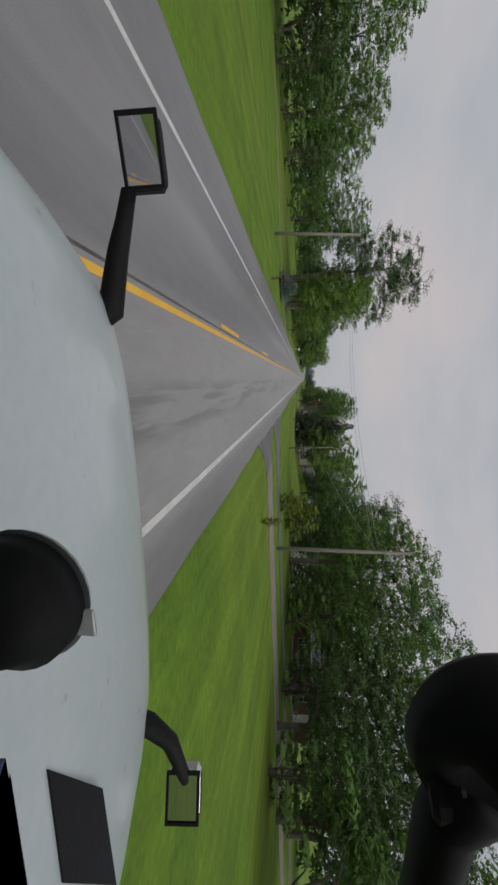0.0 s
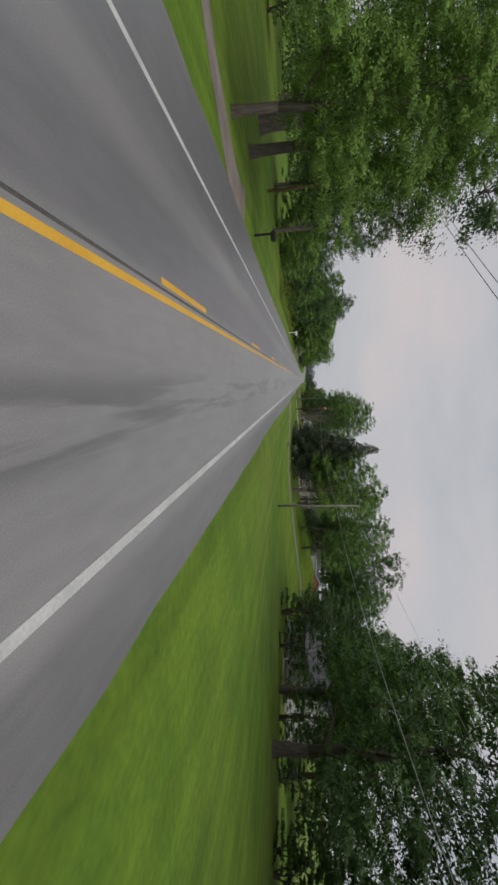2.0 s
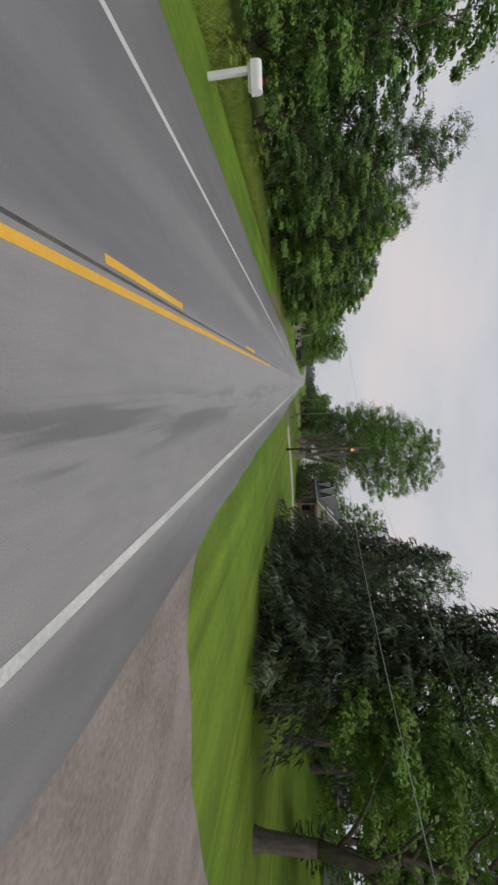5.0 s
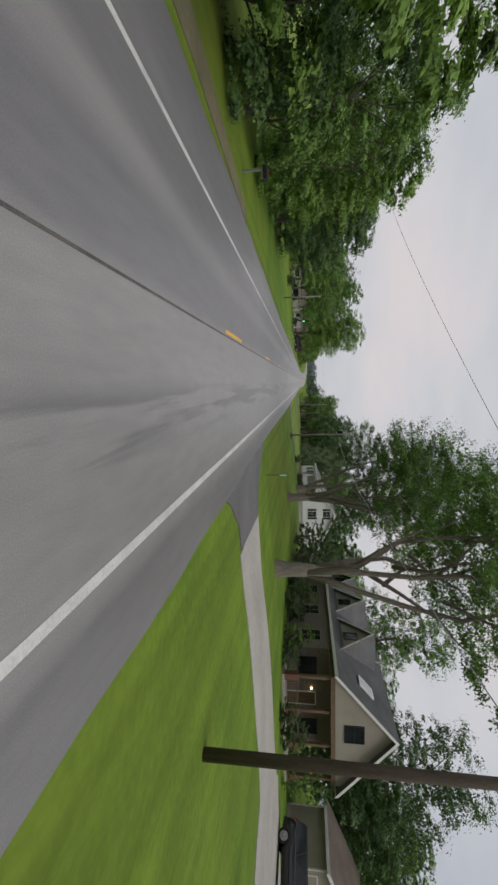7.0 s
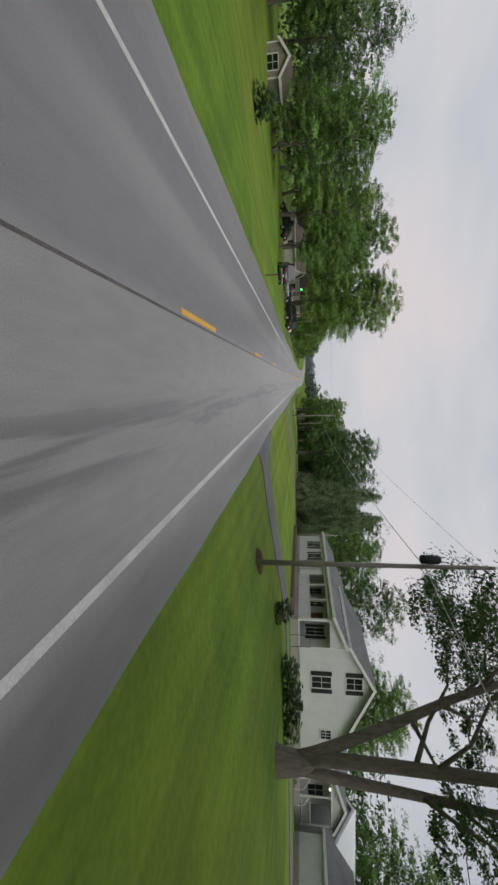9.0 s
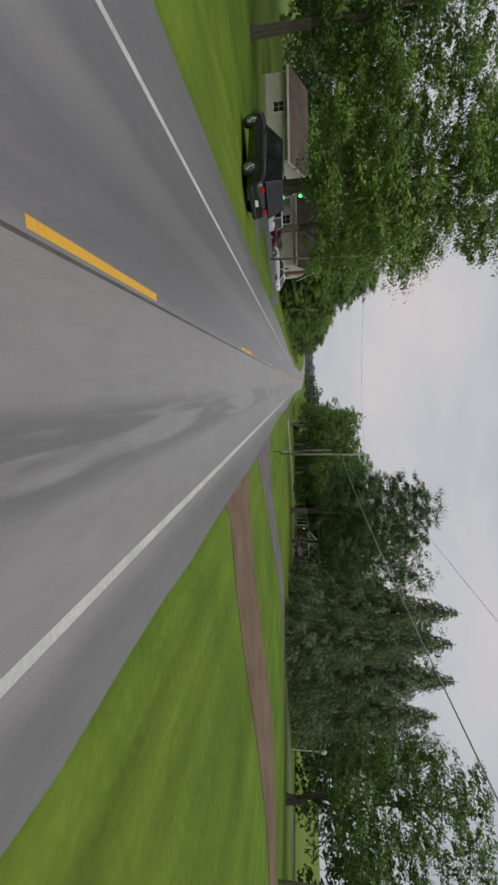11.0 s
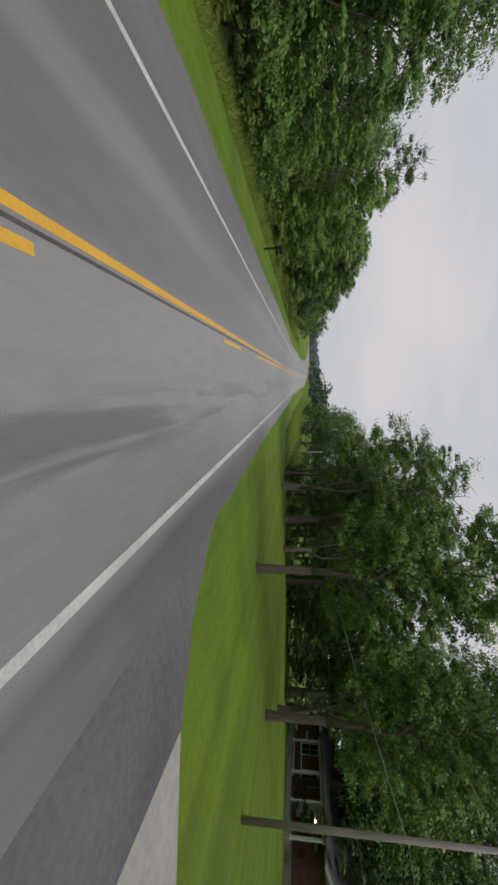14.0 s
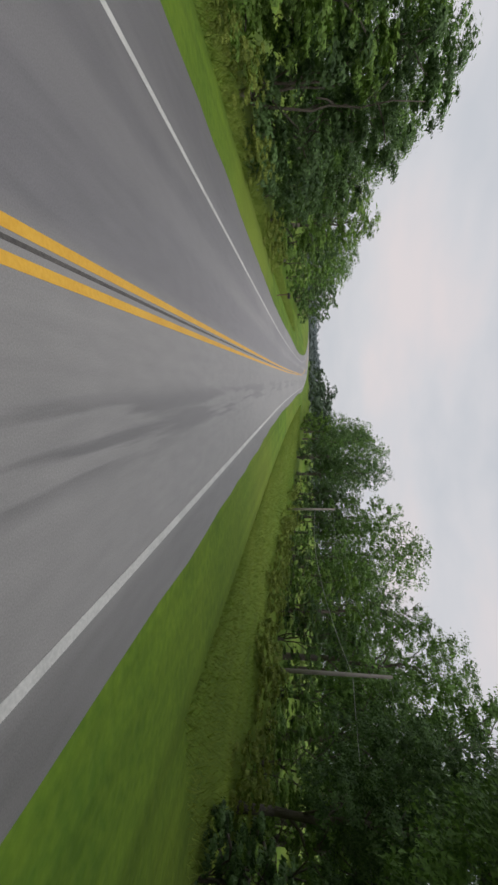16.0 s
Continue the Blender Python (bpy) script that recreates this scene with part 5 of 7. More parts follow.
def mailbox(x, y, box_material, post_material, label, turn=0.0, tall=1.0, posts=1, paper=False, group="mailboxes"):
    ob = thing("mailbox", label, "mailbox", group, x, y, turn=turn)
    for k in range(posts):
        part("post", Geo().box(-0.05, 0.05, -0.05 + 0.34 * k - 0.17 * (posts - 1), 0.05 + 0.34 * k - 0.17 * (posts - 1), -0.2, tall, 0.008), post_material, ob)
    part("support_arm", Geo().box(-0.09, 0.34, -0.06 - 0.16 * (posts - 1), 0.06 + 0.16 * (posts - 1), tall - 0.02, tall + 0.03, 0.006), post_material, ob)
    arch = [(-0.085, 0.0), (0.085, 0.0)] + [(0.085 * math.cos(a), 0.115 + 0.085 * math.sin(a)) for a in [math.pi * i / 8 for i in range(9)]]
    for k in range(posts):
        o = 0.34 * k - 0.17 * (posts - 1)
        shell_ = part("box", Geo().prism([(a + o, b + tall + 0.032) for a, b in arch], -0.12, 0.36, "x"), box_material, ob)
        part("door", Geo().prism([(a * 1.06 + o, b * 1.04 + tall + 0.030) for a, b in arch], 0.362, 0.380, "x"), box_material, shell_)
        part("flag", Geo().box(0.10, 0.13, 0.092 + o, 0.100 + o, tall + 0.10, tall + 0.26).box(0.13, 0.2, 0.092 + o, 0.100 + o, tall + 0.20, tall + 0.26), RED_LENS, shell_, "small red signal flag")
    if paper:
        part("newspaper_tube", Geo().tube([(-0.1, 0, tall - 0.16), (0.36, 0, tall - 0.16)], 0.075, 12, False), BLACK, ob, "dark newspaper tube")
    return ob


mailbox(-6.4, 32.0, BLACKM, TREATED, "pair of black mailboxes on wooden posts", tall=0.85, posts=2, paper=True)
mailbox(-6.0, 61.4, BLACKM, BLACKM, "black mailbox on a black post", tall=0.86)
big_box = mailbox(-6.8, 111.5, WHITE_SIGN, WHITE_SIGN, "large white mailbox on a white post", tall=0.75)
big_box.matrix_basis = big_box.matrix_basis @ Matrix.Scale(1.45, 4)
mailbox(-7.0, 157.3, BLACKM, STEEL, "dark mailbox on a steel post", tall=0.8)
mailbox(-5.9, 208.9, BLACKM, TREATED, "dark mailbox on a wooden post", tall=0.85)
mailbox(-6.6, 309.2, BLACKM, BLACKM, "black mailbox on a black post", tall=0.95, paper=True)
mailbox(-6.4, 362, BLACKM, TREATED, "dark mailbox on a wooden post", tall=0.95)


def marker(x, y, turn, tall, label):
    """A small green address plate on a thin post; its digits are plain bars."""
    ob = thing("address_marker", label, "sign", "green address markers", x, y, turn=turn)
    part("post", Geo().box(-0.02, 0.02, -0.015, 0.015, -0.2, tall, 0.004), BLACKM, ob)
    plate = part("plate", Geo().box(-0.075, 0.075, -0.024, -0.017, tall - 0.48, tall + 0.02, 0.002), GREEN_SIGN, ob, "small green enamel plate")
    for k in range(4):
        part("bar", Geo().box(-0.035, 0.035, -0.029, -0.0245, tall - 0.44 + 0.11 * k, tall - 0.37 + 0.11 * k), WHITE_SIGN, plate, "plain white bar")


marker(6.65, 163.2, 10, 1.25, "green address marker on a thin dark post")
marker(6.45, 253.1, 8, 1.2, "green address marker on a thin dark post")
marker(6.95, 284.0, 10, 1.25, "green address marker on a thin dark post")
marker(-5.5, 267.6, -10, 1.1, "green address marker on a thin dark post")
marker(15.0, 108.5, 10, 1.0, "green address marker on a thin dark post")

# mulch ring with a little post at the transformer pole, stakes and a yard light
bed = thing("mulch_bed", "round brown mulch bed at the pole's foot", "flower bed", "", 9.0, 197.5)
rngb = random.Random(3)
bed_pts = [(0.62 * math.cos(a) * rngb.uniform(0.85, 1.1), 0.62 * math.sin(a) * rngb.uniform(0.85, 1.1)) for a in [2 * math.pi * i / 14 for i in range(14)]]
gb = Geo()
gb.add([(a, b, -0.03) for a, b in bed_pts] + [(a * 0.7, b * 0.7, 0.16) for a, b in bed_pts] + [(0, 0, 0.26)], [(i, (i + 1) % 14, 14 + (i + 1) % 14, 14 + i) for i in range(14)] + [(14 + i, 14 + (i + 1) % 14, 28) for i in range(14)])
part("mulch_mound", gb, MULCH, bed)
yl = thing("yard_lamp", "white yard lamp on a slender post", "lamp", "", 41, 260.5)
part("post", Geo().tube([(0, 0, -0.2), (0, 0, 3.2)], [0.07, 0.05], 10), TRIM, yl)
part("lantern", Geo().tube([(0, 0, 3.2), (0, 0, 3.3), (0, 0, 3.65), (0, 0, 3.85)], [0.08, 0.22, 0.26, 0.05], 10), TRIM, yl, "white lantern head")


def stone_sign(x, y, label):
    ob = thing("flagstone_marker", label, "stone", "", x, y)
    part("stone", Geo().box(-0.35, 0.35, -0.2, 0.2, -0.1, 0.34, 0.06), GRAVEL, ob)
    part("brick_base", Geo().box(-0.5, 0.5, -0.32, 0.32, -0.15, 0.08, 0.02), BRICK, ob, "low red brick base")


stone_sign(11.4, 101.9, "low stone marker on a brick base")


# ---- houses ----
FACES = {"W": (Vector((0, -1, 0)), Vector((-1, 0, 0))), "E": (Vector((0, 1, 0)), Vector((1, 0, 0))), "S": (Vector((1, 0, 0)), Vector((0, -1, 0))), "N": (Vector((-1, 0, 0)), Vector((0, 1, 0)))}


def on_face(face, at):
    u, n = FACES[face]
    return Matrix(((u.x, -n.x, 0, at[0]), (u.y, -n.y, 0, at[1]), (0, 0, 1, at[2]), (0, 0, 0, 1)))


def window(house, face, at, w, h, frame_material=TRIM, grid=(2, 2), shutters=None, curtain=False):
    """A window at the wall's outer face: frame, sill, pane behind glazing bars."""
    m = on_face(face, at)
    a, b, t = w / 2, h / 2, 0.07
    g = Geo()
    g.box(-a - t, a + t, -0.035, 0.02, b, b + t, 0, m).box(-a - t, a + t, -0.05, 0.02, -b - t, -b, 0, m)
    g.box(-a - t, -a, -0.035, 0.02, -b, b, 0, m).box(a, a + t, -0.035, 0.02, -b, b, 0, m)
    win = part("window", g, frame_material, house)
    part("pane", Geo().box(-a, a, 0.004, 0.012, -b, b, 0, m), GLASS, win, "dark reflecting window pane")
    bars = Geo()
    for i in range(1, grid[0]):
        bars.box(-a + 2 * a * i / grid[0] - 0.014, -a + 2 * a * i / grid[0] + 0.014, -0.012, 0.003, -b, b, 0, m)
    for i in range(1, grid[1]):
        z = -b + 2 * b * i / grid[1]
        bars.box(-a, a, -0.014, 0.003, z - 0.016, z + 0.016, 0, m)
    if bars.v:
        part("glazing_bars", bars, frame_material, win)
    if curtain:
        part("blind", Geo().box(-a + 0.02, a - 0.02, 0.0005, 0.0035, b * 0.1, b - 0.01, 0, m), CURTAIN, win, "pale blind drawn halfway")
    if shutters:
        for s in (-1, 1):
            c = s * (a + t + 0.21)
            sh = Geo().box(c - 0.19, c + 0.19, -0.03, 0.0, -b - t, b + t, 0, m)
            for k in range(9):
                z = -b + (2 * b) * (k + 0.5) / 9
                sh.box(c - 0.15, c + 0.15, -0.042, -0.03, z - 0.03, z + 0.03, 0, m)
            part("shutter", sh, shutters, win, "dark louvred shutter")
    return win


def door(house, face, at, w, h, material, label="", panels=2, lamp=False):
    m = on_face(face, at)
    d = part("door", Geo().box(-w / 2, w / 2, -0.02, 0.02, 0.02, h, 0, m), material, house, label)
    g = Geo()
    g.box(-w / 2 - 0.09, -w / 2, -0.04, 0.02, 0, h + 0.09, 0, m).box(w / 2, w / 2 + 0.09, -0.04, 0.02, 0, h + 0.09, 0, m).box(-w / 2, w / 2, -0.04, 0.02, h, h + 0.09, 0, m)
    part("door_frame", g, TRIM, d)
    pg = Geo()
    for k in range(panels):
        z0 = 0.15 + (h - 0.25) * k / panels
        pg.box(-w / 2 + 0.12, w / 2 - 0.12, -0.032, -0.02, z0, z0 + (h - 0.25) / panels - 0.12, 0, m)
    part("panel", pg, material, d)
    part("door_handle", Geo().disc(m @ Vector((w / 2 - 0.1, -0.02, h * 0.48)), FACES[face][1], 0.03, 0.05, 8), STEEL, d, "small metal handle")
    return d


def roof_pair(house, x0, x1, y0, y1, eave, ridge, axis, material, over=0.45, t=0.16, name="roof", fascia=TRIM):
    """A gable roof of two slabs, with white fascia and rake boards."""
    if axis == "y":
        c, run = (x0 + x1) / 2, (x1 - x0) / 2
        lo, hi, put = y0 - over, y1 + over, "y"
    else:
        c, run = (y0 + y1) / 2, (y1 - y0) / 2
        lo, hi, put = x0 - over, x1 + over, "x"
    s = (ridge - eave) / run
    e = run + over
    top = [(c - e, eave - s * over), (c, ridge), (c + e, eave - s * over)]
    r = part(name, Geo().prism(top + [(a, b + t) for a, b in reversed(top)], lo, hi, put), material, house)
    for h in (lo - 0.03, hi):
        part("rake_board", Geo().prism([(a, b - 0.12) for a, b in top] + [(a, b + t * 0.75) for a, b in reversed(top)], h, h + 0.03, put), fascia, r, "white painted rake board")
    for a in (c - e, c + e):
        z = eave - s * over
        lo_, hi_ = (a - 0.03, a) if a < c else (a, a + 0.03)
        part("fascia", Geo().box(lo_, hi_, lo, hi, z - 0.06, z + t, 0) if put == "y" else Geo().box(lo, hi, lo_, hi_, z - 0.06, z + t, 0), fascia, r, "white painted fascia board")
    part("ridge_cap", Geo().prism([(c - 0.16, ridge + t - 0.16 * s), (c, ridge + t), (c + 0.16, ridge + t - 0.16 * s), (c, ridge + t + 0.035)], lo, hi, put), material, r)
    return r


def block(house, x0, x1, y0, y1, z0, eave, ridge, axis, walls, roof, over=0.45, name="wall", footing=CONCRETE):
    """A walled block with gables, standing on a footing, and its roof."""
    if axis == "y":
        body = Geo().prism([(x0, z0), (x1, z0), (x1, eave), ((x0 + x1) / 2, ridge), (x0, eave)], y0, y1, "y")
    else:
        body = Geo().prism([(y0, z0), (y1, z0), (y1, eave), ((y0 + y1) / 2, ridge), (y0, eave)], x0, x1, "x")
    w = part(name, body, walls, house)
    part("footing", Geo().box(x0 - 0.04, x1 + 0.04, y0 - 0.04, y1 + 0.04, z0 - 0.7, z0 + 0.25), footing, house)
    for x in (x0 - 0.03, x1 - 0.07):
        for y in (y0 - 0.03, y1 - 0.07):
            part("corner_board", Geo().box(x, x + 0.1, y, y + 0.1, z0 + 0.26, eave), TRIM if walls not in (BRICK, TAN_STONE) else walls, w)
    roof_pair(house, x0, x1, y0, y1, eave, ridge, axis, roof, over)
    return w


def posts(house, places, z0, z1, r=0.07, material=TRIM, name="porch_post"):
    for x, y in places:
        part(name, Geo().box(x - r, x + r, y - r, y + r, z0, z1, 0.012).box(x - r * 1.4, x + r * 1.4, y - r * 1.4, y + r * 1.4, z1 - 0.12, z1, 0.01).box(x - r * 1.4, x + r * 1.4, y - r * 1.4, y + r * 1.4, z0, z0 + 0.14, 0.01), material, house)


def house_thing(name, label, x, y, category="house"):
    return thing(name, label, category, "", x, y)


# white farmhouse, gable towards the start of the way, long front to the road; local origin at its near front corner
LAMP_W = glow("white_porch_lamp", (1.0, 0.95, 0.86), 5.0)
fh = house_thing("farmhouse", "white sided farmhouse with grey roof and black shutters", 21.8, 209.7)
fh.location.z = 1.25


def slope(house, name, x0, z0, x1, z1, y0, y1, material, t=0.15, rake=True):
    """One roof slope over a span of x, with white boards on its ends and along its lower edge."""
    r = part(name, Geo().prism([(x0, z0), (x1, z1), (x1, z1 + t), (x0, z0 + t)], y0, y1, "y"), material, house)
    for h in (y0 - 0.03, y1):
        part("rake_board", Geo().prism([(x0, z0 - 0.12), (x1, z1 - 0.12), (x1, z1 + t * 0.8), (x0, z0 + t * 0.8)], h, h + 0.03, "y"), TRIM, r, "white painted rake board")
    lx, lz = (x0, z0) if z0 < z1 else (x1, z1)
    a, b = (lx - 0.03, lx) if z0 < z1 else (lx, lx + 0.03)
    part("fascia", Geo().box(a, b, y0, y1, lz - 0.08, lz + t), TRIM, r, "white painted fascia board")
    return r


part("wall", Geo().prism([(0, 0.42), (9.3, 0.42), (9.3, 3.25), (3.2, 6.2), (0, 4.5)], 0, 8.7, "y"), SIDING, fh)
part("footing", Geo().box(0.03, 9.27, 0.03, 8.67, -0.9, 0.42), CONCRETE, fh, "grey concrete footing")
for x, z in ((-0.03, 4.4), (9.23, 3.2)):
    part("corner_board", Geo().box(x, x + 0.1, -0.03, 0.07, 0.42, z), TRIM, fh)
slope(fh, "roof", -0.35, 4.32, 3.2, 6.2, -0.35, 8.9, ROOF_G)
slope(fh, "roof", 3.2, 6.2, 9.75, 3.03, -0.35, 8.9, ROOF_G)
part("wall", Geo().prism([(0, 0.42), (8.6, 0.42), (8.6, 3.2), (3.2, 5.2), (0, 4.0)], 8.703, 16.8, "y"), SIDING, fh)
slope(fh, "rear_roof", -0.02, 4.0, 3.2, 5.2, 8.95, 17.1, ROOF_G)
slope(fh, "rear_roof", 3.2, 5.2, 9.0, 3.05, 8.95, 17.1, ROOF_G)
part("wall", Geo().box(-2.35, -0.003, 10.4, 16.8, 0.42, 3.2), SIDING, fh)
part("footing", Geo().box(-2.32, 0.02, 0.03, 16.75, -0.9, 0.42), CONCRETE, fh, "grey concrete footing")
slope(fh, "porch_roof", -2.8, 3.12, -0.01, 4.2, -0.3, 17.1, ROOF_G)
part("porch_gable", Geo().prism([(-2.35, 2.85), (-0.003, 2.85), (-0.003, 4.18), (-2.35, 3.27)], 0.0, 0.09, "y"), SIDING, fh, "white sided porch end")
part("porch_beam", Geo().box(-2.35, -2.22, 0.093, 10.4, 2.75, 3.2), TRIM, fh)
part("porch_half_wall", Geo().box(-2.35, -2.23, 0.1, 7.3, 0.42, 1.35), SIDING, fh, "low sided porch wall")
part("porch_half_wall_cap", Geo().box(-2.40, -2.18, 0.1, 7.3, 1.353, 1.40), TRIM, fh)
part("porch_floor", Geo().box(-2.2, -0.01, 0.05, 10.38, 0.422, 0.47), TREATED, fh)
posts(fh, [(-2.29, yy) for yy in (0.1, 2.9, 5.4, 7.4, 8.6)], 0.422, 2.85, 0.09)
part("porch_side_sill", Geo().box(-2.2, -0.01, 0.02, 0.08, 0.42, 0.52), TRIM, fh)
for z, h in ((2.16, 1.5), (4.7, 1.2)):
    window(fh, "S", (3.0, -0.005, z), 0.98, h, shutters=BLACKM)
window(fh, "S", (7.7, -0.005, 2.45), 0.8, 0.8, grid=(3, 2), shutters=None)
window(fh, "W", (-0.005, 2.0, 1.75), 0.95, 1.5, shutters=BLACKM)
for yy in (6.2, 8.4):
    window(fh, "W", (-0.005, yy, 1.9), 1.0, 1.4)
for yy in (11.4, 14.2):
    window(fh, "W", (-2.355, yy, 2.0), 0.95, 1.35, shutters=BLACKM)
door(fh, "W", (-0.005, 4.2, 0.47), 0.95, 2.05, BRICK, "red painted front door")
door(fh, "W", (-2.24, 8.0, 0.47), 0.9, 2.05, TRIM, "white porch door")
part("step_rail", Geo().tube([(-1.2, -0.3, -0.2), (-1.2, -0.3, 1.3), (-0.2, -0.3, 1.3), (-0.2, -0.3, -0.2)], 0.025, 6), BLACKM, fh, "black iron step rail")
part("gas_meter", Geo().box(4.9, 5.4, -0.35, -0.02, 0.0, 0.7, 0.04), BLACKM, fh, "dark meter box on the wall")
part("conduit", Geo().tube([(0.6, -0.04, 0.5), (4.8, -0.04, 0.45)], 0.02, 6), STEEL, fh)
part("garden_border", Geo().box(-4.0, -2.5, 0.3, 16.0, -0.9, 0.10, 0.02), TREATED, fh, "brown timber border along the front")
part("chimney", Geo().box(5.2, 5.9, 4.6, 5.3, 4.6, 6.35, 0.02).box(5.1, 6.0, 4.5, 5.4, 6.35, 6.5, 0.02), BRICK, fh, "small red brick chimney")
# wing with an open, gabled porch
part("wall", Geo().prism([(1.6, 0.2), (6.6, 0.2), (6.6, 3.0), (4.1, 4.4), (1.6, 3.0)], 9.303, 16.4, "x"), SIDING, fh)
roof_pair(fh, 9.75, 16.4, 1.6, 6.6, 3.0, 4.4, "x", ROOF_G, 0.3, 0.15, "wing_roof")
part("porch_gable", Geo().prism([(11.3, 3.02), (16.4, 3.02), (14.3, 3.95)], -0.3, 1.59, "y"), SIDING, fh, "white sided gable over the side porch")
slope(fh, "side_porch_roof", 10.9, 3.02, 14.3, 4.0, -0.55, 3.0, ROOF_G, 0.12)
slope(fh, "side_porch_roof", 14.3, 4.0, 16.7, 2.98, -0.55, 3.0, ROOF_G, 0.12)
part("porch_beam", Geo().box(9.4, 16.4, -0.3, -0.16, 2.82, 3.0), TRIM, fh)
part("side_porch_ceiling", Geo().box(9.4, 11.2, -0.3, 1.59, 3.003, 3.1), TRIM, fh)
part("side_porch_floor", Geo().box(9.35, 16.4, -0.4, 1.59, -0.9, 0.25), CONCRETE, fh)
posts(fh, [(10.0, -0.23), (11.7, -0.23), (13.4, -0.23), (16.2, -0.23)], 0.25, 2.82, 0.06)
for xa, xb in ((10.06, 11.64), (13.46, 16.14)):
    rail = Geo().box(xa, xb, -0.26, -0.20, 1.08, 1.14).box(xa, xb, -0.26, -0.20, 0.38, 0.43)
    for k in range(int((xb - xa) / 0.18)):
        rail.box(xa + 0.08 + 0.18 * k, xa + 0.11 + 0.18 * k, -0.245, -0.215, 0.43, 1.08)
    part("side_porch_rail", rail, TRIM, fh, "white slatted porch rail")
for xa in (11.8, 13.3):
    part("stair_rail", Geo().tube([(xa, -0.3, 1.15), (xa - 0.2, -1.3, 0.6), (xa - 0.2, -1.3, -0.4)], 0.03, 6), TRIM, fh, "white stair rail")
for k in range(2):
    part("porch_step", Geo().box(11.8, 13.3, -0.75 - 0.35 * k, -0.401 - 0.35 * k, -0.9, 0.08 - 0.17 * k), CONCRETE, fh)
for xa in (10.95, 13.1):
    lamp = part("porch_lamp", Geo().disc((xa, 0.2, 2.86), (0, 0, -1), 0.085, 0.13, 12), LAMP_W, fh, "lit white porch lamp")
    part("lamp_plate", Geo().disc((xa, 0.2, 3.0), (0, 0, -1), 0.16, 0.02, 12), STEEL, lamp)
door(fh, "S", (12.6, 1.595, 0.25), 0.95, 2.05, TRIM, "white side door with a screen")
window(fh, "S", (10.6, 1.595, 1.6), 1.0, 1.3)
window(fh, "S", (14.9, 1.595, 1.6), 1.2, 1.3)

gg = house_thing("garage", "grey garage with a white metal roof", 39.6, 208.9)
gg.location.z = 1.2
block(gg, 0, 10, 0, 6.3, 0, 3.0, 5.0, "x", GREY_SIDE, ROOF_W, 0.35)
for k in range(2):
    window(gg, "W", (-0.005, 3.0 + 0.9 * k, 3.8), 0.5, 0.5)
part("wall_lamp", Geo().disc((-0.02, 1.2, 2.2), (-1, 0, 0), 0.08, 0.12, 10), STEEL, gg)
g2 = house_thing("garage", "white gabled garage with two doors", 37.5, 205.0)
g2.location.z = 1.2
block(g2, 0, 7.3, 0, 3.4, 0, 2.35, 4.4, "y", SIDING, ROOF_G, 0.3)
for k in range(2):
    door(g2, "S", (1.75 + 3.7 * k, -0.005, 0.02), 2.3, 2.1, TRIM, "white sectional garage door", 4)

# tan house with steep gables
th = house_thing("tan_house", "tan brick house with steep gables and dormers", 21.4, 165.4)
th.location.z = 0.55
part("wall", Geo().prism([(0, 0), (8.6, 0), (8.6, 4.0), (4.3, 7.7), (0, 4.0)], 3.0, 16.3, "y"), TAN_STONE, th)
part("upper_gable", Geo().prism([(0, 3.6), (8.6, 3.6), (8.6, 4.0), (4.3, 7.7), (0, 4.0)], 0, 2.997, "y"), TAN_SIDE, th, "tan sided gable over the porch")
part("footing", Geo().box(-0.04, 8.64, -0.04, 16.34, -0.7, 0.12), CONCRETE, th)
part("porch_beam", Geo().box(0.0, 8.6, 0.02, 0.3, 3.3, 3.597).box(0.0, 0.3, 0.301, 2.99, 3.3, 3.597), TREATED, th, "brown porch beam")
roof_pair(th, 0, 8.6, 0, 16.3, 4.0, 7.7, "y", ROOF_G)
for x in (0.25, 2.9, 5.6, 8.35):
    post = part("porch_pier", Geo().box(x - 0.24, x + 0.24, 0.05, 0.5, 0.12, 1.1, 0.02), BRICK, th, "red-brown brick pier")
    part("porch_post", Geo().box(x - 0.11, x + 0.11, 0.16, 0.38, 1.1, 3.3, 0.012), TREATED, post, "brown wooden post")
for x in (0.45, 3.15, 5.85):
    rail = Geo().box(x, x + 2.25, 0.24, 0.30, 0.95, 1.02)
    for k in range(11):
        rail.box(x + 0.1 + 0.2 * k, x + 0.13 + 0.2 * k, 0.255, 0.285, 0.2, 0.95)
    part("porch_rail", rail, TREATED, th, "brown slatted porch rail")
window(th, "S", (4.3, -0.005, 4.9), 1.25, 1.25, BLACKM, (2, 2))
window(th, "S", (1.5, 2.995, 1.7), 1.4, 1.3, BLACKM, (2, 1))
door(th, "S", (4.3, 2.995, 0.15), 1.0, 2.1, TREATED, "brown wooden front door")
window(th, "S", (6.8, 2.995, 1.7), 1.2, 1.3, BLACKM, (2, 1))
for yy in (4.6, 8.2, 11.8, 14.9):
    window(th, "W", (-0.005, yy, 2.0), 1.3, 1.5, TAN_SIDE, (2, 2))
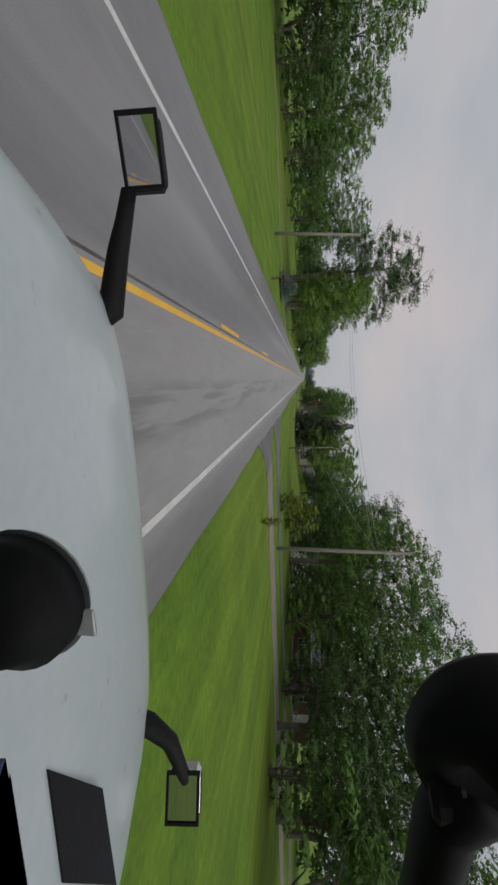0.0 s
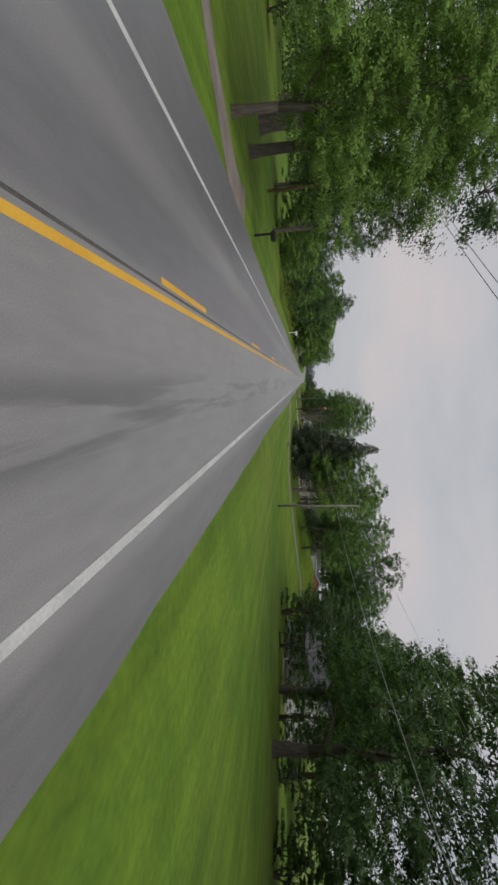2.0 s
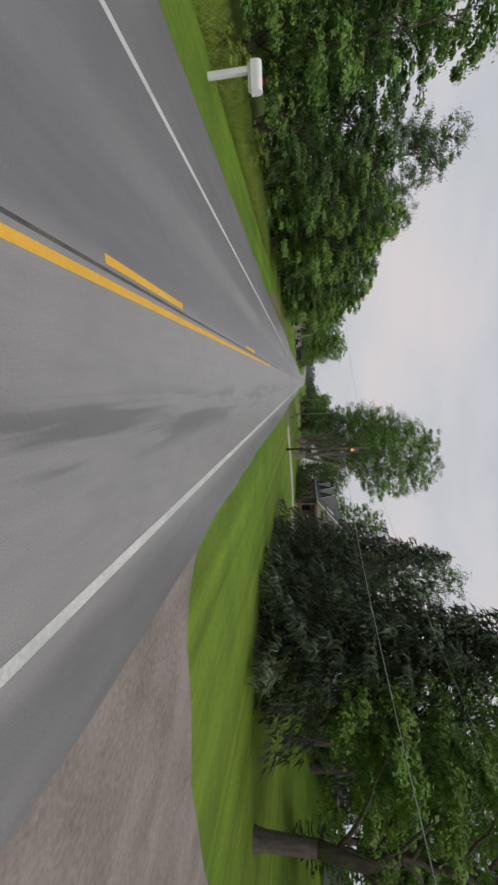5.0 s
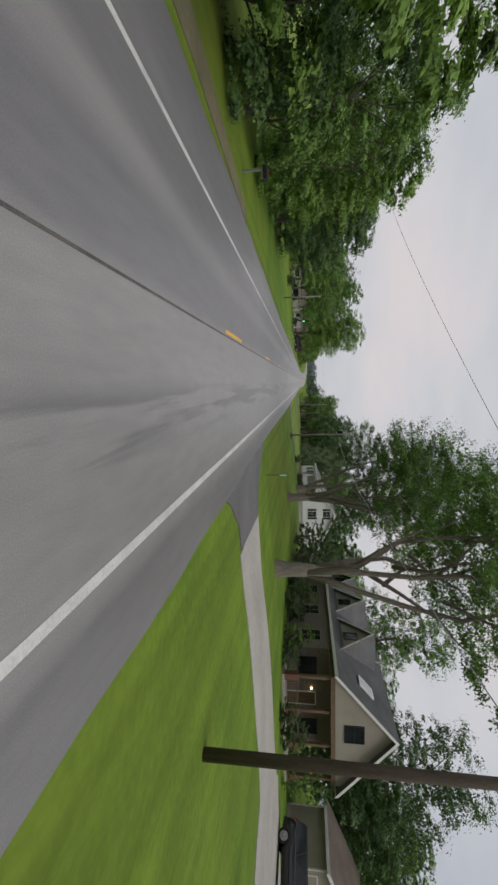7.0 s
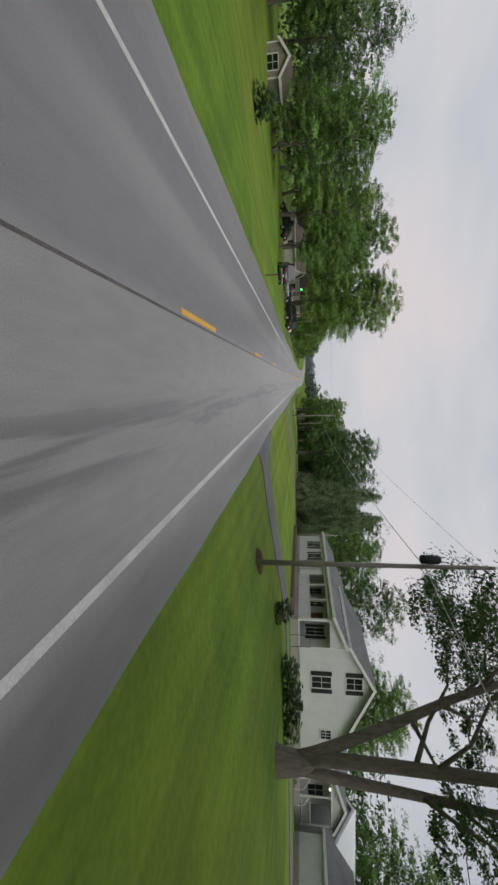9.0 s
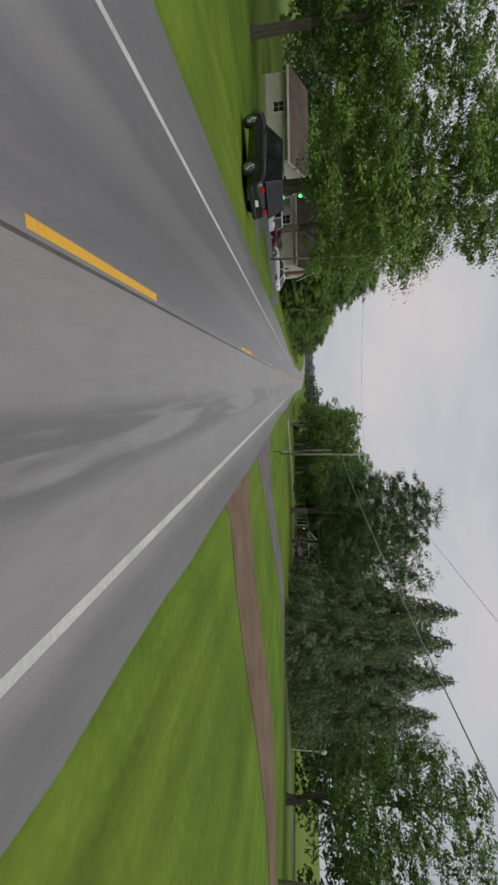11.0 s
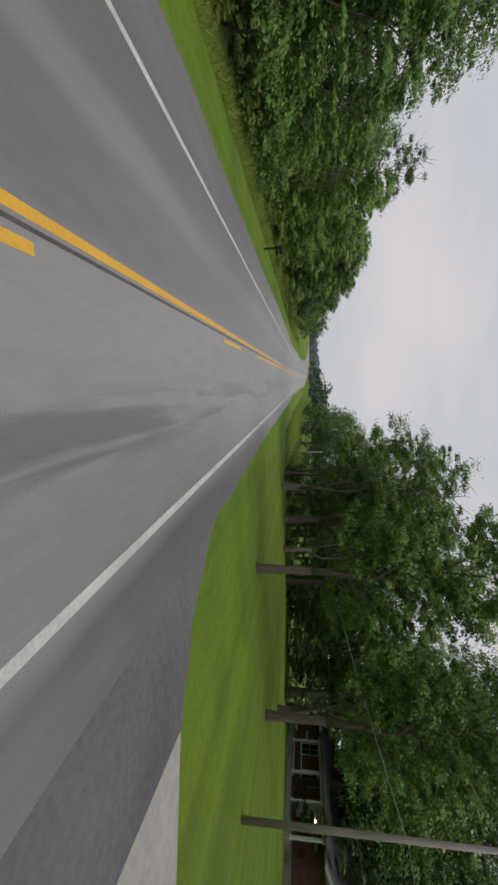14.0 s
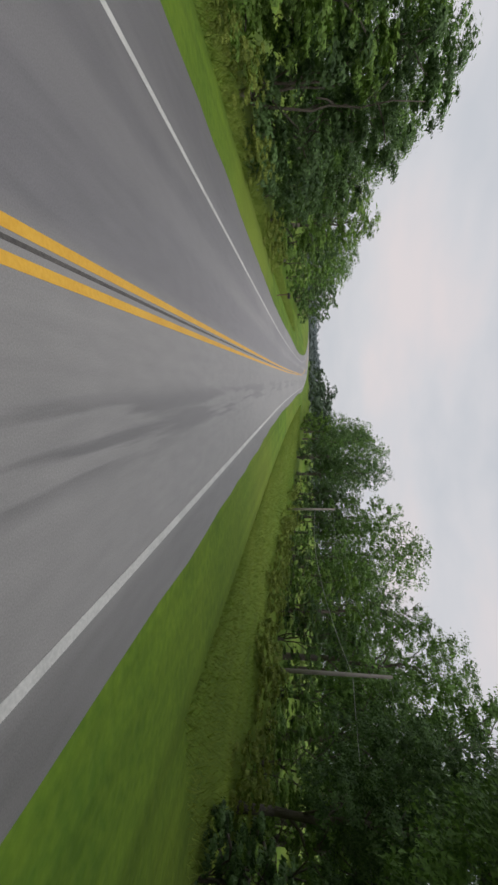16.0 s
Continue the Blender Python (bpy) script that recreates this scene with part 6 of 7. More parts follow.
for yy, hw, top in ((5.3, 1.9, 7.0), (10.4, 1.9, 7.0), (14.6, 1.5, 6.6)):
    part("dormer", Geo().prism([(yy - hw, 4.3), (yy + hw, 4.3), (yy + hw, 4.5), (yy, top - 0.05), (yy - hw, 4.5)], 0.45, 3.9, "x"), TAN_SIDE, th, "steep tan dormer gable")
    roof_pair(th, 0.4, 4.0, yy - hw, yy + hw, 4.5, top, "x", ROOF_G, 0.25, 0.12, "dormer_roof")
    window(th, "W", (0.445, yy, 5.2), 0.8, 1.0, BLACKM, (2, 2))
tilt = Matrix.Translation((1.9, 1.6, 5.83)) @ Matrix.Rotation(-math.atan2(3.7, 4.3), 4, "Y")
light = part("skylight", Geo().box(-0.75, 0.75, -0.5, 0.5, 0, 0.10, 0.01, tilt), TRIM, th, "white-framed roof window")
part("pane", Geo().box(-0.64, 0.64, -0.39, 0.39, 0.101, 0.106, 0, tilt), CLEAR_LENS, light, "bright reflecting roof pane")
part("chimney", Geo().box(5.6, 6.5, 10.2, 11.2, 5.8, 8.3, 0.03).box(5.5, 6.6, 10.1, 11.3, 8.1, 8.3, 0.02), TAN_STONE, th, "tan brick chimney")
part("vent_pipe", Geo().tube([(3.9, 7, 7.3), (3.9, 7, 8.2)], 0.08, 8), STEEL, th)
part("porch_lamp", Geo().disc((3.4, 2.98, 2.0), (0, -1, 0), 0.06, 0.12, 10), WARM, th, "lit porch lamp")
tg = house_thing("garage", "tan garage beside the tan house", 34.6, 163.4)
tg.location.z = 0.55
block(tg, 0, 12.5, 0, 4.2, 0, 3.1, 5.5, "y", TAN_SIDE, ROOF_B)
for k in range(3):
    door(tg, "S", (1.9 + 3.4 * k, -0.005, 0.02), 2.7, 2.15, TAN_SIDE, "tan sectional garage door", 4)
part("wall_lamp", Geo().disc((3.6, -0.02, 2.4), (0, -1, 0), 0.09, 0.14, 10), WARM, tg, "lit orange wall lamp")

# brick ranch, long front to the road, a wide gable over its middle
br = house_thing("brick_house", "long red brick ranch house with a grey roof", 33.6, 293.2)
br.location.z = 0.65
block(br, 0, 8.5, 0, 23.5, 0, 2.75, 4.6, "y", BRICK, ROOF_G, 0.5)
for yy, w in ((1.4, 1.3), (3.6, 1.1), (6.4, 1.0), (9.2, 1.0), (21.0, 1.0)):
    window(br, "W", (-0.005, yy, 1.55), w, 1.45, TRIM, (2, 2), curtain=yy in (3.6, 9.2))
door(br, "W", (-0.005, 16.0, 0.15), 0.95, 2.05, TRIM, "white front door")
window(br, "W", (-0.005, 18.4, 1.5), 1.3, 1.3, TRIM, (2, 2))
part("porch_floor", Geo().box(-1.9, -0.01, 12.6, 20.5, -0.5, 0.12), CONCRETE, br)
posts(br, [(-1.7, 12.8), (-1.7, 15.2), (-1.7, 17.4), (-1.7, 20.2)], 0.12, 2.45, 0.09)
part("porch_roof", Geo().prism([(-2.2, 2.46), (-0.01, 3.0), (-0.01, 3.14), (-2.2, 2.60)], 12.4, 20.8, "y"), ROOF_G, br)
part("porch_beam", Geo().box(-1.8, -1.62, 12.7, 20.4, 2.30, 2.50), TRIM, br)
part("front_gable", Geo().prism([(1.2, 2.64), (11.6, 2.64), (6.4, 4.35)], -0.5, 3.0, "x"), GREY_SIDE, br, "grey sided front gable")
roof_pair(br, -0.5, 3.0, 1.2, 11.6, 2.64, 4.38, "x", ROOF_G, 0.35, 0.16, "front_gable_roof")
part("eave_board", Geo().box(-0.56, -0.50, 0.9, 11.9, 2.50, 2.66), TRIM, br, "white painted eave board")
part("porch_rail", Geo().box(-1.75, -1.68, 17.5, 20.1, 0.85, 0.92).box(-1.75, -1.68, 17.5, 20.1, 0.25, 0.31), TRIM, br)
part("porch_lamp", Geo().disc((-0.02, 15.2, 1.9), (-1, 0, 0), 0.07, 0.12, 10), WARM, br, "lit porch lamp")
block(br, 0.2, 3.4, -4.2, -0.01, 0, 2.1, 2.9, "y", SIDING, ROOF_G, 0.25)
window(br, "S", (2.2, -4.205, 1.5), 0.7, 0.7, BLACKM, (3, 1))

# cream house left of the road, gable with a brick chimney to the road
lh = house_thing("cream_house", "cream sided house with a brick chimney gable", -24.2, 280.5)
lh.location.z = -1.2
block(lh, 0, 9.0, 0, 7.0, 0, 3.2, 5.4, "x", CREAM, ROOF_B, 0.35)
part("chimney", Geo().box(9.0, 9.28, 3.05, 3.95, -0.3, 5.55, 0.02), BRICK, lh, "red brick chimney band up the gable")
for yy in (1.5, 5.5):
    window(lh, "E", (9.005, yy, 1.85), 0.9, 1.25, TRIM, (2, 2), curtain=True)
window(lh, "S", (3.0, -0.005, 1.6), 1.1, 1.2, TRIM, (2, 2))
block(lh, -12.5, -0.01, -3.5, 5.5, 0, 2.7, 4.7, "x", CREAM, ROOF_B, 0.4)
window(lh, "S", (-9.5, -3.505, 1.6), 1.6, 1.2, TRIM, (2, 1))
window(lh, "S", (-5.8, -3.505, 1.6), 0.9, 0.9, TRIM, (2, 2))
part("porch_roof", Geo().box(-3.2, 1.8, -3.4, -0.02, 2.35, 2.5), TRIM, lh, "flat white porch roof")
posts(lh, [(-2.9, -3.2), (1.6, -3.2)], 0.0, 2.35)
door(lh, "S", (0.9, -0.005, 0.05), 0.9, 2.0, TRIM, "white front door")
lp = thing("lamp_post", "slender post with a glowing green lamp", "lamp", "", -16.8, 263.6)
part("post", Geo().tube([(0, 0, -0.2), (0, 0, 3.6)], [0.05, 0.04], 8), POLE_W, lp)
part("bracket", Geo().tube([(0, 0, 3.45), (0.1, -0.12, 3.6), (0.16, -0.2, 3.62)], 0.02, 6), STEEL, lp)
part("lamp", Geo().tube([(0.16, -0.2, 3.42), (0.16, -0.2, 3.5), (0.16, -0.2, 3.66), (0.16, -0.2, 3.72)], [0.05, 0.13, 0.13, 0.06], 12), GREENLED, lp, "glowing green lamp", True)
l2 = house_thing("cream_cottage", "cream cottage with a low brown roof", -29.5, 266.5)
l2.location.z = -1.15
block(l2, 0, 8.0, 0, 7.0, 0, 2.6, 4.3, "x", CREAM, ROOF_B, 0.4)
window(l2, "S", (3.0, -0.005, 1.5), 0.9, 1.0, TRIM, (2, 2))
window(l2, "E", (8.005, 3.5, 1.5), 1.0, 1.1, TRIM, (2, 2))

# small shed, houses half hidden among trees
sh = house_thing("garden_shed", "small grey garden shed with a window", -27.0, 219.0, "shed")
sh.location.z -= 0.7
block(sh, 0, 2.7, 0, 3.0, 0, 1.8, 2.6, "y", POLE_W, ROOF_B, 0.2)
window(sh, "S", (1.5, -0.005, 1.15), 1.2, 0.9, TRIM, (2, 2))
h2 = house_thing("porch_house", "white house with a grey roof and front porch", 38.0, 83.0)
h2.location.z = -1.0
block(h2, 0, 9, 0, 13, 0, 3.0, 5.8, "y", SIDING, ROOF_G)
for yy in (3.0, 6.5, 10.5):
    window(h2, "W", (-0.005, yy, 1.8), 1.0, 1.4)
window(h2, "S", (4.5, -0.005, 1.7), 1.2, 1.3)
part("porch_roof", Geo().prism([(-2.6, 2.5), (0, 3.1), (0, 3.25), (-2.6, 2.65)], 1.0, 12.0, "y"), ROOF_G, h2)
posts(h2, [(-2.3, 1.4), (-2.3, 6.5), (-2.3, 11.6)], 0.0, 2.5)
part("porch_floor", Geo().box(-2.5, -0.01, 1.0, 12, -0.6, 0.02), CONCRETE, h2)
h3 = house_thing("grey_roofed_house", "low house with a dark grey roof among trees", 36.0, 143.5)
h3.location.z = 0.35
block(h3, 0, 8, 0, 13, 0, 2.8, 5.2, "y", TAN_SIDE, ROOF_G)
for yy in (2.5, 6.5, 10.5):
    window(h3, "W", (-0.005, yy, 1.6), 1.2, 1.2)
window(h3, "S", (4, -0.005, 1.6), 1.2, 1.2)
rs = house_thing("red_shed", "faded red shed with white trim beside a white garage", 44.6, 124.0, "shed")
rs.location.z = 2.1
block(rs, 0, 4.6, 0, 5, 0, 1.7, 2.7, "y", PINK, ROOF_G, 0.2)
door(rs, "S", (2.3, -0.005, 0.02), 1.3, 1.6, PINK, "faded red shed door")
window(rs, "W", (-0.005, 2.5, 1.0), 0.6, 0.6)
block(rs, -4.0, -0.01, 0.6, 6.0, 0, 2.0, 2.9, "x", SIDING, ROOF_G, 0.2)
h1 = house_thing("brick_cottage", "dark brick house half hidden under trees", 37.5, 43.5)
block(h1, 0, 9, 0, 10, 0, 2.8, 4.8, "y", BRICK, ROOF_G)
window(h1, "S", (2.5, -0.005, 1.6), 1.2, 1.3)
window(h1, "W", (-0.005, 3.0, 1.6), 1.2, 1.3)
window(h1, "W", (-0.005, 7.0, 1.6), 1.2, 1.3)
door(h1, "S", (5.5, -0.005, 0.05), 0.95, 2.05, TRIM)


# ---- parked vehicles ----
def paint(name, c):
    return mat(name, tuple(v * 0.92 for v in c), c, 0.8, 0.3, coat=0.6)


CAR_WHITE, CAR_BLACK, CAR_RED, CAR_SILVER = paint("white_car_paint", (0.72, 0.73, 0.74)), paint("black_car_paint", (0.014, 0.015, 0.017)), paint("burgundy_car_paint", (0.11, 0.010, 0.018)), paint("silver_car_paint", (0.35, 0.36, 0.38))


def car(x, y, turn, label, material, shape="sedan", group="parked cars", name="car"):
    """Lofted body with wheel arches, a glazed cabin, wheels and lamps; the front looks along local +y."""
    ob = thing(name, label, "car", group, x, y, turn=turn)
    L, W = {"sedan": (4.7, 1.82), "suv": (4.75, 1.92), "pickup": (5.6, 1.98)}[shape]
    # side profile of the body: along, height of the shoulder
    prof = {"sedan": [(-0.5, 0.72), (-0.46, 0.92), (-0.25, 1.0), (0.10, 0.98), (0.22, 0.94), (0.44, 0.80), (0.5, 0.60)],
            "suv": [(-0.5, 0.80), (-0.485, 1.08), (-0.2, 1.12), (0.12, 1.10), (0.24, 1.05), (0.46, 0.92), (0.5, 0.70)],
            "pickup": [(-0.5, 0.95), (-0.495, 1.10), (-0.12, 1.12), (0.14, 1.14), (0.22, 1.12), (0.47, 1.02), (0.5, 0.75)]}[shape]
    n = 25
    g = Geo()
    rings = []
    for i in range(n):
        u = -0.5 + i / (n - 1)
        top = float(np.interp(u, [p[0] for p in prof], [p[1] for p in prof]))
        end = 1 - 0.16 * ease((abs(u) - 0.36) / 0.14)
        w = W / 2 * float(end)
        low = 0.26 + 0.06 * float(ease((abs(u) - 0.4) / 0.1))
        for c in (-0.31, 0.31):
            d = abs(u - c) * L
            if d < 0.40:
                low = max(low, 0.30 + math.sqrt(0.16 - d * d) * 0.92)
        yy = u * L
        rings.append([(-w * 0.80, yy, low), (-w * 0.97, yy, low + 0.03), (-w, yy, (low + top) / 2), (-w * 0.96, yy, top - 0.10), (-w * 0.86, yy, top - 0.01), (0, yy, top + 0.03), (w * 0.86, yy, top - 0.01), (w * 0.96, yy, top - 0.10), (w, yy, (low + top) / 2), (w * 0.97, yy, low + 0.03), (w * 0.80, yy, low)])
    m = len(rings[0])
    v = [p for r in rings for p in r]
    f = [(i * m + k, i * m + (k + 1) % m, (i + 1) * m + (k + 1) % m, (i + 1) * m + k) for i in range(n - 1) for k in range(m)]
    f += [tuple(range(m - 1, -1, -1)), tuple((n - 1) * m + k for k in range(m))]
    g.add(v, [tuple(reversed(q)) for q in f])
    part("body", g, material, ob, smooth=True)
    # cabin: base and roof rectangles
    b0, b1, r0, r1, h, zb = {"sedan": (-0.40, 0.24, -0.23, 0.06, 1.45, 0.95), "suv": (-0.49, 0.24, -0.44, 0.08, 1.75, 1.06), "pickup": (-0.13, 0.24, -0.09, 0.10, 1.82, 1.08)}[shape]
    a, c = W / 2 * 0.88, W / 2 * 0.70

    def cab(k0, k1, grow):
        q = []
        for k in (k0, k1):
            ya, yb = (b0 + (r0 - b0) * k) * L - grow, (b1 + (r1 - b1) * k) * L + grow
            w = a + (c - a) * k + grow
            z = zb + (h - zb) * k
            q += [(-w, ya, z), (w, ya, z), (w, yb, z), (-w, yb, z)]
        return q
    box_f = [(3, 2, 1, 0), (4, 5, 6, 7), (0, 1, 5, 4), (1, 2, 6, 5), (2, 3, 7, 6), (3, 0, 4, 7)]
    part("window_glass", Geo().add(cab(0, 0.9, 0), box_f), GLASS, ob, "dark tinted windows")
    part("roof", Geo().add(cab(0.88, 1.0, 0.012), box_f), material, ob)
    for s in (-1, 1):
        for k0, k1 in ((b0, r0), (b1, r1), ((b0 + b1) / 2 - 0.02, (r0 + r1) / 2 - 0.02)):
            part("pillar", Geo().tube([(s * (a + 0.004), k0 * L, zb - 0.02), (s * (c + 0.012), k1 * L, h - 0.05)], 0.035, 6), material, ob)
    for sx in (-1, 1):
        for yy in (-0.31 * L, 0.31 * L):
            r = 0.335 if shape == "sedan" else 0.375
            x0 = sx * (W / 2 - 0.20)
            tyre = Geo().tube([(x0, yy, r), (x0 + sx * 0.03, yy, r), (x0 + sx * 0.17, yy, r), (x0 + sx * 0.20, yy, r)], [r * 0.8, r, r, r * 0.82], 22)
            wheel = part("wheel", tyre, RUBBER, ob, "black tyre")
            rim = Geo().tube([(x0 + sx * 0.195, yy, r), (x0 + sx * 0.21, yy, r)], [r * 0.66, r * 0.60], 18)
            for k in range(5):
                an = 2 * math.pi * k / 5
                rim.tube([(x0 + sx * 0.212, yy, r), (x0 + sx * 0.214, yy + math.cos(an) * r * 0.6, r + math.sin(an) * r * 0.6)], [0.035, 0.025], 5)
            part("rim", rim, ALLOY, wheel, "alloy rim")
        zt = prof[1][1] - 0.16
        part("tail_lamp", Geo().box(sx * W * 0.28 - 0.13, sx * W * 0.28 + 0.13, -L / 2 - 0.012, -L / 2 + 0.10, zt - 0.09, zt + 0.07, 0.015), RED_LENS, ob, "red tail lamp")
        part("headlamp", Geo().box(sx * W * 0.29 - 0.16, sx * W * 0.29 + 0.16, L / 2 - 0.12, L / 2 + 0.006, 0.60, 0.72, 0.015), CLEAR_LENS, ob, "clear headlamp")
        part("side_mirror", Geo().box(sx * (W / 2 + 0.02) - 0.07, sx * (W / 2 + 0.02) + 0.07, b1 * L - 0.45, b1 * L - 0.33, 1.0, 1.13, 0.02), material, ob)
    part("bumper", Geo().box(-W * 0.42, W * 0.42, -L / 2 - 0.05, -L / 2 + 0.1, 0.34, 0.52, 0.03), material if shape != "pickup" else CHROME, ob)
    part("grille", Geo().box(-W * 0.25, W * 0.25, L / 2 - 0.06, L / 2 + 0.01, 0.42, 0.58, 0.01), BLACK, ob)
    part("number_plate", Geo().box(-0.15, 0.15, -L / 2 - 0.065, -L / 2 - 0.045, 0.55, 0.68), WHITE_SIGN, ob, "plain pale plate")
    return ob


big = car(24.3, 149.6, 219, "white sport utility car parked on the concrete drive", CAR_WHITE, "suv")
big.matrix_basis = big.matrix_basis @ Matrix.Scale(1.10, 4)
car(29.0, 159.0, 200, "black sport utility car parked by the tan house", CAR_BLACK, "suv")
car(31.5, 156.0, 185, "burgundy car parked by the tan garage", CAR_RED, "sedan")
car(31.0, 288.6, -45, "red car parked by the brick house", CAR_RED, "sedan")
car(-11.5, 268.6, 72, "white sedan parked on dark asphalt", CAR_WHITE, "sedan")
car(-17.2, 266.4, 68, "white sport utility car beside the cream house", CAR_WHITE, "suv")
car(-16.2, 270.6, 70, "burgundy sedan beside the cream house", CAR_RED, "sedan")
car(-8.7, 241.5, 62, "black sport utility car parked on the lawn's edge", CAR_BLACK, "suv")
car(-11.0, 228.5, 20, "black pickup truck beside the grass verge", CAR_BLACK, "pickup")
car(-20.0, 238.0, 75, "dark sedan parked under the trees", CAR_BLACK, "sedan")
car(45.5, 148.0, 90, "white sedan parked far across the lawn", CAR_WHITE, "sedan")
car(43, 135, 80, "dark car parked among trees", CAR_BLACK, "sedan")
car(44.0, 281.0, 100, "silver car parked beyond the lawn", CAR_SILVER, "sedan")


# ---- the lorry at the start of the way: bonnet, mirrors, cab, things on its windscreen ----
tk = tagged(new("lorry"), "white lorry tractor with black bonnet mirrors", "truck")
tk.matrix_basis = pose(1.98, 0, 0)
HOOD = [  # along, half width, height of the crown, height of the edge
    (0.50, 1.30, 1.67, 1.62), (0.80, 1.27, 1.655, 1.585), (1.15, 1.20, 1.61, 1.525), (1.45, 1.12, 1.56, 1.46), (1.65, 1.05, 1.515, 1.40), (1.78, 0.99, 1.47, 1.32), (1.86, 0.92, 1.38, 1.20), (1.89, 0.88, 1.20, 1.0), (1.88, 0.88, 0.62, 0.6)]
g = Geo()
m = 21
for y, w, zc, ze in HOOD:
    for k in range(m):
        u = -1 + 2 * k / (m - 1)
        g.v.append((w * math.sin(u * math.pi / 2) if abs(u) < 0.999 else w * u, y, ze + (zc - ze) * (1 - abs(u) ** 3.2)))
for i in range(len(HOOD) - 1):
    g.f += [(i * m + k, i * m + k + 1, (i + 1) * m + k + 1, (i + 1) * m + k) for k in range(m - 1)]
bonnet = part("bonnet", g, TRUCK_W, tk, "white bonnet with small dirt marks", True)
# dark four-cornered slab on the right of the bonnet
part("dark_panel", Geo().prism([(0.23, 0.73), (0.52, 0.93), (0.90, 0.946), (0.56, 0.73)], 1.50, 1.665, "z"), BLACK, bonnet, "dark panel lying on the bonnet")
for s in (-1, 1):
    part("bonnet_seam", Geo().tube([(s * 1.09, 0.55, 1.637), (s * 1.07, 0.80, 1.621), (s * 1.03, 1.15, 1.570), (s * 0.97, 1.45, 1.512), (s * 0.91, 1.65, 1.455), (s * 0.86, 1.78, 1.395)], 0.007, 5), BLACK, bonnet, "dark panel gap")
    part("fender", Geo().prism([(0.3, 0.55), (0.3, 1.36), (0.9, 1.38), (1.5, 1.28), (1.8, 1.05), (1.86, 0.55), (1.55, 0.55), (1.45, 0.85), (1.2, 1.0), (0.9, 1.0), (0.65, 0.85), (0.55, 0.55)], s * 1.20 if s < 0 else 0.92, -0.92 if s < 0 else 1.20, "x"), TRUCK_W, tk)
    part("wheel", Geo().tube([(s * 0.85, 1.05, 0.5), (s * 0.9, 1.05, 0.5), (s * 1.13, 1.05, 0.5), (s * 1.17, 1.05, 0.5)], [0.42, 0.5, 0.5, 0.42], 28), RUBBER, tk, "black front tyre")
    part("headlamp", Geo().box(s * 0.92 - 0.16, s * 0.92 + 0.16, 1.80, 1.90, 0.78, 0.98, 0.03), CLEAR_LENS, tk, "clear headlamp")
    # mirror on its bent arm
    k, o, dz = (1, 0.0, 0.0) if s > 0 else (-1, -0.13, -0.05)
    arm = part("mirror_arm", Geo().tube([(k * 0.90, 1.56, 1.38), (k * 0.97, 1.60, 1.50), (k * 1.07 + o, 1.61, 1.60 + dz), (k * 1.18 + o, 1.61, 1.635 + dz), (k * 1.29 + o, 1.62, 1.66 + dz)], [0.065, 0.055, 0.042, 0.034, 0.03], 10), BLACK, tk, "bent black mirror arm", True)
    mm = Matrix.Translation((k * 1.415 + o, 1.60, 1.68)) @ Matrix.Rotation(radians(12), 4, "Z") @ Matrix.Rotation(radians(-8), 4, "X") if k < 0 else Matrix.Translation((1.345, 1.58, 1.655)) @ Matrix.Rotation(radians(-20), 4, "Z") @ Matrix.Rotation(radians(-7), 4, "X")
    hw, hh = (0.128, 0.079) if k < 0 else (0.115, 0.082)
    head = part("mirror_head", Geo().box(-hw, hw, 0.0, 0.10, -hh, hh, 0.02, mm), BLACK if k < 0 else CHROME, tk, "black mirror housing" if k < 0 else "chrome mirror housing")
    part("mirror_frame", Geo().box(-hw, hw, -0.014, 0.002, hh - 0.014, hh, 0, mm).box(-hw, hw, -0.014, 0.002, -hh, -hh + 0.012, 0, mm).box(-hw, -hw + 0.014, -0.014, 0.002, -hh + 0.012, hh - 0.014, 0, mm).box(hw - 0.014, hw, -0.014, 0.002, -hh + 0.012, hh - 0.014, 0, mm), BLACK, head, "black mirror frame")
    part("mirror_glass", Geo().box(-hw + 0.014, hw - 0.014, -0.006, -0.002, -hh + 0.012, hh - 0.014, 0, mm), MIRROR, head, "convex mirror glass")
part("bumper", Geo().box(-1.15, 1.15, 1.72, 2.0, 0.32, 0.62, 0.05), CHROME, tk, "chrome front bumper")
part("grille", Geo().box(-0.62, 0.62, 1.86, 1.93, 0.66, 1.24, 0.02), BLACKM, tk, "dark front grille")
part("chassis_rail", Geo().box(-0.45, -0.32, -5.2, 1.7, 0.62, 0.86).box(0.32, 0.45, -5.2, 1.7, 0.62, 0.86), BLACKM, tk)
for s in (-1, 1):
    for yy in (-4.6, -3.3):
        part("wheel", Geo().tube([(s * 0.68, yy, 0.5), (s * 0.72, yy, 0.5), (s * 1.2, yy, 0.5), (s * 1.24, yy, 0.5)], [0.42, 0.5, 0.5, 0.42], 28), RUBBER, tk, "black rear tyre")
# cab shell, open to the front where the windscreen sits
part("cab_floor", Geo().box(-1.15, 1.15, -1.9, 0.30, 0.9, 1.0), BLACK, tk)
part("cab_back", Geo().box(-1.15, 1.15, -1.95, -1.85, 1.0, 3.4, 0.02), TRUCK_W, tk)
part("cab_roof", Geo().box(-1.15, 1.15, -1.95, -0.45, 3.3, 3.42, 0.03), TRUCK_W, tk)
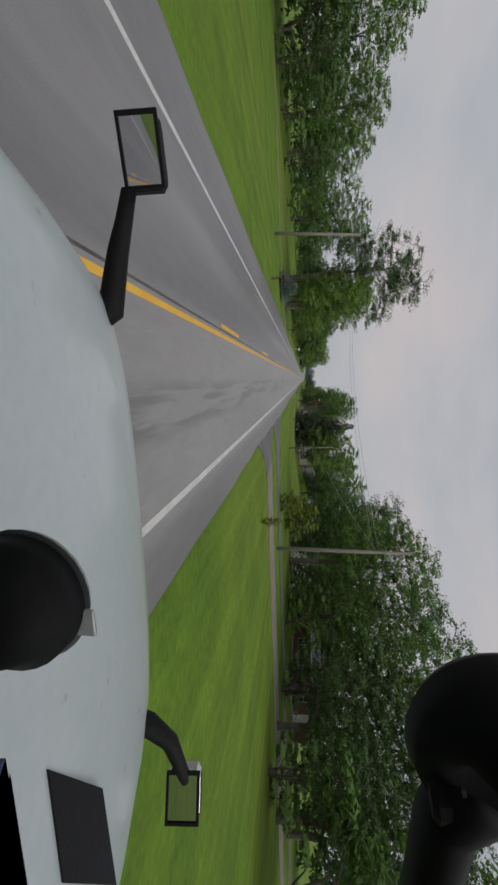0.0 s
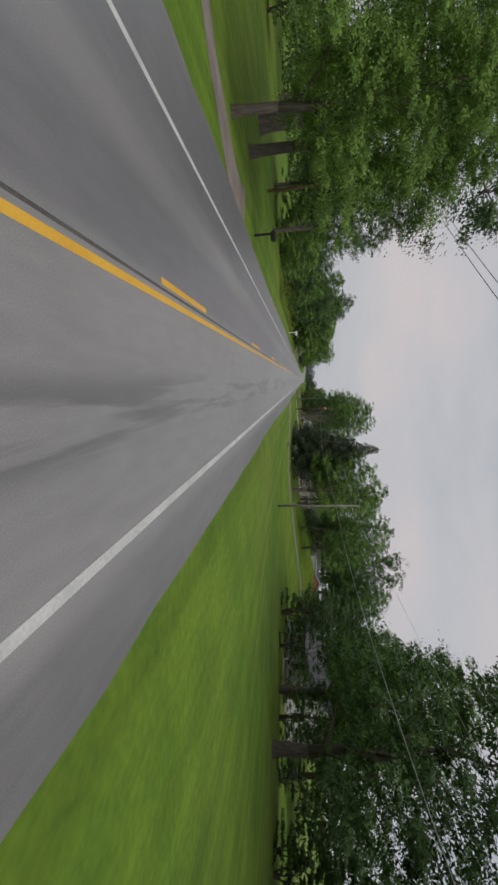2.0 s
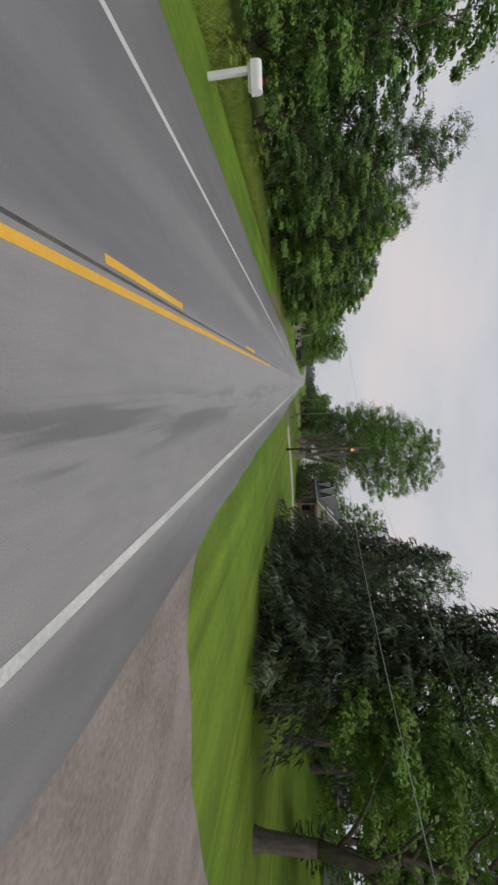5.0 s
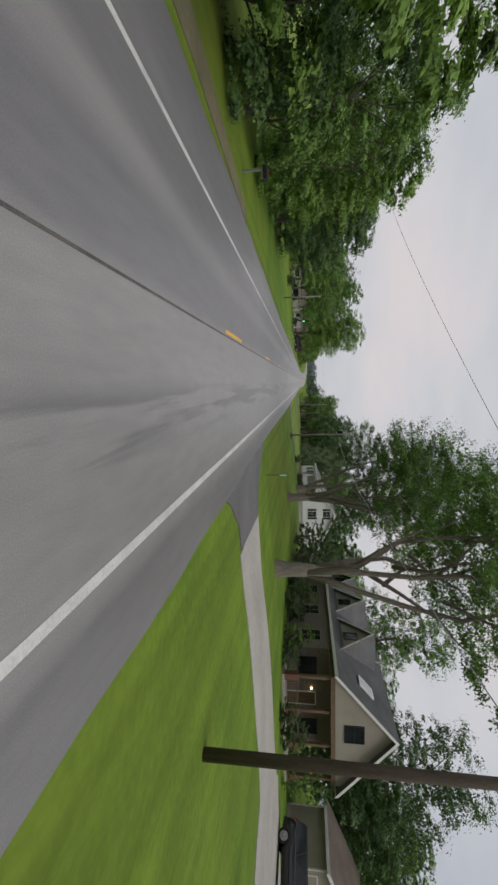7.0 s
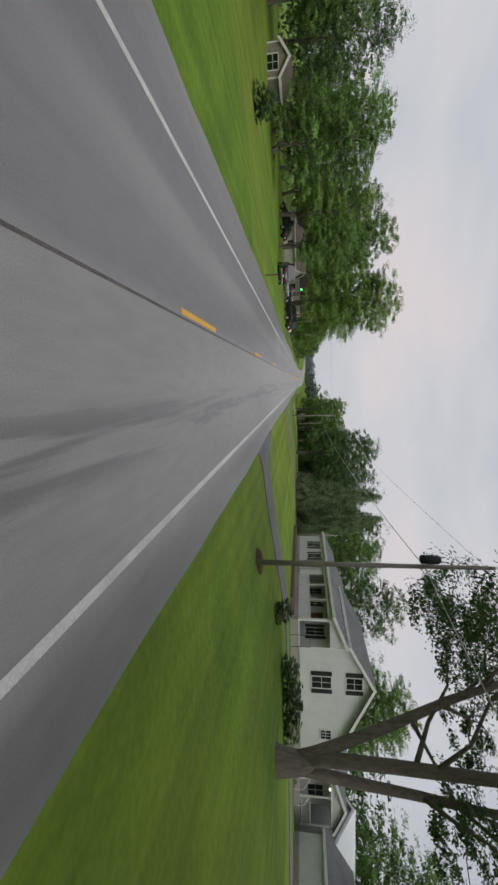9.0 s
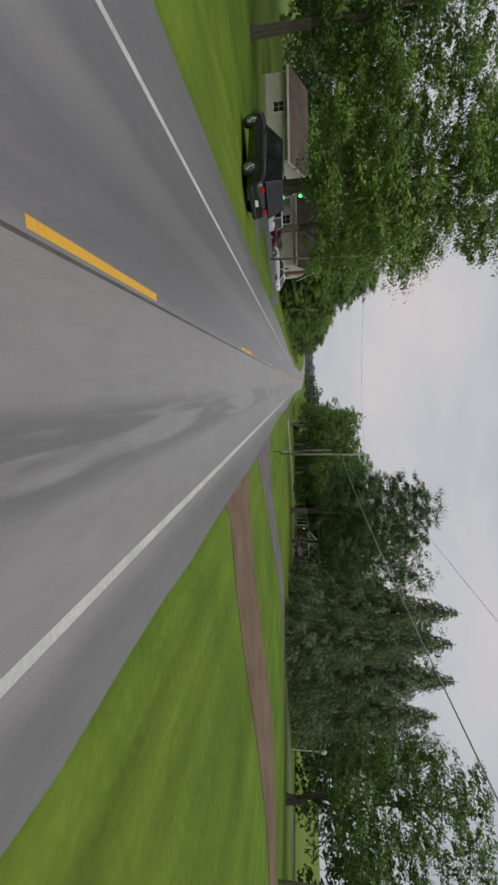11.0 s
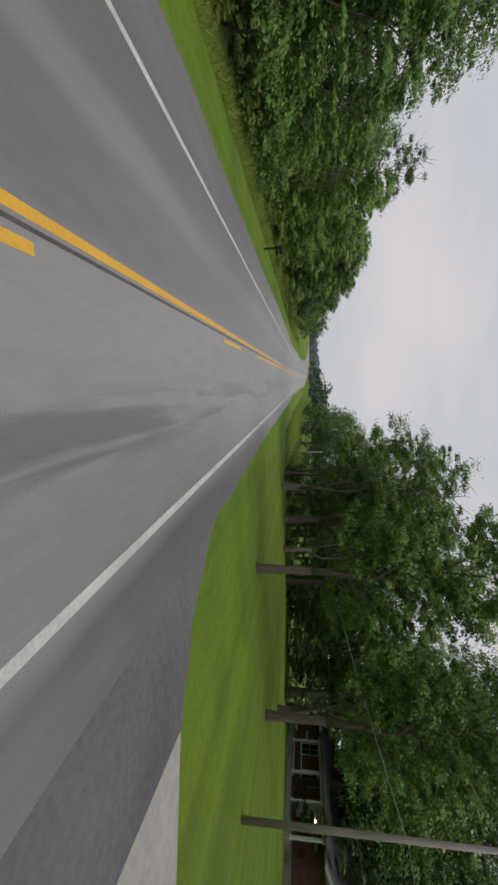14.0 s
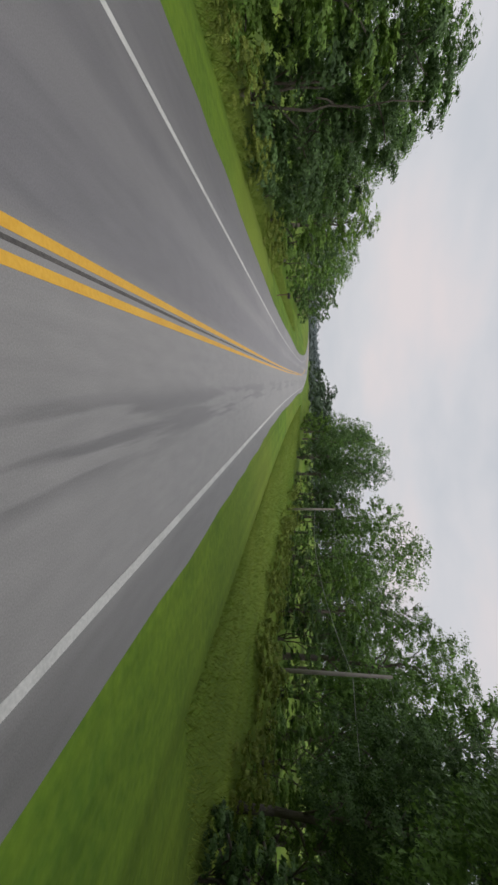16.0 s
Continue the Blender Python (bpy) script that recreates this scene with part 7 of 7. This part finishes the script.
for s in (-1, 1):
    part("cab_side", Geo().box(s * 1.12 - 0.03, s * 1.12 + 0.03, -1.9, -0.5, 1.0, 3.3), TRUCK_W, tk)
    part("lower_side", Geo().box(s * 1.12 - 0.03, s * 1.12 + 0.03, -0.5, 0.34, 1.0, 1.5), TRUCK_W, tk)
part("firewall", Geo().box(-1.1, 1.1, 0.32, 0.42, 0.9, 1.62), BLACK, tk)
part("dashboard", Geo().box(-1.08, 1.08, -0.30, 0.33, 1.35, 1.66, 0.05), BLACK, tk, "black dashboard top")
part("cowl", Geo().box(-1.02, 1.02, 0.40, 0.52, 1.55, 1.64, 0.02), BLACKM, tk, "dark cowl under the windscreen")
part("wiper", Geo().tube([(0.10, 0.46, 1.67), (0.55, 0.48, 1.72), (0.98, 0.47, 1.70)], [0.014, 0.012, 0.008], 6), BLACK, tk, "black wiper blade")
cup = thing("suction_mount", "black suction cup mount with a clear pull tab", "phone mount", "", 1.61, 0.47, 1.89)
part("cup", Geo().tube([(0.0, 0.0, -0.01), (0.0, -0.03, -0.01), (0.0, -0.05, -0.01), (0, -0.09, -0.02)], [0.094, 0.092, 0.07, 0.05], 28), BLACK, cup, smooth=True)
part("rim", Geo().tube([(0.0, 0.004, -0.01), (0.0, 0.012, -0.01)], [0.100, 0.097], 28), STEEL, cup, "grey rubber rim")
part("stem", Geo().tube([(0, -0.06, -0.02), (0.02, -0.12, -0.10), (0.03, -0.14, -0.27)], [0.05, 0.045, 0.04], 12), BLACK, cup)
part("pull_tab", Geo().box(0.015, 0.055, -0.002, 0.004, 0.050, 0.096, 0.0018), CLEAR_LENS, cup, "clear plastic pull tab")
mount = thing("camera_mount", "black ball-jointed mount hanging at the windscreen", "phone mount", "", 1.765, 0.46, 2.475)
part("suction_disc", Geo().tube([(0.0, 0.02, 0.035), (0.0, 0.0, 0.035), (0.0, -0.03, 0.035), (0.0, -0.06, 0.035), (0.01, -0.065, 0.03)], [0.100, 0.112, 0.106, 0.07, 0.05], 32), BLACK, mount, smooth=True)
part("arm", Geo().tube([(0.05, -0.02, 0.0), (0.10, -0.02, -0.03), (0.20, -0.02, -0.045), (0.36, -0.03, -0.075)], [0.05, 0.038, 0.034, 0.036], 12), BLACK, mount, smooth=True)
part("clamp_knob", Geo().disc((0.055, -0.02, -0.015), (0.1, 0, -1), 0.036, 0.04, 14), BLACK, mount)
blue = thing("dash_gadget", "dark blue gadget on the dashboard", "gadget", "", 1.76, 0.30, 1.66)
part("case", Geo().box(-0.09, 0.20, -0.03, 0.02, 0.0, 0.312, 0.02), BLUE, blue)
part("clear_cover", Geo().box(-0.03, 0.20, 0.022, 0.034, 0.02, 0.293, 0.005), CLEAR_LENS, blue, "clear plastic cover")
